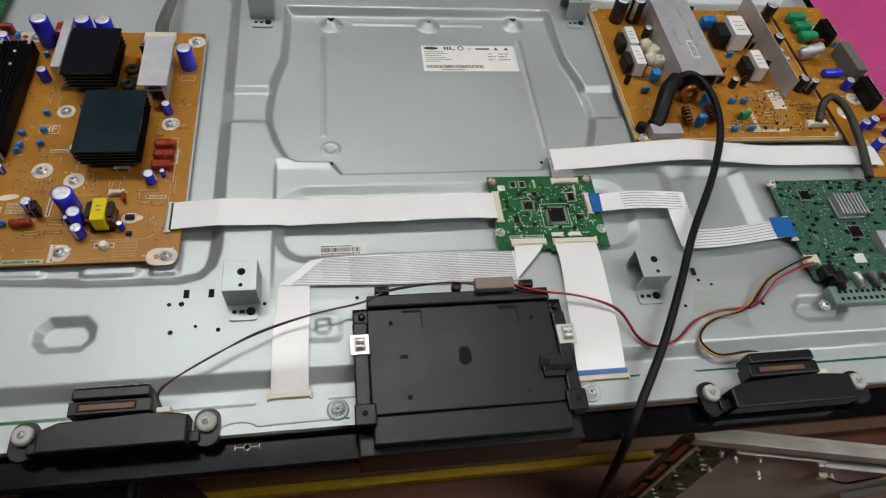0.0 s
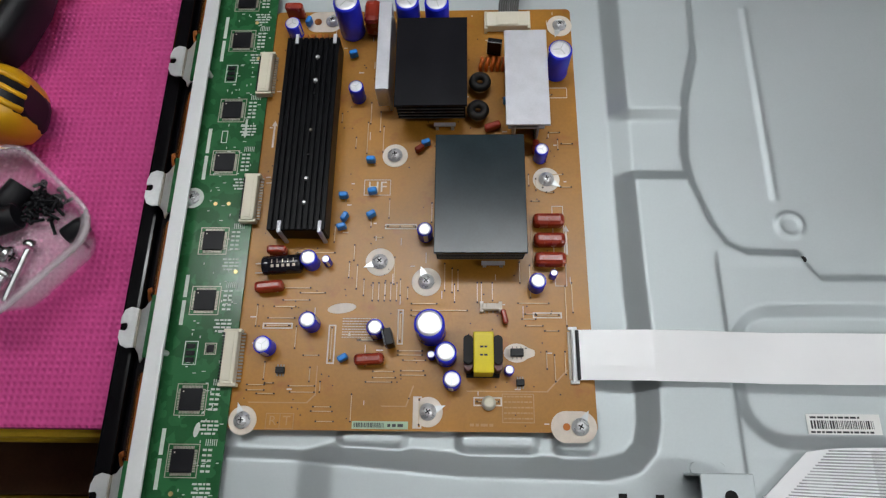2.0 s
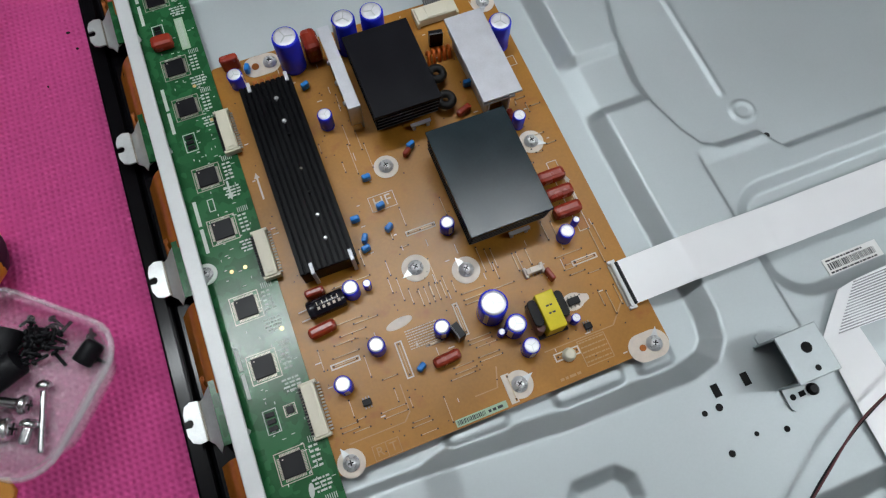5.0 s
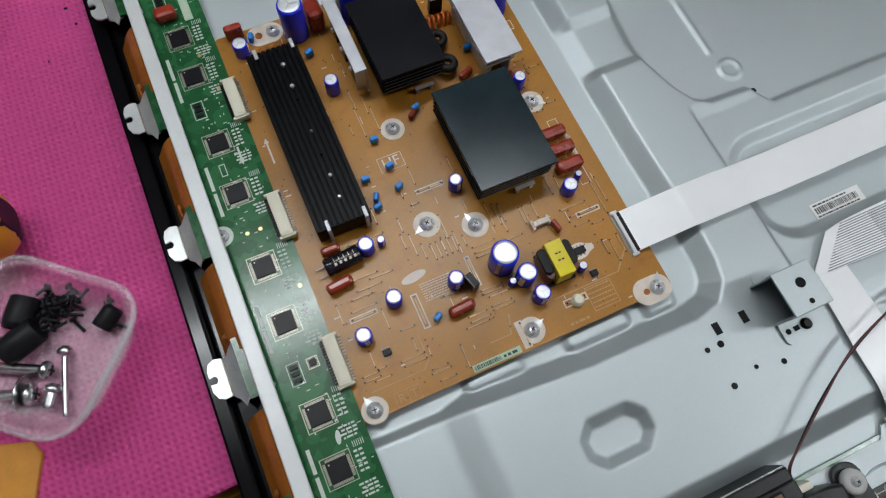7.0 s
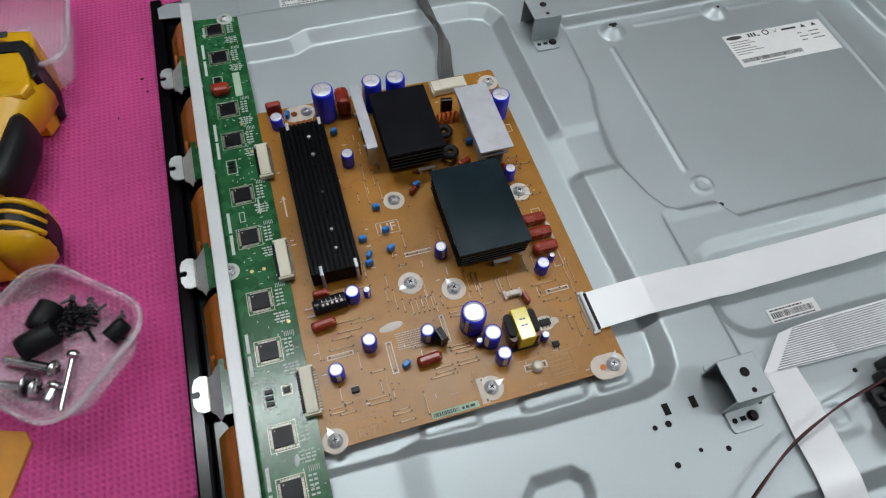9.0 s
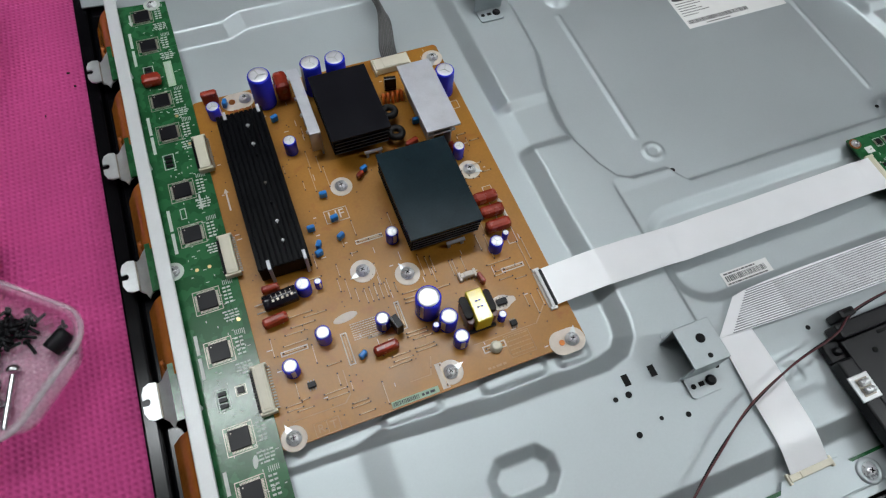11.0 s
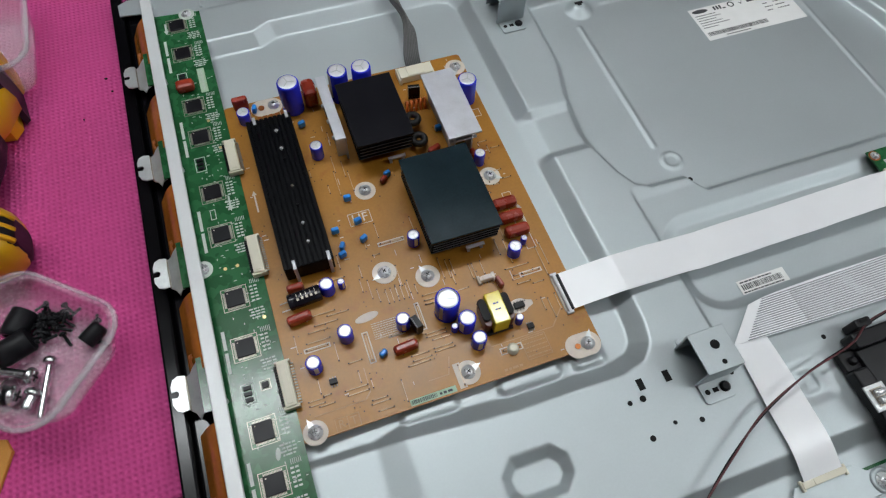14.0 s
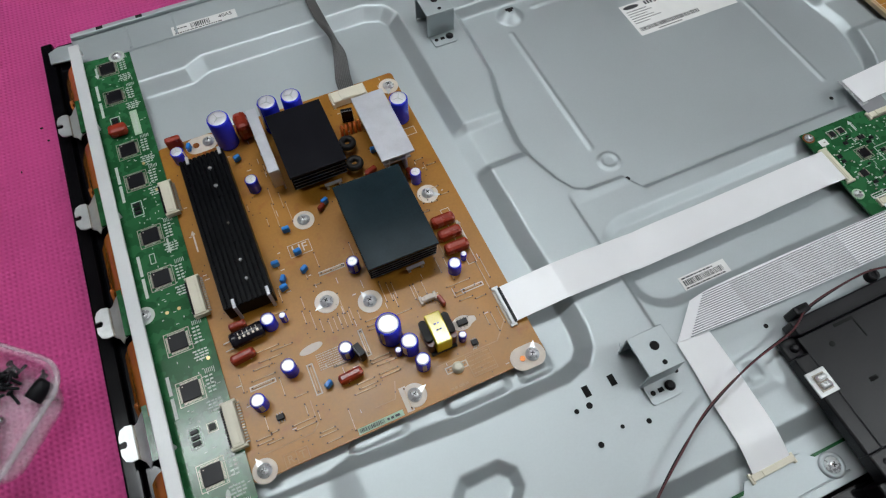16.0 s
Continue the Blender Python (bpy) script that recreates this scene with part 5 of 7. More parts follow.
# ---- flat ribbon cables ----
def ribbon(label, runs, group="ribbon cables", x=0, y=0):
    ob = thing("ribbon_cable", label, "cable", x, y, 0.82, group)
    for name, left, right, material, across in runs:
        bm = bmesh.new()
        strip(bm, left, right, 6, 0.00035, 0, across)
        link(name, bm, material, ob)
    return ob


zs = [(-0.2362, 0.8215), (-0.222, 0.8235), (-0.200, 0.8262), (-0.17, 0.8262), (-0.13, 0.8235), (-0.08, 0.8250), (-0.02, 0.8262), (0.03, 0.8262), (0.0535, 0.8238)]
crease = random.Random(77)
near_edge, far_edge = [], []
for (xa, za), (xb_, zb_) in zip(zs, zs[1:]):
    for k in range(3):
        t = k / 3
        x, z = xa + (xb_ - xa) * t, za + (zb_ - za) * t
        bow = 0.002 * math.sin((x + 0.236) * 9)
        loose = 1 if x > -0.205 else 0
        both = crease.uniform(-0.0003, 0.0004) * loose
        near_edge.append((x + crease.uniform(-0.004, 0.004) * loose, 0.1925 - bow, z + both + crease.uniform(-0.0005, 0.0005) * loose))
        far_edge.append((x + crease.uniform(-0.004, 0.004) * loose, 0.2210 - bow, z + both + crease.uniform(-0.0005, 0.0005) * loose))
for edge, y in ((near_edge, 0.1925), (far_edge, 0.2210)):
    edge.append((zs[-1][0], y - 0.002 * math.sin((zs[-1][0] + 0.236) * 9), zs[-1][1]))
ribbon("wide flat white ribbon cable running between two boards", [("flat_run", near_edge, far_edge, RIBBON, 2)], x=-0.1, y=0.2)

rib = ribbon("shiny striped flat ribbon cable folded at both ends", [
    ("upper_run", [(0.0620, 0.1640, 0.8232), (0.0615, 0.150, 0.8228), (0.0600, 0.1290, 0.8218)], [(0.0905, 0.1640, 0.8232), (0.084, 0.153, 0.8228), (0.0600, 0.1280, 0.8218)], RIBBON, 1),
    ("long_run", [(0.0605, 0.1270, 0.8212), (0.01, 0.1270, 0.8222), (-0.06, 0.1285, 0.8216), (-0.12, 0.1310, 0.8216), (-0.1440, 0.1325, 0.8212)], [(0.0620, 0.1565, 0.8212), (0.012, 0.1570, 0.8226), (-0.06, 0.1580, 0.8218), (-0.10, 0.1575, 0.8214), (-0.1180, 0.1555, 0.8212)], RIBBON, 2),
    ("lower_run", [(-0.1440, 0.1330, 0.8206), (-0.1455, 0.110, 0.8216), (-0.1475, 0.085, 0.8222), (-0.1480, 0.060, 0.8216), (-0.1485, 0.041, 0.8160)], [(-0.1190, 0.1400, 0.8206), (-0.1185, 0.110, 0.8216), (-0.1195, 0.085, 0.8222), (-0.1198, 0.060, 0.8216), (-0.1200, 0.041, 0.8160)], RIBBON, 2)], x=-0.05, y=0.14)
for k in range(17):
    bm = bmesh.new()
    t = (k + 0.5) / 17
    y = lambda u: 0.1270 + 0.0298 * t + 0.0045 * max(0, u) * (1 - t)
    pts = [(0.0595, y(0), 0.8216), (0.01, y(0.05), 0.8227), (-0.06, y(0.35), 0.82195), (-0.11 - 0.028 * (1 - t) + 0.004, y(1), 0.8219)]
    strip(bm, [(a, b - 0.00036, c) for a, b, c in pts], [(a, b + 0.00036, c) for a, b, c in pts], 5, 0.0002, 0, 1)
    link("conductor", bm, STRIPE, rib, "grey conductor strip")
# pale overlay that paints the bright glints between the ribbon's stripes
bm = bmesh.new()
for a, b in ((-0.085, 0.010),):
    strip(bm, [(b, 0.1285, 0.8229), ((a + b) / 2, 0.1298, 0.8226), (a, 0.1310, 0.82225)], [(b, 0.1555, 0.8230), ((a + b) / 2, 0.1560, 0.8228), (a, 0.1562, 0.8223)], 6, 0.0002, 0, 1)
link("glint_patch", bm, GLINT, rib, "pale see-through patch painted as a glint")

ribbon("broad white ribbon cable ending in a blue strip", [("flat_run", [(0.1000, 0.1640, 0.8232), (0.1010, 0.140, 0.8242), (0.0985, 0.105, 0.8236), (0.0960, 0.070, 0.8228), (0.0955, 0.038, 0.8150)], [(0.1395, 0.1640, 0.8232), (0.1395, 0.140, 0.8242), (0.1385, 0.105, 0.8236), (0.1375, 0.070, 0.8228), (0.1370, 0.038, 0.8150)], RIBBON, 2),
    ("stiffener", [(0.0950, 0.0412, 0.8172), (0.0950, 0.0374, 0.8164)], [(0.1380, 0.0412, 0.8172), (0.1380, 0.0374, 0.8164)], BLUETAPE, 1)], x=0.118, y=0.1)

rx = [(0.118, 0.8245), (0.16, 0.8252), (0.21, 0.8290), (0.26, 0.8330), (0.31, 0.8285), (0.36, 0.8250), (0.42, 0.8265), (0.485, 0.8240)]
ribbon("long white ribbon cable waving between the boards", [
    ("short_run", [(0.1140, 0.2330, 0.8232), (0.1145, 0.252, 0.8240), (0.1150, 0.2735, 0.8242)], [(0.1370, 0.2330, 0.8232), (0.1370, 0.242, 0.8240), (0.1375, 0.2480, 0.8242)], STRIPE, 1),
    ("flat_run", [(x, 0.2460 + 0.003 * math.sin((x - 0.12) * 14), z) for x, z in rx], [(x, 0.2725 + 0.0035 * math.sin((x - 0.12) * 14), z) for x, z in rx], RIBBON, 2)], x=0.3, y=0.26)

rib = ribbon("white ribbon cable with blue ends folded twice", [
    ("first_run", [(0.1460, 0.1945, 0.8238), (0.19, 0.1930, 0.8300), (0.2360, 0.1920, 0.8275)], [(0.1480, 0.2145, 0.8238), (0.19, 0.2135, 0.8300), (0.2410, 0.2120, 0.8275)], RIBBON, 2),
    ("middle_run", [(0.2200, 0.2120, 0.8270), (0.2185, 0.18, 0.8275), (0.2200, 0.1500, 0.8262)], [(0.2410, 0.2120, 0.8270), (0.2405, 0.18, 0.8275), (0.2420, 0.1500, 0.8262)], RIBBON, 1),
    ("last_run", [(0.2200, 0.1480, 0.8258), (0.265, 0.1475, 0.8285), (0.3360, 0.1560, 0.8275)], [(0.2420, 0.1685, 0.8258), (0.275, 0.1680, 0.8285), (0.3380, 0.1765, 0.8275)], RIBBON, 2)], x=0.24, y=0.18)
for a in ((0.1445, 0.1600, 0.1935, 0.2155, 0.8246), (0.3180, 0.3390, 0.1545, 0.1770, 0.8285)):
    bm = bmesh.new()
    box(bm, a[0], a[1], a[2], a[3], a[4], a[4] + 0.0005, 0.0001)
    link("stiffener", bm, BLUETAPE, rib, "blue end stiffener")
for k in range(6):
    bm = bmesh.new()
    y = 0.1965 + 0.003 * k
    strip(bm, [(0.163, y, 0.8262), (0.19, y - 0.001, 0.8303), (0.235, y - 0.0025, 0.8279)], [(0.163, y + 0.0006, 0.8262), (0.19, y - 0.0004, 0.8303), (0.235, y - 0.0019, 0.8279)], 5, 0.0001)
    link("conductor", bm, STRIPE, rib)
    bm = bmesh.new()
    y = 0.1500 + 0.003 * k
    strip(bm, [(0.230, y, 0.8266), (0.27, y, 0.82895), (0.316, y + 0.006, 0.8286)], [(0.230, y + 0.0006, 0.8266), (0.27, y + 0.0006, 0.82895), (0.316, y + 0.0066, 0.8286)], 5, 0.0001)
    link("conductor", bm, STRIPE, rib)

# grey cable leaving the top of the orange board
cab = thing("grey_cable", "flat dark grey cable bundle plugged into the board", "cable", -0.265, 0.5, 0.83)
for k in range(9):
    o = k * 0.00118
    twist = 0.0030 * math.sin(k * 0.5)
    bm = bmesh.new()
    tube(bm, [(-0.2770 + o * 1.3, 0.4440, ZB + 0.0045), (-0.2760 + o * 1.3, 0.4540, ZB + 0.0095), (-0.2690 + o, 0.4760, ZB + 0.0155 + twist), (-0.2650 + o * 0.55, 0.4980, ZB + 0.0130 + twist * 1.6), (-0.2680 + o * 0.8, 0.530, ZB + 0.009), (-0.2680 + o * 0.8, 0.570, ZB + 0.007), (-0.2650 + o * 0.8, 0.608, ZB + 0.003), (-0.2640 + o * 0.8, 0.640, ZB - 0.02)], 0.00078, 6)
    link("wire", bm, GREYCABLE, cab)

x, y = -0.166, 0.0062
bm = bmesh.new()
lathe(bm, x, y, 0.8026, [(0.0026, 0), (0.0026, 0.0003), (0.0020, 0.0003), (0.0020, 0)], 18)
for s in (-1, 1):
    box(bm, min(x + s * 0.0028, x + s * 0.0085), max(x + s * 0.0028, x + s * 0.0085), y - 0.0003, y + 0.0003, 0.8026, 0.8029)
    box(bm, x + s * 0.0088 - 0.0003, x + s * 0.0088 + 0.0003, y - 0.0018, y + 0.0018, 0.8026, 0.8029)
link("moulded_mark", bm, DUSTY, tv, "raised centring mark on the black edge")


# ---- logic board ----
ZL = 0.8216
logic = thing("logic_board", "small green logic board with a large square chip", "circuit board", 0.1015, 0.2, ZL)
bm = bmesh.new()
prism(bm, [(0.0480, 0.1570), (0.0960, 0.1570), (0.0960, 0.1540), (0.1020, 0.1540), (0.1020, 0.1570), (0.1530, 0.1570), (0.1545, 0.2400), (0.0495, 0.2410)], ZL - 0.0016, ZL)
link("board_panel", bm, GREEN, logic)
chip(logic, 0.1095, 0.1935, ZL, 0.0150)
chip(logic, 0.0840, 0.2055, ZL, 0.0080, 0.0012, 0.0012, 9)
connector(logic, 0.0520, 0.0570, 0.1880, 0.2210, ZL, 0.0028, 30, "y", 1, pin_len=0.0012)
connector(logic, 0.0610, 0.0920, 0.1610, 0.1660, ZL, 0.0028, 30, "x", 1, pin_len=0.0012)
connector(logic, 0.1000, 0.1405, 0.1610, 0.1660, ZL, 0.0028, 40, "x", 1, pin_len=0.0012)
connector(logic, 0.1130, 0.1385, 0.2305, 0.2355, ZL, 0.0028, 24, "x", -1, pin_len=0.0012)
connector(logic, 0.1405, 0.1455, 0.1940, 0.2165, ZL, 0.0028, 20, "y", -1, pin_len=0.0012)
for x, y in ((0.0535, 0.2355), (0.1490, 0.2360), (0.0520, 0.1765), (0.1495, 0.1765)):
    bm = bmesh.new()
    disc(bm, x, y, ZL + 0.0001, 0.0048, 0, 22)
    link("ground_pad", bm, COPPER if y > 0.2 else GREENTAG, logic)
    screw(logic, x, y, ZL + 0.0005, 0.0024)


def clutter(parent, x0, x1, y0, y1, z, n, seed, free=()):
    """Many tiny soldered parts, too small to pick apart."""
    rng = random.Random(seed)
    bm = bmesh.new()
    for k in range(n):
        x, y = rng.uniform(x0, x1), rng.uniform(y0, y1)
        if any(a < x < b and c < y < d for a, b, c, d in free):
            continue
        w, d, h, slot = rng.choice(((0.0016, 0.0008, 0.0006, 1), (0.0008, 0.0016, 0.0006, 2), (0.0022, 0.0012, 0.0009, 0), (0.0034, 0.0030, 0.0010, 0), (0.0020, 0.0003, 0.0002, 2), (0.0003, 0.0020, 0.0002, 2), (0.0010, 0.0010, 0.0002, 2)))
        box(bm, x, x + w, y, y + d, z, z + h, 0, slot)
    tagged(link("solder_clutter", bm, [IC, TIN, SILKW], parent), kind="stuff")


clutter(logic, 0.060, 0.143, 0.168, 0.229, ZL, 130, 2, ((0.099, 0.120, 0.183, 0.204), (0.078, 0.09, 0.199, 0.212)))
bm = bmesh.new()
box(bm, 0.0580, 0.0650, 0.2240, 0.2300, ZL + 0.0001, ZL + 0.0004)
box(bm, 0.1000, 0.1120, 0.1700, 0.1740, ZL + 0.0001, ZL + 0.0004)
box(bm, 0.1160, 0.1280, 0.1700, 0.1740, ZL + 0.0001, ZL + 0.0004)
frame_mark(bm, 0.0610, 0.0920, 0.1675, 0.1700, ZL)
frame_mark(bm, 0.0600, 0.0920, 0.1680, 0.1720, ZL + 0.0001, 0.0005)
tagged(link("silk_patch", bm, PAPER, logic), kind="stuff")
bm = bmesh.new()
rng = random.Random(31)
for k in range(150):
    x, y = rng.uniform(0.058, 0.146), rng.uniform(0.169, 0.229)
    if 0.098 < x < 0.121 and 0.182 < y < 0.205 or 0.078 < x < 0.09 and 0.199 < y < 0.212:
        continue
    w, d = rng.choice(((0.0045, 0.0004), (0.0004, 0.004), (0.0022, 0.0009), (0.0012, 0.0012)))
    box(bm, x, x + w, y, y + d, ZL + 0.0001, ZL + 0.0003)
for x, y in ((0.0945, 0.226), (0.1335, 0.217)):
    box(bm, x - 0.0006, x + 0.0006, y, y + 0.008, ZL + 0.0001, ZL + 0.0003)
    prism(bm, [(x - 0.002, y + 0.0075), (x + 0.002, y + 0.0075), (x, y + 0.011)], ZL + 0.0001, ZL + 0.0003)
for x0, x1, y0, y1 in ((0.0700, 0.0770, 0.2270, 0.2350), (0.0790, 0.0860, 0.2270, 0.2350), (0.0950, 0.1220, 0.1800, 0.2070), (0.1230, 0.1330, 0.2090, 0.2200)):
    frame_mark(bm, x0, x1, y0, y1, ZL, 0.0005)
tagged(link("silk_print", bm, SILKW, logic), kind="stuff")
for x, y, w, d in ((0.0735, 0.231, 0.004, 0.005), (0.0825, 0.231, 0.004, 0.005), (0.0925, 0.2190, 0.005, 0.004), (0.128, 0.2145, 0.006, 0.007), (0.0700, 0.1900, 0.005, 0.006), (0.1300, 0.1900, 0.004, 0.005)):
    bm = bmesh.new()
    box(bm, x - w / 2, x + w / 2, y - d / 2, y + d / 2, ZL, ZL + 0.0014, 0.0003)
    for s in (-1, 1):
        box(bm, x + s * (w / 2 + 0.0008) - 0.0008, x + s * (w / 2 + 0.0008) + 0.0008, y - d * 0.4, y + d * 0.4, ZL + 0.0001, ZL + 0.0004, 0, 1)
    link("chip", bm, [IC, TIN], logic)

# ---- power supply board ----
ZP = 0.820
psu = thing("power_supply_board", "orange power supply board with transformers and an aluminium heatsink", "circuit board", 0.34, 0.39, ZP)
bm = bmesh.new()
prism(bm, rounded(0.2190, 0.4600, 0.2860, 0.5040, 0.003, 3), ZP - 0.0016, ZP)
link("board_panel", bm, PHENOLIC, psu)
bm = bmesh.new()
box(bm, 0.2160, 0.2188, 0.2875, 0.5030, ZP - 0.003, ZP + 0.001, 0.0004)
box(bm, 0.2200, 0.4590, 0.2832, 0.2858, ZP - 0.003, ZP + 0.0005, 0.0004)
link("support_rail", bm, PCB_EDGE, psu)
bm = bmesh.new()
box(bm, 0.2800, 0.3270, 0.3530, 0.4950, ZP + 0.0275, ZP + 0.030, 0.0005)
sink = link("heatsink", bm, ALU, psu, "large aluminium heatsink plate")
for x0 in (0.2810, 0.3235):
    bm = bmesh.new()
    box(bm, x0, x0 + 0.0018, 0.3560, 0.4930, ZP, ZP + 0.0274, 0.0003)
    link("web", bm, ALU, sink)
bm = bmesh.new()
box(bm, 0.2880, 0.3190, 0.3580, 0.3620, ZP + 0.001, ZP + 0.020, 0.0005)
link("transistor", bm, IC, sink)
for x, y0, y1 in ((0.294, 0.440, 0.468), (0.312, 0.440, 0.468), (0.294, 0.400, 0.428), (0.312, 0.400, 0.428)):
    bm = bmesh.new()
    prism(bm, rounded(x - 0.0032, x + 0.0032, y0, y1, 0.003), ZP + 0.030, ZP + 0.0312, 0, 0.0008)
    link("rib", bm, ALU, sink)
bm = bmesh.new()
box(bm, 0.3000, 0.3085, 0.3790, 0.4080, ZP + 0.0301, ZP + 0.0303)
for k in range(12):
    box(bm, 0.3015, 0.3070, 0.3815 + k * 0.002, 0.3825 + k * 0.002, ZP + 0.0303, ZP + 0.0304, 0, 1)
link("tag", bm, [PAPER, INK], sink, "white bar-code tag")
capacitor(psu, 0.2470, 0.4800, ZP, 0.0175, 0.030, BLACK_CAP)
capacitor(psu, 0.2680, 0.4810, ZP, 0.0175, 0.030, BLACK_CAP)
capacitor(psu, 0.4480, 0.4860, ZP, 0.0150, 0.022, BLACK_CAP)
capacitor(psu, 0.4370, 0.4330, ZP, 0.0125, 0.018, BLACK_CAP)
capacitor(psu, 0.4310, 0.4130, ZP, 0.0085, 0.014, BLACK_CAP)
capacitor(psu, 0.4330, 0.3990, ZP, 0.0085, 0.014, BLACK_CAP)
capacitor(psu, 0.4370, 0.3600, ZP, 0.0105, 0.018, BLACK_CAP)
capacitor(psu, 0.4480, 0.3570, ZP, 0.0105, 0.018, BLACK_CAP)
capacitor(psu, 0.4450, 0.3730, ZP, 0.0070, 0.010, BLACK_CAP)
capacitor(psu, 0.3560, 0.3660, ZP, 0.0090, 0.012, BLACK_CAP)
capacitor(psu, 0.2760, 0.4500, ZP, 0.0100, 0.014, BLACK_CAP)


def boxed_transformer(x0, x1, y0, y1, h, wind=FERRITE):
    bm = bmesh.new()
    box(bm, x0, x1, y0, y1, ZP + 0.002, ZP + h, 0.0008)
    ob = link("transformer", bm, PAPER, psu, "transformer wrapped in white tape")
    bm = bmesh.new()
    cx, cy, w = (x0 + x1) / 2, (y0 + y1) / 2, (x1 - x0)
    box(bm, x0 - w * 0.75, x0 - 0.0001, cy - (y1 - y0) * 0.36, cy + (y1 - y0) * 0.36, ZP + 0.001, ZP + h * 0.8, 0.002)
    link("core", bm, wind, ob)
    bm = bmesh.new()
    box(bm, x1 + 0.0001, x1 + w * 0.45, cy - (y1 - y0) * 0.36, cy + (y1 - y0) * 0.36, ZP + 0.001, ZP + h * 0.8, 0.002)
    link("core", bm, wind, ob)
    bm = bmesh.new()
    for k in range(3):
        text_bars(bm, x0 + w * 0.2, x1 - w * 0.2, y0 + (y1 - y0) * (0.25 + 0.2 * k), 0.0012, ZP + h + 0.0001, 100 + k, 0)
    link("marking", bm, TIN, ob)
    return ob


boxed_transformer(0.2400, 0.2510, 0.4140, 0.4430, 0.021)
boxed_transformer(0.2385, 0.2500, 0.3800, 0.4100, 0.021)
boxed_transformer(0.3720, 0.3920, 0.4240, 0.4590, 0.026)
boxed_transformer(0.3820, 0.3945, 0.3720, 0.4030, 0.022)
for x, y, w, d, h in ((0.2630, 0.3760, 0.0105, 0.012, 0.015), (0.3600, 0.4680, 0.019, 0.012, 0.016), (0.3090, 0.3330, 0.006, 0.016, 0.016), (0.2930, 0.3060, 0.010, 0.007, 0.016)):
    film_capacitor(psu, x, y, ZP, w, d, h, 0, CERAMIC, "box_capacitor")
for x, y in ((0.3450, 0.3390), (0.3590, 0.3390), (0.3320, 0.2970), (0.3510, 0.2970), (0.3710, 0.4150), (0.2470, 0.3570)):
    film_capacitor(psu, x, y, ZP, 0.0085, 0.003, 0.008, 0, CERAMIC, "ceramic_capacitor")
film_capacitor(psu, 0.3500, 0.3160, ZP, 0.013, 0.005, 0.011, 10, GREENWIRE, "varistor")
for i, (x, y) in enumerate(((0.2700, 0.4320), (0.2750, 0.4180), (0.2690, 0.4080), (0.2770, 0.4020))):
    bm = bmesh.new()
    lathe(bm, x, y, ZP, [(0.008, 0), (0.0085, 0.004), (0.006, 0.009 + 0.002 * (i % 2)), (0.002, 0.0115)], 12)
    for v in bm.verts:
        v.co += 0.0016 * noise.noise_vector(v.co * 260)
    link("adhesive_blob", bm, IVORY, psu, "blob of cream adhesive", True)
up = Matrix.Rotation(radians(75), 4, "X")
toroid(psu, 0.2930, 0.3440, ZP + 0.010, 0.0075, 0.0032, up, COPPER, COPPER)
toroid(psu, 0.2790, 0.3120, ZP + 0.010, 0.0075, 0.0036, Matrix.Rotation(radians(60), 4, "Y"), FERRITE, COPPER)
toroid(psu, 0.3090, 0.3150, ZP + 0.010, 0.0075, 0.0036, Matrix.Rotation(radians(40), 4, "Y"), FERRITE, COPPER)
# mains inlet
bm = bmesh.new()
box(bm, 0.2330, 0.2670, 0.2870, 0.3010, ZP, ZP + 0.010, 0.0006)
inlet = link("mains_socket", bm, ALU, psu, "metal-fronted mains socket")
bm = bmesh.new()
lathe(bm, 0.2255, 0.3010, ZP, [(0.0055, 0), (0.0055, 0.008), (0.003, 0.010)], 14)
link("fuse_holder", bm, FERRITE, psu)
# thin aluminium fence
bm = bmesh.new()
box(bm, 0.4150, 0.4164, 0.3460, 0.5000, ZP, ZP + 0.028, 0.0003)
fence = link("heatsink", bm, ALU, psu, "thin upright aluminium heatsink")
bm = bmesh.new()
for a in ((0.396, 0.412, 0.330, 0.360), (0.350, 0.400, 0.296, 0.300), (0.3620, 0.3660, 0.300, 0.330)):
    box(bm, *a, ZP + 0.0001, ZP + 0.0003)
rng = random.Random(11)
for k in range(130):
    x, y = rng.uniform(0.222, 0.455), rng.uniform(0.29, 0.50)
    w, d = rng.choice(((0.009, 0.0004), (0.0004, 0.008), (0.003, 0.0007)))
    box(bm, x, min(x + w, 0.458), y, y + d, ZP + 0.0001, ZP + 0.0003)
frame_mark(bm, 0.2205, 0.4585, 0.2875, 0.5030, ZP, 0.0007)
tagged(link("silk_print", bm, SILK, psu), kind="stuff")
wires, holes = bmesh.new(), bmesh.new()
for k in range(70):
    x, y, n = rng.uniform(0.335, 0.445), rng.uniform(0.292, 0.365), rng.uniform(0.006, 0.016)
    box(wires, x, min(x + n, 0.456), y, y + 0.0006, ZP + 0.0003, ZP + 0.0009)
    for e in (x, min(x + n, 0.456)):
        disc(holes, e, y + 0.0003, ZP + 0.0008, 0.0008, 0, 7)
for k in range(120):
    disc(holes, rng.uniform(0.225, 0.455), rng.uniform(0.29, 0.50), ZP + 0.0001, rng.choice((0.0006, 0.0009)), 0, 6)
tagged(link("jumper_wiring", wires, JUMPER, psu), kind="stuff")
tagged(link("pin_hole_field", holes, DARK, psu), kind="stuff")
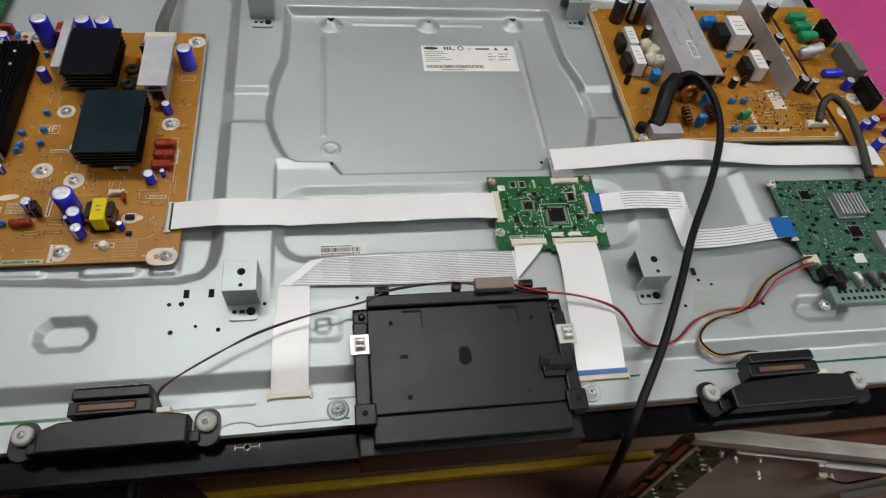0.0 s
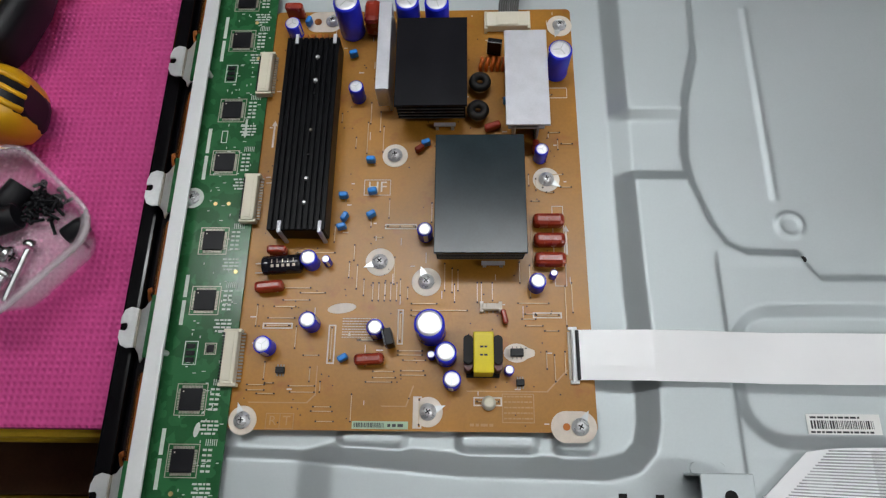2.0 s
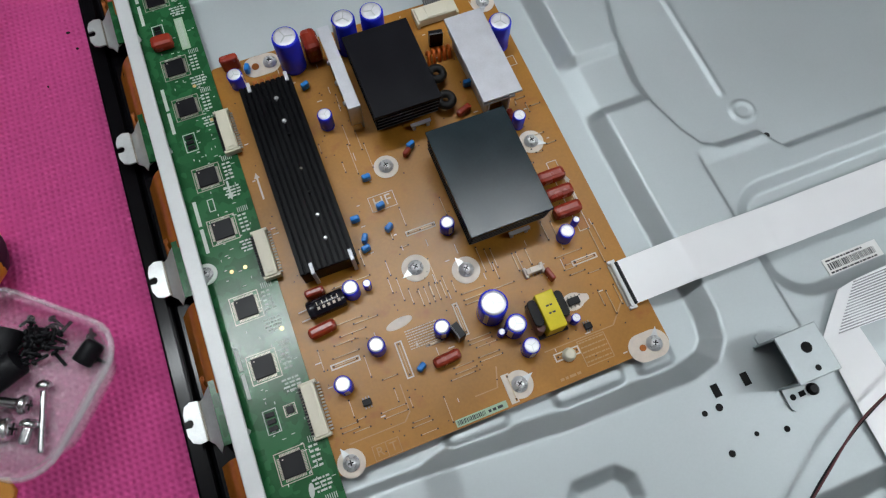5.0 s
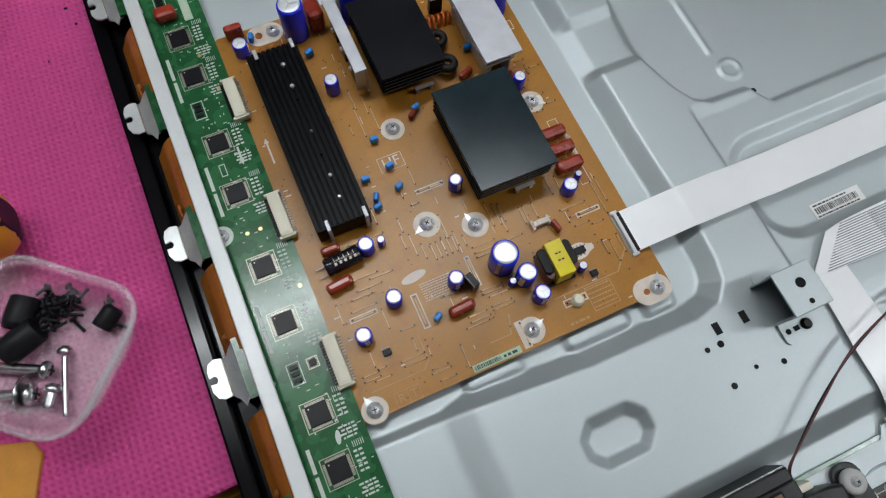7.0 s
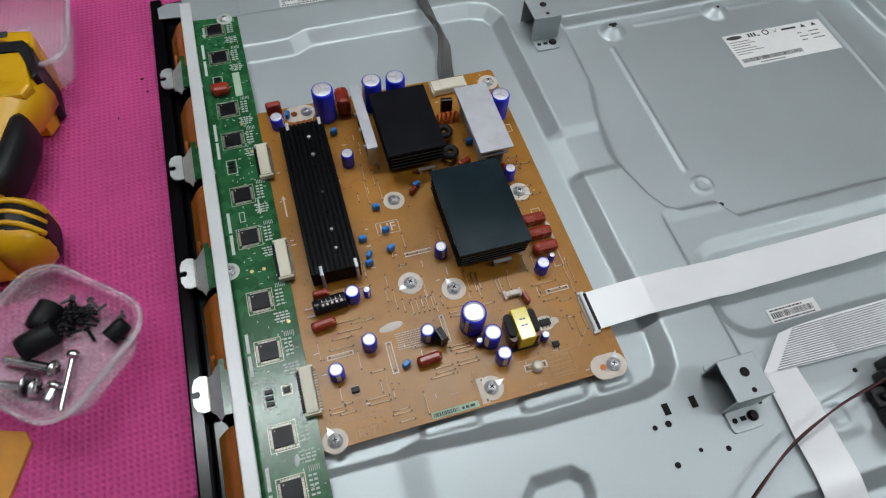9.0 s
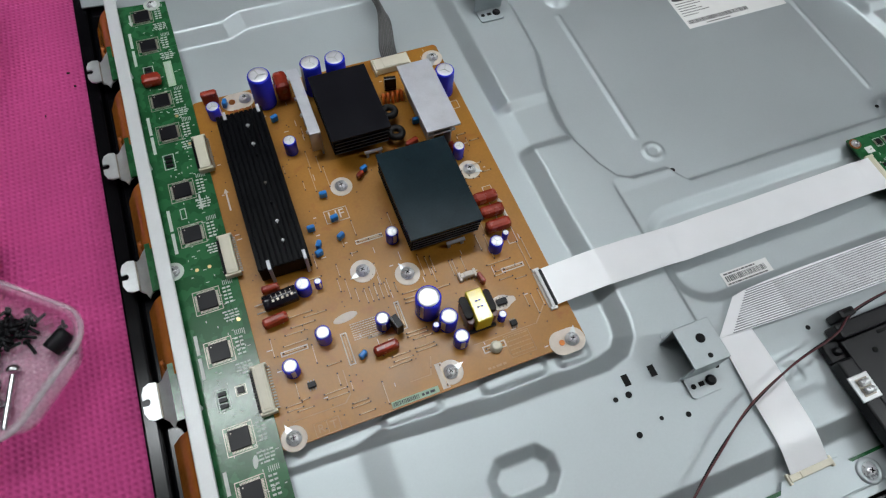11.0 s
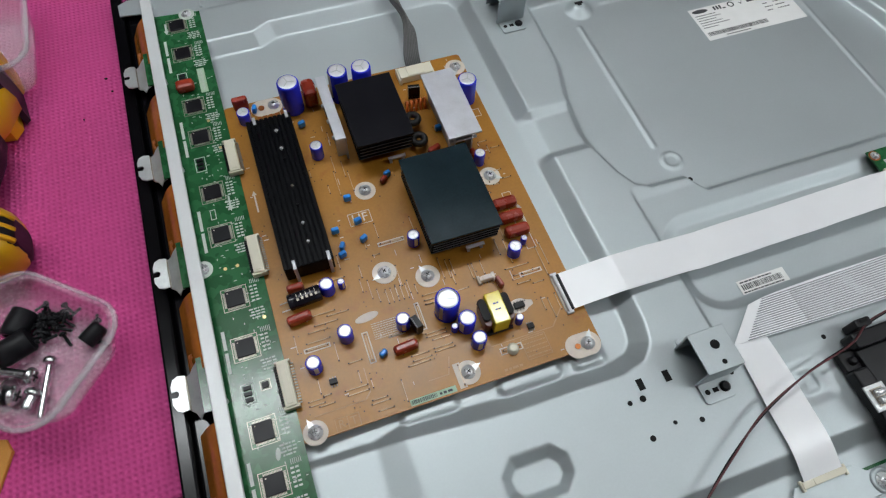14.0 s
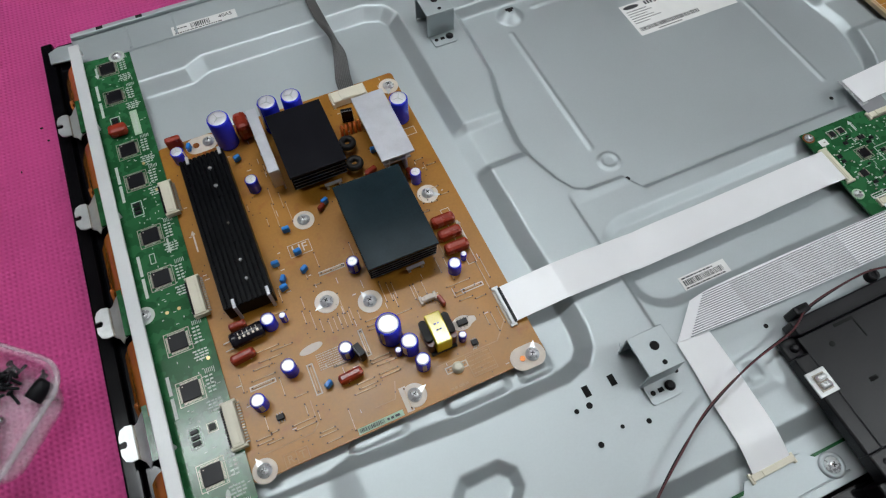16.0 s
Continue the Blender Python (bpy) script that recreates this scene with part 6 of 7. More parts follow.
for k, (x, y) in enumerate(((0.3420, 0.3720), (0.3480, 0.3830), (0.3370, 0.3860), (0.3700, 0.3680), (0.3350, 0.4040), (0.2290, 0.3700), (0.2560, 0.4560), (0.3980, 0.4680), (0.4050, 0.3900), (0.4220, 0.4500), (0.4250, 0.3800), (0.3440, 0.4900), (0.4060, 0.4300))):
    bm = bmesh.new()
    box(bm, -0.0030, 0.0030, -0.0016, 0.0016, 0.001, 0.009 + 0.002 * (k % 3), 0.0005)
    box(bm, -0.0032, 0.0032, -0.0022, -0.0017, 0.004, 0.012 + 0.002 * (k % 3), 0.0002, 1)
    bmesh.ops.transform(bm, matrix=Matrix.Translation((x, y, ZP)) @ Matrix.Rotation(k * 1.1, 4, "Z"), verts=bm.verts)
    link("transistor", bm, [(IC, FILM, FERRITE)[k % 3], TIN], psu)
clutter(psu, 0.335, 0.455, 0.292, 0.36, ZP, 60, 9)
for x, y in ((0.2262, 0.2905), (0.4560, 0.2900), (0.2240, 0.4990)):
    screw(psu, x, y, ZP + 0.0004, 0.003)
connector(psu, 0.4230, 0.4460, 0.3010, 0.3080, ZP, 0.006, 8, "x", -1)

# ---- right-hand orange board ----
xb = thing("drive_board", "orange drive board at the chassis edge with green and blue parts", "circuit board", 0.498, 0.37, ZP)
bm = bmesh.new()
prism(bm, rounded(0.4640, 0.5380, 0.2300, 0.5120, 0.003, 3), ZP - 0.0016, ZP)
link("board_panel", bm, PHENOLIC, xb)
for y in (0.482, 0.464, 0.446):
    film_capacitor(xb, 0.4870, y, ZP, 0.024, 0.012, 0.013, 0, GREENWIRE)
bm = bmesh.new()
lathe(bm, 0.4600, 0.4120, ZP + 0.0075, [(0.006, 0), (0.0075, 0.002), (0.0075, 0.024), (0.006, 0.026)], 18, 0, Matrix.Rotation(radians(65), 4, "Y"))
link("rectifier", bm, ALU, xb)
bm = bmesh.new()
lathe(bm, 0.4790, 0.3830, ZP + 0.005, [(0.0042, 0), (0.0048, 0.001), (0.0048, 0.022), (0.0042, 0.023)], 16, 0, Matrix.Rotation(math.pi / 2, 4, "Y"))
link("axial_capacitor", bm, BLUE, xb)
for x, y in ((0.499, 0.362), (0.485, 0.297), (0.498, 0.301), (0.489, 0.269), (0.515, 0.29)):
    capacitor(xb, x, y, ZP, 0.0105, 0.014)
for x, y in ((0.522, 0.435), (0.523, 0.419), (0.5225, 0.401), (0.513, 0.455)):
    film_capacitor(xb, x, y, ZP, 0.007, 0.003, 0.008, 20, CERAMIC, "ceramic_capacitor")
for a in ((0.5060, 0.5140, 0.4350, 0.4660), (0.5090, 0.5170, 0.3250, 0.3640)):
    bm = bmesh.new()
    box(bm, *a, ZP, ZP + 0.018, 0.0008)
    box(bm, a[1] + 0.0001, a[1] + 0.0016, a[2], a[3], ZP, ZP + 0.020, 0.0003, 1)
    link("power_module", bm, [IC, IVORY], xb)
bm = bmesh.new()
box(bm, 0.5100, 0.5230, 0.3720, 0.4220, ZP + 0.001, ZP + 0.020, 0.0006)
link("heatsink", bm, mat("grey_cement", (0.15, 0.145, 0.13), 0.75, 0, 0.15, 90, 0.3, 700), xb, "grey block heatsink")
film_capacitor(xb, 0.500, 0.440, ZP, 0.022, 0.006, 0.008)
film_capacitor(xb, 0.520, 0.312, ZP, 0.012, 0.007, 0.008)
for x, y in ((0.504, 0.345), (0.4810, 0.3230), (0.516, 0.466), (0.520, 0.25)):
    bm = bmesh.new()
    disc(bm, x, y, ZP + 0.0001, 0.0095, 0, 24)
    link("ground_pad", bm, SILK, xb)
    screw(xb, x, y, ZP + 0.0005, 0.003)
bm = bmesh.new()
for k in range(60):
    x, y = rng.uniform(0.467, 0.527), rng.uniform(0.236, 0.505)
    box(bm, x, x + rng.uniform(0.003, 0.009), y, y + 0.0006, ZP + 0.0001, ZP + 0.0004)
tagged(link("silk_print", bm, SILK, xb), kind="stuff")
connector(xb, 0.4800, 0.4850, 0.2440, 0.2790, ZP, 0.003, 30, "y", 1, pin_len=0.0012)

# ---- main board ----
ZM = 0.824
main = thing("main_board", "dense green main board with a finned heatsink and sockets", "circuit board", 0.43, 0.165, ZM)
bm = bmesh.new()
prism(bm, rounded(0.3390, 0.5150, 0.1080, 0.2250, 0.004, 3), ZM - 0.0016, ZM)
link("board_panel", bm, GREEN_MAIN, main)
bm = bmesh.new()
box(bm, 0.3950, 0.4240, 0.1750, 0.2010, ZM + 0.001, ZM + 0.003, 0.0004)
sink = link("heatsink", bm, ALU, main, "small finned aluminium heatsink")
for k in range(8):
    bm = bmesh.new()
    box(bm, 0.3955 + k * 0.0039, 0.3970 + k * 0.0039, 0.1755, 0.2005, ZM + 0.003, ZM + 0.010, 0.0002)
    link("fin", bm, ALU, sink)
chip(main, 0.3730, 0.2060, ZM, 0.0105, 0.0008, 0.0012, 10)
chip(main, 0.4070, 0.1600, ZM, 0.0120, 0.0010, 0.0012, 12)
bm = bmesh.new()
box(bm, 0.4200, 0.4480, 0.1330, 0.1550, ZM, ZM + 0.009, 0.0008)
link("tuner_can", bm, ALU, main, "bare metal shielded can")
bm = bmesh.new()
box(bm, 0.3900, 0.4020, 0.1250, 0.1350, ZM + 0.0001, ZM + 0.0004, 0, 0, None)
link("tag", bm, PAPER, main)
connector(main, 0.3350, 0.3400, 0.1530, 0.1790, ZM, 0.003, 20, "y", 1, pin_len=0.0012)
connector(main, 0.3360, 0.3480, 0.1240, 0.1330, ZM, 0.006, 4, "x", -1)
for i, x in enumerate((0.3560, 0.3760, 0.3920, 0.4080, 0.4240)):
    bm = bmesh.new()
    lathe(bm, x, 0.1100, ZM + 0.0065, [(0.0046, 0), (0.0046, 0.009), (0.0036, 0.0092), (0.0036, 0.015), (0.0022, 0.0151), (0.0022, 0.010)], 16, 0, Matrix.Rotation(math.pi / 2, 4, "X"))
    link("socket", bm, (FERRITE, STEEL_EDGE, GREYCABLE, TIN, GREYCABLE)[i], main)
bm = bmesh.new()
box(bm, 0.3450, 0.5100, 0.0820, 0.1000, ZM - 0.008, ZM + 0.004, 0.0008)
for k in range(26):
    box(bm, 0.352 + k * 0.0058, 0.355 + k * 0.0058, 0.0850, 0.0880, ZM + 0.004, ZM + 0.0044, 0, 1)
    box(bm, 0.352 + k * 0.0058, 0.355 + k * 0.0058, 0.0920, 0.0950, ZM + 0.004, ZM + 0.0044, 0, 1)
link("socket_panel", bm, [mat("grey_green_panel", (0.20, 0.30, 0.26), 0.45, 0.2, 0.2, 60), DARK], main, "metal panel of video sockets")
for x, y in ((0.3560, 0.1085), (0.3490, 0.1150)):
    bm = bmesh.new()
    box(bm, x - 0.006, x + 0.006, y - 0.008, y + 0.004, ZM + 0.0002, ZM + 0.011, 0.001)
    link("jack_block", bm, PLASTIC, main)
for x, y in ((0.3420, 0.2210), (0.3400, 0.0850)):
    screw(main, x, y, ZM + 0.0004 if y > 0.1 else ZM - 0.004, 0.0036)
clutter(main, 0.342, 0.510, 0.118, 0.222, ZM, 620, 6, ((0.393, 0.426, 0.173, 0.203), (0.399, 0.415, 0.152, 0.168), (0.418, 0.45, 0.131, 0.157)))

# ---- black plastic stand mount ----
mount = thing("stand_mount", "black moulded plastic stand mount clipped to the chassis", "stand mount", 0.003, 0.055, 0.81)
ZK = 0.8315
bm = bmesh.new()
box(bm, -0.0730, 0.0790, 0.0140, 0.1010, 0.8200, ZK - 0.0025, 0.001)
link("floor_plate", bm, CHARCOAL, mount)
for a in ((-0.0730, 0.0800, 0.1011, 0.1120, 0.8200, ZK + 0.002), (-0.0850, -0.0731, 0.0060, 0.0900, 0.8200, ZK - 0.001), (0.0795, 0.0905, 0.0040, 0.0900, 0.8200, ZK - 0.001), (-0.0840, 0.0890, -0.0130, 0.0055, 0.7700, 0.8180), (-0.0730, 0.0790, -0.0080, 0.0139, 0.8181, ZK - 0.0035)):
    bm = bmesh.new()
    box(bm, *a, 0.0015)
    link("rim", bm, CHARCOAL, mount)
for x0, x1, y0, y1 in ((-0.0860, -0.0700, 0.0060, 0.0225), (0.0760, 0.0920, 0.0050, 0.0215), (0.0620, 0.0800, 0.0330, 0.0520)):
    bm = bmesh.new()
    box(bm, x0, x1, y0, y1, 0.8205, ZK + 0.0015, 0.0012)
    link("ear", bm, CHARCOAL, mount)
for x, y, r in ((-0.0785, 0.0150, 0.0022), (0.0850, 0.0135, 0.0022), (-0.0545, 0.0880, 0.0020), (0.0620, 0.0865, 0.0020), (-0.0440, 0.0255, 0.0020), (0.0490, 0.0240, 0.0020)):
    bm = bmesh.new()
    disc(bm, x, y, (ZK + 0.0014 if abs(x) > 0.07 else ZK - 0.0026), r, 0, 14, 0.0004)
    link("screw_hole", bm, DARK, mount)
# openings, plus slim dark strips that paint shade along two recesses' edges
for pts in (rounded(-0.0030, 0.0070, 0.0485, 0.0640, 0.0048), rounded(-0.0490, -0.0430, 0.0570, 0.0600, 0.0005), rounded(-0.0450, -0.0290, 0.0965, 0.0988, 0.0004), rounded(0.0350, 0.0510, 0.0950, 0.0985, 0.0004), rounded(-0.0298, -0.0288, 0.0830, 0.0964, 0.0003), rounded(0.0502, 0.0512, 0.0820, 0.0949, 0.0003), rounded(-0.0840, -0.0740, 0.0870, 0.0900, 0.0004), rounded(0.0640, 0.0860, 0.0375, 0.0420, 0.0006), rounded(0.0600, 0.0680, 0.0410, 0.0470, 0.0006)):
    bm = bmesh.new()
    prism(bm, pts, ZK - 0.0026, ZK - 0.0022)
    if pts[0][1] < 0.0475:
        bmesh.ops.translate(bm, vec=(0, 0, 0.0042), verts=bm.verts)
    link("cut_out_and_recess_shade", bm, DARK, mount)
for x, y in ((-0.0600, 0.1150), (0.0620, 0.1150)):
    bm = bmesh.new()
    box(bm, x - 0.006, x + 0.006, y - 0.002, y + 0.004, 0.8200, ZK + 0.004, 0.0012)
    box(bm, x - 0.003, x + 0.003, y + 0.0005, y + 0.0025, ZK + 0.004, ZK + 0.0044, 0, 1)
    link("hook", bm, [CHARCOAL, DARK], mount)
for x, y in ((-0.0800, 0.0700), (0.0880, 0.0685)):
    bm = bmesh.new()
    box(bm, x - 0.0075, x + 0.0075, y - 0.0085, y + 0.0085, ZK - 0.0008, ZK + 0.0006, 0.0004)
    box(bm, x - 0.0042, x + 0.0046, y - 0.0058, y + 0.0058, ZK + 0.0007, ZK + 0.0010, 0, 2)
    for s in (-1, 1):
        lathe(bm, x - 0.0030, y + s * 0.0026, ZK + 0.0022, [(0.0019, 0), (0.0022, 0.0004), (0.0022, 0.0060), (0.0019, 0.0064)], 12, 1, Matrix.Rotation(math.pi / 2, 4, "Y"))
    link("retaining_clip", bm, [STEEL_EDGE, CHROME, TIN], mount, "bright metal retaining clip")
for x, y in ((-0.0775, 0.0960), (0.0850, 0.0960)):
    bm = bmesh.new()
    box(bm, x - 0.007, x + 0.006, y - 0.006, y + 0.008, 0.8200, ZK - 0.006, 0.001)
    lathe(bm, x, y, ZK - 0.006, [(0.003, 0), (0.003, 0.002), (0.0015, 0.003)], 12)
    link("screw_boss", bm, CHARCOAL, mount)
bm = bmesh.new()
lathe(bm, 0.0020, 0.1160, ZK - 0.002, [(0.0042, 0), (0.0042, 0.0058), (0.0024, 0.006), (0.0024, 0.0045)], 16)
link("post", bm, CHARCOAL, mount)
core = thing("ferrite_core", "taupe foam-wrapped ferrite core on the speaker wire", "ferrite core", 0.033, 0.114, ZK)
bm = bmesh.new()
box(bm, 0.0165, 0.0495, 0.1085, 0.1195, ZK + 0.0021, ZK + 0.0100, 0.0012)
link("sleeve", bm, mat("taupe_foam", (0.26, 0.22, 0.18), 0.8, 0, 0.15, 90, 0.3, 900), core)


# ---- speakers ----
def speaker(x0, x1, y, label):
    ob = thing("speaker", label, "speaker", (x0 + x1) / 2, y, 0.81, "built-in speakers")
    w = x1 - x0
    bm = bmesh.new()
    pts = [(x0, y - 0.016), (x1, y - 0.016), (x1, y + 0.004), (x1 - w * 0.08, y + 0.006), (x1 - w * 0.30, y + 0.007), (x0 + w * 0.12, y + 0.005), (x0, y)]
    prism(bm, pts, 0.8115, 0.8280, 0, 0.0015)
    link("body", bm, CHARCOAL, ob)
    bm = bmesh.new()
    box(bm, x0 + w * 0.18, x1 - w * 0.25, y + 0.0073, y + 0.0180, 0.8115, 0.8310, 0.0012)
    neck = link("driver_box", bm, CHARCOAL, ob)
    bm = bmesh.new()
    box(bm, x0 + w * 0.24, x1 - w * 0.36, y + 0.0100, y + 0.0160, 0.8311, 0.8315)
    box(bm, x0 + w * 0.26, x1 - w * 0.37, y + 0.0108, y + 0.0146, 0.8315, 0.8317, 0, 1)
    link("opening", bm, [DARK, WOOD], neck, "dark opening with a red-brown cone")
    bm = bmesh.new()
    box(bm, x0 + w * 0.20, x1 - w * 0.27, y + 0.0182, y + 0.0262, 0.8115, 0.8335, 0.0012)
    box(bm, x0 + w * 0.21, x1 - w * 0.28, y + 0.0264, y + 0.0272, 0.8130, 0.8338, 0.0003, 1)
    link("magnet_box", bm, [CHARCOAL, CHROME], neck, "black magnet box with a bright metal edge")
    for x in (x0 - 0.0130, x1 + 0.0110):
        bm = bmesh.new()
        prism(bm, rounded(x - 0.009, x + 0.009, y - 0.017, y + 0.0105, 0.007), 0.8112, 0.8170, 0, 0.001)
        box(bm, x - 0.004 + (0.008 if x < x0 else -0.010), x + 0.004 + (0.010 if x < x0 else -0.008), y - 0.014, y - 0.006, 0.8120, 0.8200, 0.001)
        arm = link("mounting_ear", bm, CHARCOAL, ob)
        bm = bmesh.new()
        lathe(bm, x, y, 0.8170, [(0.0070, 0), (0.0074, 0.0015), (0.0070, 0.0042), (0.0056, 0.0052), (0.0030, 0.0048)], 22)
        link("grommet", bm, mat("grey_rubber", (0.46, 0.46, 0.44), 0.6, 0, 0.1, 200, 0.2, 900), arm, "grey rubber grommet")
        screw(arm, x, y, 0.8216, 0.0020)
    bm = bmesh.new()
    box(bm, x1 - w * 0.24, x1 - w * 0.14, y + 0.0080, y + 0.0120, 0.8115, 0.8240, 0.0005)
    link("terminal", bm, IVORY, ob)


speaker(-0.303, -0.204, 0.0225, "long black built-in speaker on rubber mounts")
speaker(0.2150, 0.3250, 0.0130, "long black built-in speaker beside the power cord")

# address board along the lower edge, mostly under its metal cover
lower = thing("edge_board", "narrow green edge board under a steel cover", "circuit board", 0, 0.04, 0.8125)
bm = bmesh.new()
box(bm, -0.430, 0.440, 0.0335, 0.0358, 0.8116, 0.8130)
link("board_panel", bm, GREEN, lower)
bm = bmesh.new()
prism(bm, [(-0.425, 0.0128), (0.430, 0.0128), (0.430, 0.0335), (0.2, 0.0335), (0.195, 0.0365), (0.15, 0.0365), (0.148, 0.0335), (-0.105, 0.0335), (-0.112, 0.0400), (-0.155, 0.0400), (-0.160, 0.0330), (-0.425, 0.0330)], 0.8124, 0.8136, 0, 0.0004)
link("cover", bm, STEEL, lower, "pale steel cover strip")
bm = bmesh.new()
tube(bm, [(-0.20, 0.0175, 0.8136), (-0.186, 0.0176, 0.8136), (-0.182, 0.0196, 0.8136), (-0.175, 0.0216, 0.8136), (-0.167, 0.0216, 0.8136), (-0.160, 0.0196, 0.8136), (-0.156, 0.0178, 0.8136), (-0.128, 0.0184, 0.8136), (-0.090, 0.0186, 0.8136)], 0.0007, 6)
link("pressed_seam", bm, STEEL, lower)
connector(lower, -0.1505, -0.1185, 0.0372, 0.0415, 0.8136, 0.0028, 30, "x", 1, pin_len=0.0008)
connector(lower, 0.0945, 0.1385, 0.0330, 0.0372, 0.8136, 0.0022, 30, "x", -1, pin_len=0.0008)

# ---- cords and wires ----
cord = thing("mains_cable", "thick black mains cord draped across the chassis", "cable", 0.22, 0.15, 0.82)
bm = bmesh.new()
tube(bm, [(0.2480, 0.3080, 0.8300), (0.2550, 0.3250, 0.8400), (0.2700, 0.3480, 0.8450), (0.2880, 0.3560, 0.8480), (0.3010, 0.3440, 0.8470), (0.3050, 0.3130, 0.8450), (0.2960, 0.2720, 0.8420), (0.2680, 0.2180, 0.8390), (0.2300, 0.1600, 0.8360), (0.1990, 0.1050, 0.8340), (0.1690, 0.0550, 0.8320), (0.1400, 0.0120, 0.8260), (0.1240, -0.0180, 0.8050), (0.1350, -0.0300, 0.72), (0.17, -0.035, 0.55)], 0.0037, 12)
link("flex", bm, RUBBER, cord)
bm = bmesh.new()
tube(bm, [(0.2400, 0.3020, 0.8250), (0.2450, 0.3080, 0.8290), (0.2510, 0.3210, 0.8370), (0.2600, 0.3380, 0.8430), (0.2720, 0.3500, 0.8460)], 0.0085, 12)
link("strain_relief", bm, RUBBER, cord, "moulded rubber strain relief")
cab = thing("grey_cable", "grey sleeved cable bundle between two boards", "cable", 0.45, 0.29, 0.83)
bm = bmesh.new()
tube(bm, [(0.4340, 0.3040, 0.8270), (0.4400, 0.3200, 0.8380), (0.4520, 0.3260, 0.8420), (0.4620, 0.3080, 0.8400), (0.4620, 0.2700, 0.8340), (0.4560, 0.2350, 0.8300), (0.4540, 0.2240, 0.8275)], 0.0042, 10)
link("sleeve", bm, mat("charcoal_sleeve", (0.035, 0.033, 0.032), 0.6, 0, 0.2, 60, 0.3, 500), cab)

ww = thing("speaker_wire", "thin twisted dark red and black speaker wires", "wire", -0.1, 0.08, 0.83)
leads_ = [(-0.2245, 0.0330, 0.8200), (-0.2270, 0.0440, 0.8260), (-0.2150, 0.0540, 0.8290), (-0.1890, 0.0695, 0.8300), (-0.1560, 0.0860, 0.8310), (-0.1150, 0.0985, 0.8320), (-0.0760, 0.1060, 0.8330), (-0.0520, 0.1155, 0.8340), (-0.0050, 0.1195, 0.8350), (0.0200, 0.1145, 0.8370)]
for k, m in ((0, RUBBER), (1, mat("dark_red_wire", (0.085, 0.009, 0.013), 0.4))):
    bm = bmesh.new()
    tube(bm, [(x + 0.0004 * math.sin(i * 2.2 + k * 3.1), y + 0.0005 * math.cos(i * 2.2 + k * 3.1), z + 0.0006 * k) for i, (x, y, z) in enumerate(leads_)], 0.0007, 7)
    link("wire", bm, m, ww)
ww = thing("speaker_wire", "red and black speaker wires looping over the steel", "wire", 0.13, 0.08, 0.83)
loop = [(0.0480, 0.1130, 0.8370), (0.0600, 0.1085, 0.8365), (0.0800, 0.1060, 0.8340), (0.1110, 0.1010, 0.8310), (0.1390, 0.0880, 0.8280), (0.1520, 0.0640, 0.8230), (0.1670, 0.0560, 0.8210), (0.1870, 0.0610, 0.8205), (0.2090, 0.0770, 0.8203), (0.2350, 0.0850, 0.8203), (0.2700, 0.0880, 0.8215), (0.3000, 0.1110, 0.8260), (0.3270, 0.1210, 0.8290), (0.3400, 0.1250, 0.8290)]
for k, m in ((0, RUBBER), (1, RED)):
    bm = bmesh.new()
    tube(bm, [(x, y + 0.0010 * k * math.cos(i * 1.3), z + 0.0004 + 0.0011 * k) for i, (x, y, z) in enumerate(loop)], 0.0009, 7)
    link("wire", bm, m, ww)
ww = thing("speaker_wire", "orange and black wires running to the far speaker", "wire", 0.25, 0.08, 0.83)
loop = [(0.3400, 0.1290, 0.8290), (0.3300, 0.1275, 0.8300), (0.2900, 0.1120, 0.8270), (0.2600, 0.0870, 0.8215), (0.2250, 0.0770, 0.8205), (0.2070, 0.0600, 0.8205), (0.2180, 0.0440, 0.8200), (0.2480, 0.0460, 0.8190), (0.2600, 0.0400, 0.8230), (0.2580, 0.0300, 0.8240)]
for k, m in ((0, ORANGE), (1, RUBBER)):
    bm = bmesh.new()
    tube(bm, [(x + 0.0012 * k, y + 0.0013 * k * math.cos(i * 1.1), z + 0.0004 + 0.0009 * k) for i, (x, y, z) in enumerate(loop)], 0.0009, 7)
    link("wire", bm, m, ww)
tp = thing("tape_piece", "crinkled clear tape holding wires to the steel", "tape", 0.235, 0.085, RAISED)
bm = bmesh.new()
strip(bm, [(0.213, 0.088, RAISED + 0.0007), (0.228, 0.080, RAISED + 0.0042), (0.243, 0.074, RAISED + 0.0040), (0.262, 0.066, RAISED + 0.0007)], [(0.221, 0.106, RAISED + 0.0007), (0.234, 0.101, RAISED + 0.0040), (0.248, 0.096, RAISED + 0.0044), (0.262, 0.090, RAISED + 0.0007)], 4, 0.0002, 0, 3)
link("film", bm, TAPE, tp)


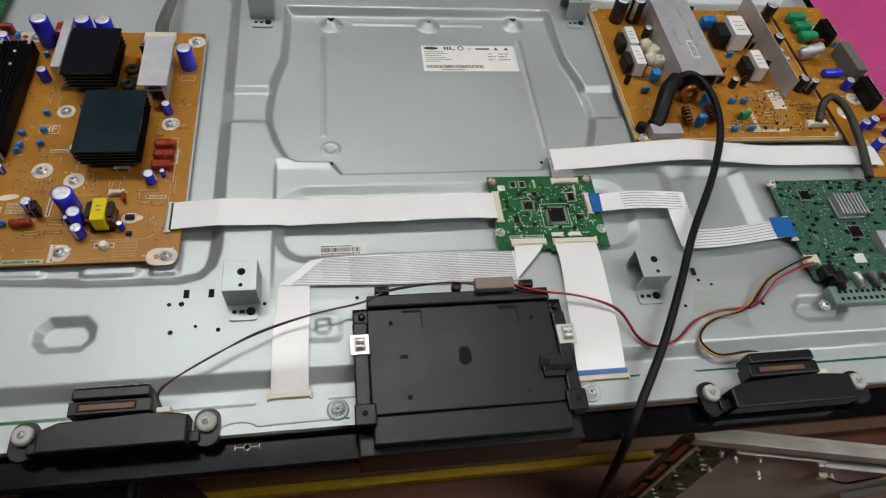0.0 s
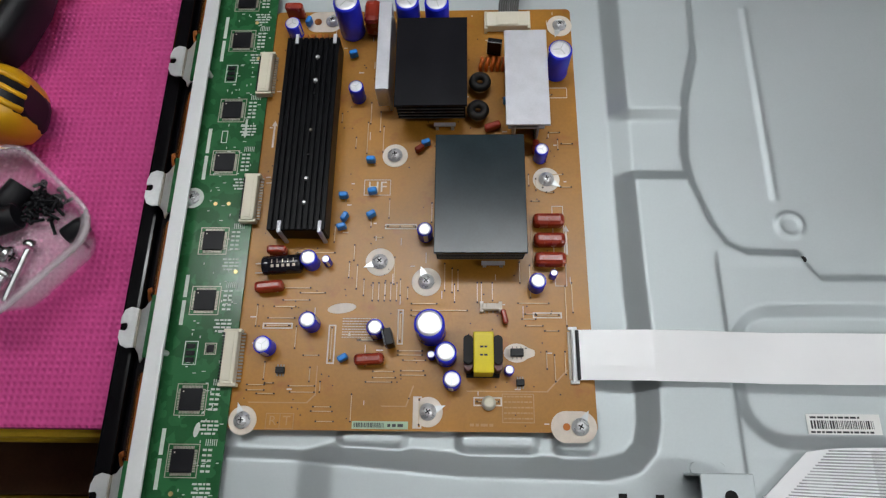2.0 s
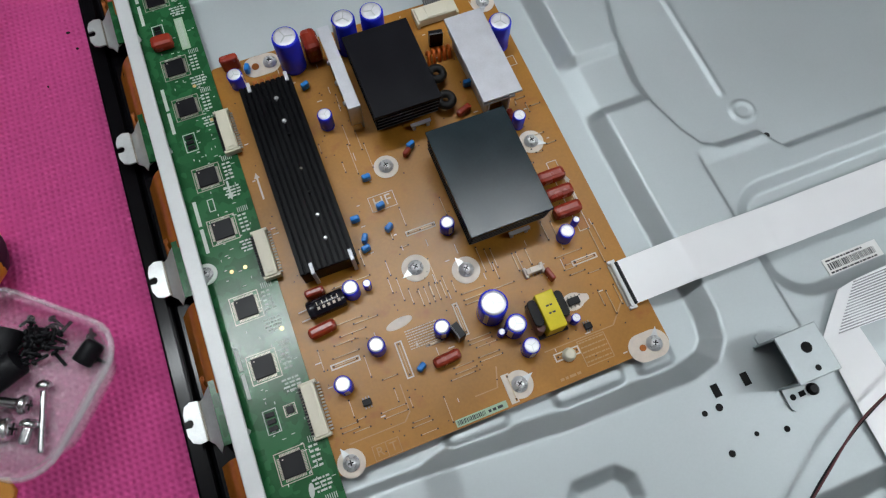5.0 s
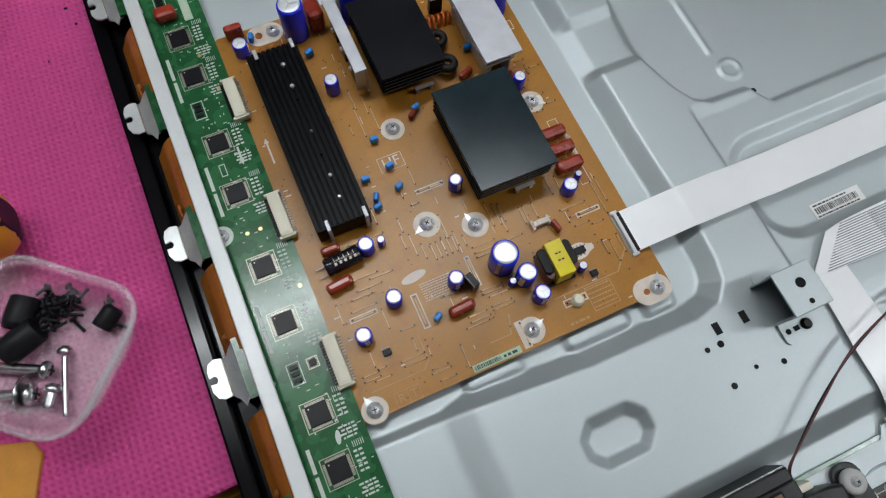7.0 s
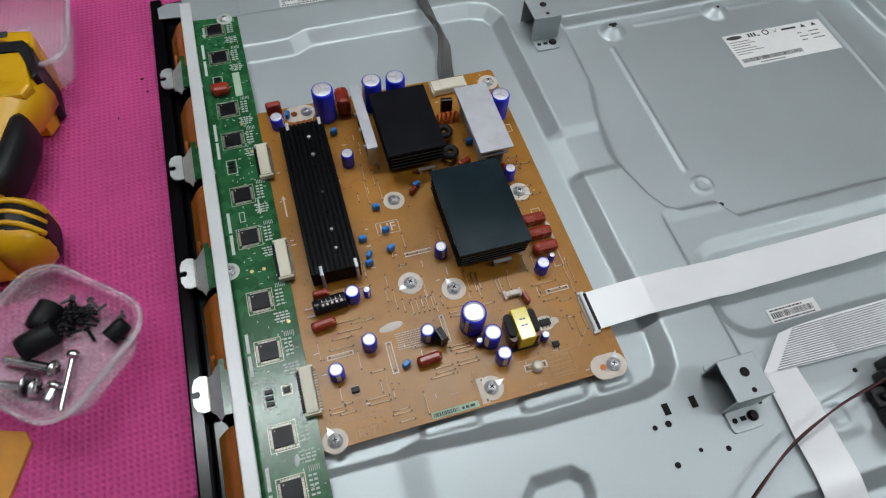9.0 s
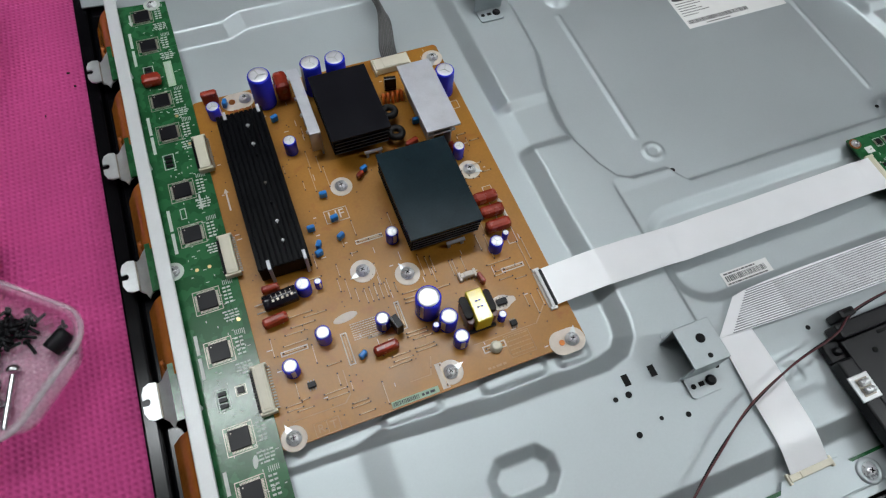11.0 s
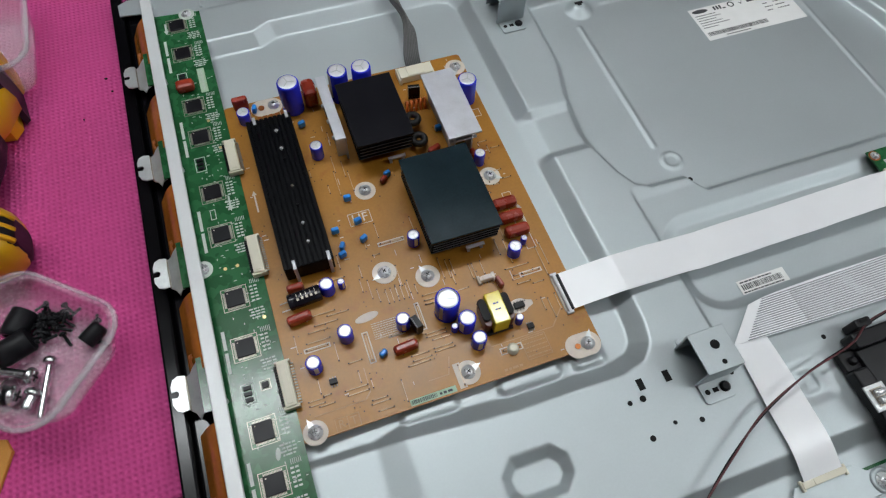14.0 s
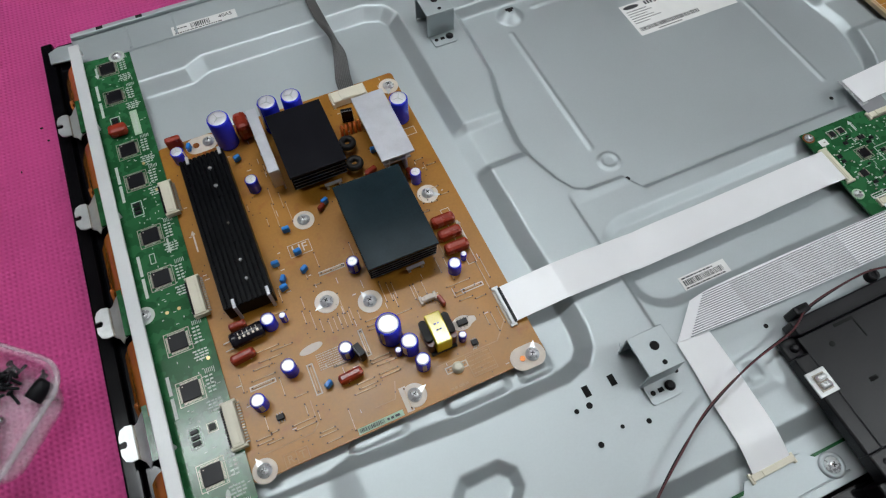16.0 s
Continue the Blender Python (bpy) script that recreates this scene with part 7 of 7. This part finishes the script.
# ---- on the mat ----
def tub(name, corner, ux, uy, lx, ly, h, label, lip=0.003):
    """A clear lidless tub with rounded corners, standing square to the unit vectors ux and uy from a corner."""
    ob = thing(name, label, "box", corner[0], corner[1], MAT_TOP)
    c0, a, b = Vector((*corner, 0)), Vector((*ux, 0)), Vector((*uy, 0))
    bm = bmesh.new()

    def ring(inset, z, r):
        return [bm.verts.new(c0 + a * x + b * y + Vector((0, 0, z))) for x, y in rounded(inset, lx - inset, inset, ly - inset, r, 6)]

    z0, z1 = MAT_TOP + 0.0006, MAT_TOP + h
    rings = [ring(0.0155, z0, 0.014), ring(0.0125, z0 + 0.002, 0.016), ring(lip, z1 - 0.004, 0.021), ring(lip, z1 - 0.003, 0.021), ring(0.0, z1 - 0.0022, 0.023), ring(0.0, z1, 0.023), ring(lip + 0.0014, z1, 0.020), ring(lip + 0.0016, z1 - 0.004, 0.020), ring(0.0140, z0 + 0.003, 0.015)]
    n = len(rings[0])
    for r0, r1 in zip(rings, rings[1:]):
        for i in range(n):
            bm.faces.new((r0[i], r0[(i + 1) % n], r1[(i + 1) % n], r1[i])).smooth = True
    bm.faces.new(rings[0][::-1])
    bm.faces.new(rings[-1])
    link("shell", bm, CLEAR, ob)
    bm = bmesh.new()
    rings = [ring(-0.0004, z1 - 0.0018, 0.0232), ring(-0.0012, z1 + 0.0002, 0.0238), ring(-0.0004, z1 + 0.0018, 0.0232), ring(0.0016, z1 + 0.0018, 0.0215), ring(0.0018, z1 + 0.0002, 0.0213)]
    for r0, r1 in zip(rings, rings[1:] + rings[:1]):
        for i in range(n):
            bm.faces.new((r0[i], r0[(i + 1) % n], r1[(i + 1) % n], r1[i])).smooth = True
    link("rim", bm, CLEAR, ob, "thickened rolled rim")
    return ob


ux, uy = (0.7600, -0.6500), (-0.6740, -0.7390)
ux = tuple(Vector(ux).normalized())
uy = tuple(Vector(uy).normalized())
tub("storage_tub", (-0.5956, 0.3465), ux, uy, 0.0975, 0.0930, 0.038, "clear plastic tub half full of screws and rubber feet")
FLOOR_TUB = MAT_TOP + 0.0042


def bolt(x, y, angle, length=0.034, r=0.0034, head=0.0072, name="bolt", material=None, group="loose bolts", label="zinc-plated machine bolt lying in the tub", washer=True):
    ob = thing(name, label, "bolt", x, y, FLOOR_TUB, group)
    m = Matrix.Translation((x, y, FLOOR_TUB + head * 0.9)) @ Matrix.Rotation(radians(angle), 4, "Z") @ Matrix.Rotation(math.pi / 2, 4, "Y")
    bm = bmesh.new()
    prof = [(r * 0.8, -length)]
    k = max(8, int(length / 0.0011))
    for i in range(k):
        prof.append((r * (1.0 if i % 2 else 0.93), -length + (length * 0.95) * (i + 1) / k))
    made = lathe(bm, 0, 0, 0, prof, 12)
    bmesh.ops.transform(bm, matrix=m, verts=made)
    link("shank", bm, material or BOLT, ob)
    bm = bmesh.new()
    made = lathe(bm, 0, 0, 0, [(head * 0.9, 0), (head, 0.0012), (head * 0.9, 0.003), (head * 0.6, 0.0042), (head * 0.2, 0.0045)], 18)
    made += box(bm, -head * 0.5, head * 0.5, -0.0006, 0.0006, 0.0040, 0.0047, 0, 1) + box(bm, -0.0006, 0.0006, -head * 0.5, head * 0.5, 0.0040, 0.0047, 0, 1)
    bmesh.ops.transform(bm, matrix=m, verts=list(set(made)))
    link("head", bm, [material or BOLT, DARK], ob)
    if washer:
        bm = bmesh.new()
        made = lathe(bm, 0, 0, -0.003, [(head * 1.55, 0), (head * 1.6, 0.0006), (head * 1.55, 0.0012)], 22)
        bmesh.ops.transform(bm, matrix=m, verts=made)
        link("washer", bm, BOLT, ob)


bolt(-0.5870, 0.2790, 78, 0.038, 0.0020, 0.0046, washer=False)
bolt(-0.6110, 0.2625, -21, 0.026)
bolt(-0.6000, 0.2735, -27, 0.034, head=0.0062, washer=False)
bolt(-0.5985, 0.2590, 62, 0.010, head=0.0058, washer=False)


def rubber_foot(x, y, angle, r=0.0085, length=0.019):
    ob = thing("rubber_foot", "black hollow rubber foot lying in the tub", "rubber foot", x, y, FLOOR_TUB, "rubber feet")
    bm = bmesh.new()
    made = lathe(bm, 0, 0, -length / 2, [(r * 0.92, 0), (r, 0.001), (r, length * 0.8), (r * 0.9, length), (r * 0.5, length), (r * 0.48, length * 0.7)], 20)
    m = Matrix.Translation((x, y, FLOOR_TUB + r)) @ Matrix.Rotation(radians(angle), 4, "Z") @ Matrix.Rotation(math.pi / 2, 4, "Y")
    bmesh.ops.transform(bm, matrix=m, verts=made)
    link("body", bm, RUBBER, ob)


rubber_foot(-0.6040, 0.3130, 240, 0.0085, 0.020)
rubber_foot(-0.6075, 0.2950, 200, 0.0090, 0.024)
rubber_foot(-0.5570, 0.2900, 40, 0.0062, 0.015)
rng = random.Random(21)
for k in range(46):
    near = k % 6 == 0
    x = rng.gauss(-0.5570 if near else -0.5870, 0.004 if near else 0.0075)
    y = rng.gauss(0.2930 if near else 0.3110, 0.0055)
    ob = thing("small_screw", "tiny black machine screw in a heap", "screw", x, y, FLOOR_TUB, "small black screws")
    r, L = 0.0011, rng.uniform(0.007, 0.010)
    m = Matrix.Translation((x, y, FLOOR_TUB + 0.002 + 0.0045 * rng.random())) @ Matrix.Rotation(rng.uniform(0, 6.28), 4, "Z") @ Matrix.Rotation(radians(rng.uniform(65, 108)), 4, "Y")
    bm = bmesh.new()
    made = lathe(bm, 0, 0, 0, [(r, -L), (r, 0), (r * 2.3, 0.0001), (r * 2.3, 0.0010), (r * 1.4, 0.0019)], 8)
    bmesh.ops.transform(bm, matrix=m, verts=made)
    link("body", bm, RUBBER, ob)

tub("storage_tub", (-0.6960, 0.6520), (1, 0), (0, -1), 0.1220, 0.1200, 0.043, "clear empty plastic tub on the pink mat")

# cordless drill lying on its side
drill = thing("cordless_drill", "yellow and black cordless drill lying on its side", "drill", -0.66, 0.46, MAT_TOP)
DZ = MAT_TOP + 0.029


def along(bm, pts, rings=16, squash=1.0, slot=0):
    """A body swept along points (x, y, half width, half thickness), lying flat."""
    rows = []
    for i, (x, y, w, t) in enumerate(pts):
        x0, y0 = pts[max(0, i - 1)][:2]
        x1, y1 = pts[min(len(pts) - 1, i + 1)][:2]
        d = Vector((x1 - x0, y1 - y0, 0)).normalized()
        s = Vector((-d.y, d.x, 0))
        row = []
        for k in range(rings):
            a = 2 * math.pi * k / rings
            ca, sa = math.cos(a), math.sin(a)
            e = 0.7
            row.append(bm.verts.new(Vector((x, y, DZ)) + s * (w * math.copysign(abs(ca) ** e, ca)) + Vector((0, 0, t * math.copysign(abs(sa) ** e, sa)))))
        rows.append(row)
    for a, b in zip(rows, rows[1:]):
        for k in range(rings):
            f = bm.faces.new((a[k], a[(k + 1) % rings], b[(k + 1) % rings], b[k]))
            f.smooth, f.material_index = True, slot
    bm.faces.new(rows[0][::-1])
    bm.faces.new(rows[-1])
    bmesh.ops.recalc_face_normals(bm, faces=bm.faces)


bm = bmesh.new()
along(bm, [(-0.735, 0.404, 0.016, 0.018), (-0.725, 0.404, 0.022, 0.023), (-0.70, 0.404, 0.027, 0.027), (-0.66, 0.404, 0.029, 0.028), (-0.6335, 0.403, 0.0285, 0.028)])
body = link("motor_housing", bm, TOOLYELLOW, drill)
bm = bmesh.new()
along(bm, [(-0.6334, 0.402, 0.0262, 0.0270), (-0.624, 0.401, 0.0252, 0.0262), (-0.614, 0.400, 0.0228, 0.0235), (-0.6075, 0.400, 0.0185, 0.018), (-0.605, 0.400, 0.012, 0.010)])
cap = link("end_cap", bm, TOOLYELLOW, drill)
bm = bmesh.new()
along(bm, [(-0.6290, 0.402, 0.0195, 0.0278), (-0.622, 0.401, 0.0200, 0.0270), (-0.614, 0.400, 0.0190, 0.0245), (-0.6072, 0.400, 0.0155, 0.0192), (-0.6042, 0.400, 0.010, 0.012)])
link("cap_inlay", bm, PLASTIC, cap, "black rubber inlay")
for k in range(3):
    bm = bmesh.new()
    y = 0.4135 - 0.0095 * k
    tube(bm, [(-0.6270, y + 0.001, DZ + 0.0262), (-0.6210, y, DZ + 0.0256), (-0.6140, y - 0.002, DZ + 0.0232), (-0.6080, y - 0.004, DZ + 0.0178), (-0.6050, y - 0.004, DZ + 0.0110)], 0.0022, 8)
    link("stripe", bm, TOOLYELLOW, cap, "yellow moulded stripe")
for x, y0, y1 in ((-0.6400, 0.396, 0.412), (-0.6490, 0.394, 0.414)):
    bm = bmesh.new()
    tube(bm, [(x, y0, DZ + 0.0272), (x + 0.001, (y0 + y1) / 2, DZ + 0.0280), (x + 0.003, y1, DZ + 0.0265)], 0.0011, 6)
    link("vent", bm, DARK, drill)
bm = bmesh.new()
box(bm, -0.6900, -0.6600, 0.3960, 0.4180, DZ + 0.0278, DZ + 0.0290, 0.0004)
for k in range(4):
    text_bars(bm, -0.688, -0.663, 0.3985 + 0.0046 * k, 0.0018, DZ + 0.0291, 200 + k)
link("type_plate", bm, [INK, TOOLYELLOW], drill, "black type plate")
bm = bmesh.new()
along(bm, [(-0.662, 0.424, 0.020, 0.020), (-0.660, 0.438, 0.016, 0.0175), (-0.652, 0.470, 0.0145, 0.016), (-0.645, 0.500, 0.0165, 0.0165), (-0.643, 0.520, 0.030, 0.021), (-0.645, 0.535, 0.040, 0.024)])
link("handle", bm, TOOLYELLOW, drill)
bm = bmesh.new()
along(bm, [(-0.6440, 0.4400, 0.0070, 0.0165), (-0.6370, 0.455, 0.0100, 0.0172), (-0.6290, 0.485, 0.0105, 0.0172), (-0.6265, 0.503, 0.0085, 0.0165), (-0.6280, 0.512, 0.005, 0.014)])
link("grip", bm, PLASTIC, drill, "black rubber grip")
bm = bmesh.new()
prism(bm, [(-0.705, 0.533), (-0.619, 0.520), (-0.613, 0.530), (-0.618, 0.562), (-0.622, 0.572), (-0.70, 0.578)], DZ - 0.026, DZ + 0.022, 0, 0.003)
foot = link("battery_foot", bm, TOOLYELLOW, drill)
bm = bmesh.new()
prism(bm, [(-0.700, 0.5781), (-0.622, 0.5721), (-0.6175, 0.5621), (-0.6115, 0.536), (-0.6080, 0.540), (-0.613, 0.572), (-0.620, 0.584), (-0.70, 0.590)], DZ - 0.027, DZ + 0.023, 0, 0.002)
link("battery_seam", bm, PLASTIC, drill, "black battery collar")
bm = bmesh.new()
prism(bm, [(-0.700, 0.5901), (-0.620, 0.5841), (-0.6128, 0.5722), (-0.6115, 0.578), (-0.616, 0.597), (-0.70, 0.612)], DZ - 0.027, DZ + 0.021, 0, 0.003)
pack = link("battery", bm, TOOLYELLOW, drill)
bm = bmesh.new()
box(bm, -0.690, -0.633, 0.5920, 0.5990, DZ + 0.0211, DZ + 0.0216)
link("badge", bm, INK, pack, "black battery badge")
lettering("lettering", "10.8", 0.0065, Matrix.Translation((-0.645, 0.5955, DZ + 0.0218)) @ Matrix.Rotation(math.pi, 4, "Z"), TOOLYELLOW, drill)

drill.location.x += 0.014
drill.location.y -= 0.028

# scrap of orange leather
hide = thing("leather_scrap", "orange-tan leather scrap on the pink mat", "leather", -0.65, 0.22, MAT_TOP)
bm = bmesh.new()
prism(bm, [(-0.70, 0.255), (-0.652, 0.252), (-0.632, 0.245), (-0.628, 0.236), (-0.640, 0.205), (-0.655, 0.185), (-0.70, 0.180)], MAT_TOP + 0.0005, MAT_TOP + 0.0035, 0, 0.001)
link("hide", bm, LEATHER, hide)
hide.location.x += 0.013
hide.location.y -= 0.008
for i, (x, y) in enumerate(((-0.530, 0.543), (-0.526, 0.526), (-0.552, 0.50))):
    ob = thing("crumb", "tiny dark crumb on the pink mat", "crumb", x, y, MAT_TOP, "crumbs on the mat")
    bm = bmesh.new()
    bmesh.ops.create_icosphere(bm, subdivisions=1, radius=0.0014)
    bmesh.ops.transform(bm, matrix=Matrix.Translation((x, y, MAT_TOP + 0.0009)) @ Matrix.Diagonal((1.3 - 0.4 * i, 0.8, 0.6, 1)), verts=bm.verts)
    link("grain", bm, DARK, ob)

# ---- second chassis leaning in front of the bench ----
old = thing("spare_chassis", "dusty spare television chassis leaning against the bench", "television", 0.5, 0.03, 0)
o, u = Vector((0.356, 0.066, 0.50)), Vector((0.216, -0.041, 0)).normalized()
v = Vector((-0.0055, -0.029, -0.281)).normalized()
n_ = u.cross(v).normalized()
if n_.y > 0:
    n_ = -n_
LEAN = Matrix(((u.x, v.x, n_.x, o.x), (u.y, v.y, n_.y, o.y), (u.z, v.z, n_.z, o.z), (0, 0, 0, 1)))


def leaning(name, fill, material, label="", parent=None):
    bm = bmesh.new()
    fill(bm)
    bmesh.ops.transform(bm, matrix=LEAN, verts=bm.verts)
    bmesh.ops.recalc_face_normals(bm, faces=bm.faces)
    return link(name, bm, material, parent or old, label)


leaning("back_plate", lambda bm: box(bm, 0, 0.62, 0, 0.49, -0.006, 0, 0.001), DUSTY)
leaning("rim", lambda bm: box(bm, 0, 0.62, 0, 0.018, 0.0001, 0.014, 0.001), DUSTY)
leaning("rim", lambda bm: box(bm, 0.055, 0.62, 0.019, 0.034, 0.0001, 0.006, 0.002), STEEL_EDGE)
leaning("board_panel", lambda bm: box(bm, 0.016, 0.075, 0.035, 0.42, 0.005, 0.0066), GREEN)
leaning("clamp_bar", lambda bm: box(bm, 0.014, 0.021, 0.03, 0.43, 0.0067, 0.010, 0.001), IVORY)
for k in range(5):
    leaning("flex_film", lambda bm: box(bm, 0.001, 0.0138, 0.035 + k * 0.08, 0.095 + k * 0.08, 0.0055, 0.0065), FLEX)
    leaning("chip", lambda bm: box(bm, 0.036, 0.050, 0.05 + k * 0.05, 0.064 + k * 0.05, 0.0066, 0.009, 0.0004), IC)
for sx, sy in ((0.06, 0.05), (0.09, 0.07), (0.12, 0.06), (0.07, 0.11), (0.15, 0.12), (0.21, 0.05), (0.25, 0.10)):
    leaning("standoff", lambda bm: lathe(bm, sx, sy, 0.0001, [(0.004, 0), (0.004, 0.008), (0.0025, 0.0085), (0.0025, 0.012)], 10), CHROME)
for k in range(4):
    bm = bmesh.new()
    tube(bm, [(0.235 + 0.002 * k, 0.10, 0.004), (0.255 + 0.003 * k, 0.09, 0.016), (0.262 + 0.003 * k, 0.06, 0.022), (0.285 + 0.003 * k, 0.045, 0.02), (0.31, 0.06 + 0.003 * k, 0.012)], 0.0012, 6)
    bmesh.ops.transform(bm, matrix=LEAN, verts=bm.verts)
    link("wire", bm, (RUBBER, LEATHER, GREYCABLE, IVORY)[k], old)
leaning("lip", lambda bm: (box(bm, 0.075, 0.20, 0.0345, 0.0375, 0.0001, 0.012, 0.001), box(bm, 0.20, 0.62, 0.050, 0.053, 0.0001, 0.012, 0.001)), PAPER)
leaning("brace", lambda bm: prism(bm, [(0.30, 0.16), (0.40, 0.04), (0.42, 0.045), (0.325, 0.165)], 0.004, 0.014, 0, 0.002), STEEL_EDGE)
for k in range(16):
    leaning("trace_block", lambda bm: box(bm, 0.024 + 0.009 * (k % 5), 0.028 + 0.011 * (k % 5), 0.045 + k * 0.017, 0.049 + k * 0.017, 0.0067, 0.0079, 0.0002), (SILK, CHROME, TIN)[k % 3])
leaning("plug", lambda bm: box(bm, 0.228, 0.243, 0.095, 0.108, 0.0005, 0.008, 0.001), IVORY)

# tall dark crate before the bench
CRATE_TOP = 0.62
crate = thing("dark_crate", "tall black plastic crate standing before the bench", "crate", -0.35, 0.0, 0)
bm = bmesh.new()
box(bm, -0.405, -0.300, -0.10, 0.086, 0.0005, CRATE_TOP, 0.006)
link("body", bm, PLASTIC, crate)
for k in range(2):
    bm = bmesh.new()
    box(bm, -0.408, -0.297, -0.103, 0.0885, CRATE_TOP - 0.020 - 0.09 * k, CRATE_TOP - 0.008 - 0.09 * k, 0.002)
    link("rib", bm, PLASTIC, crate)
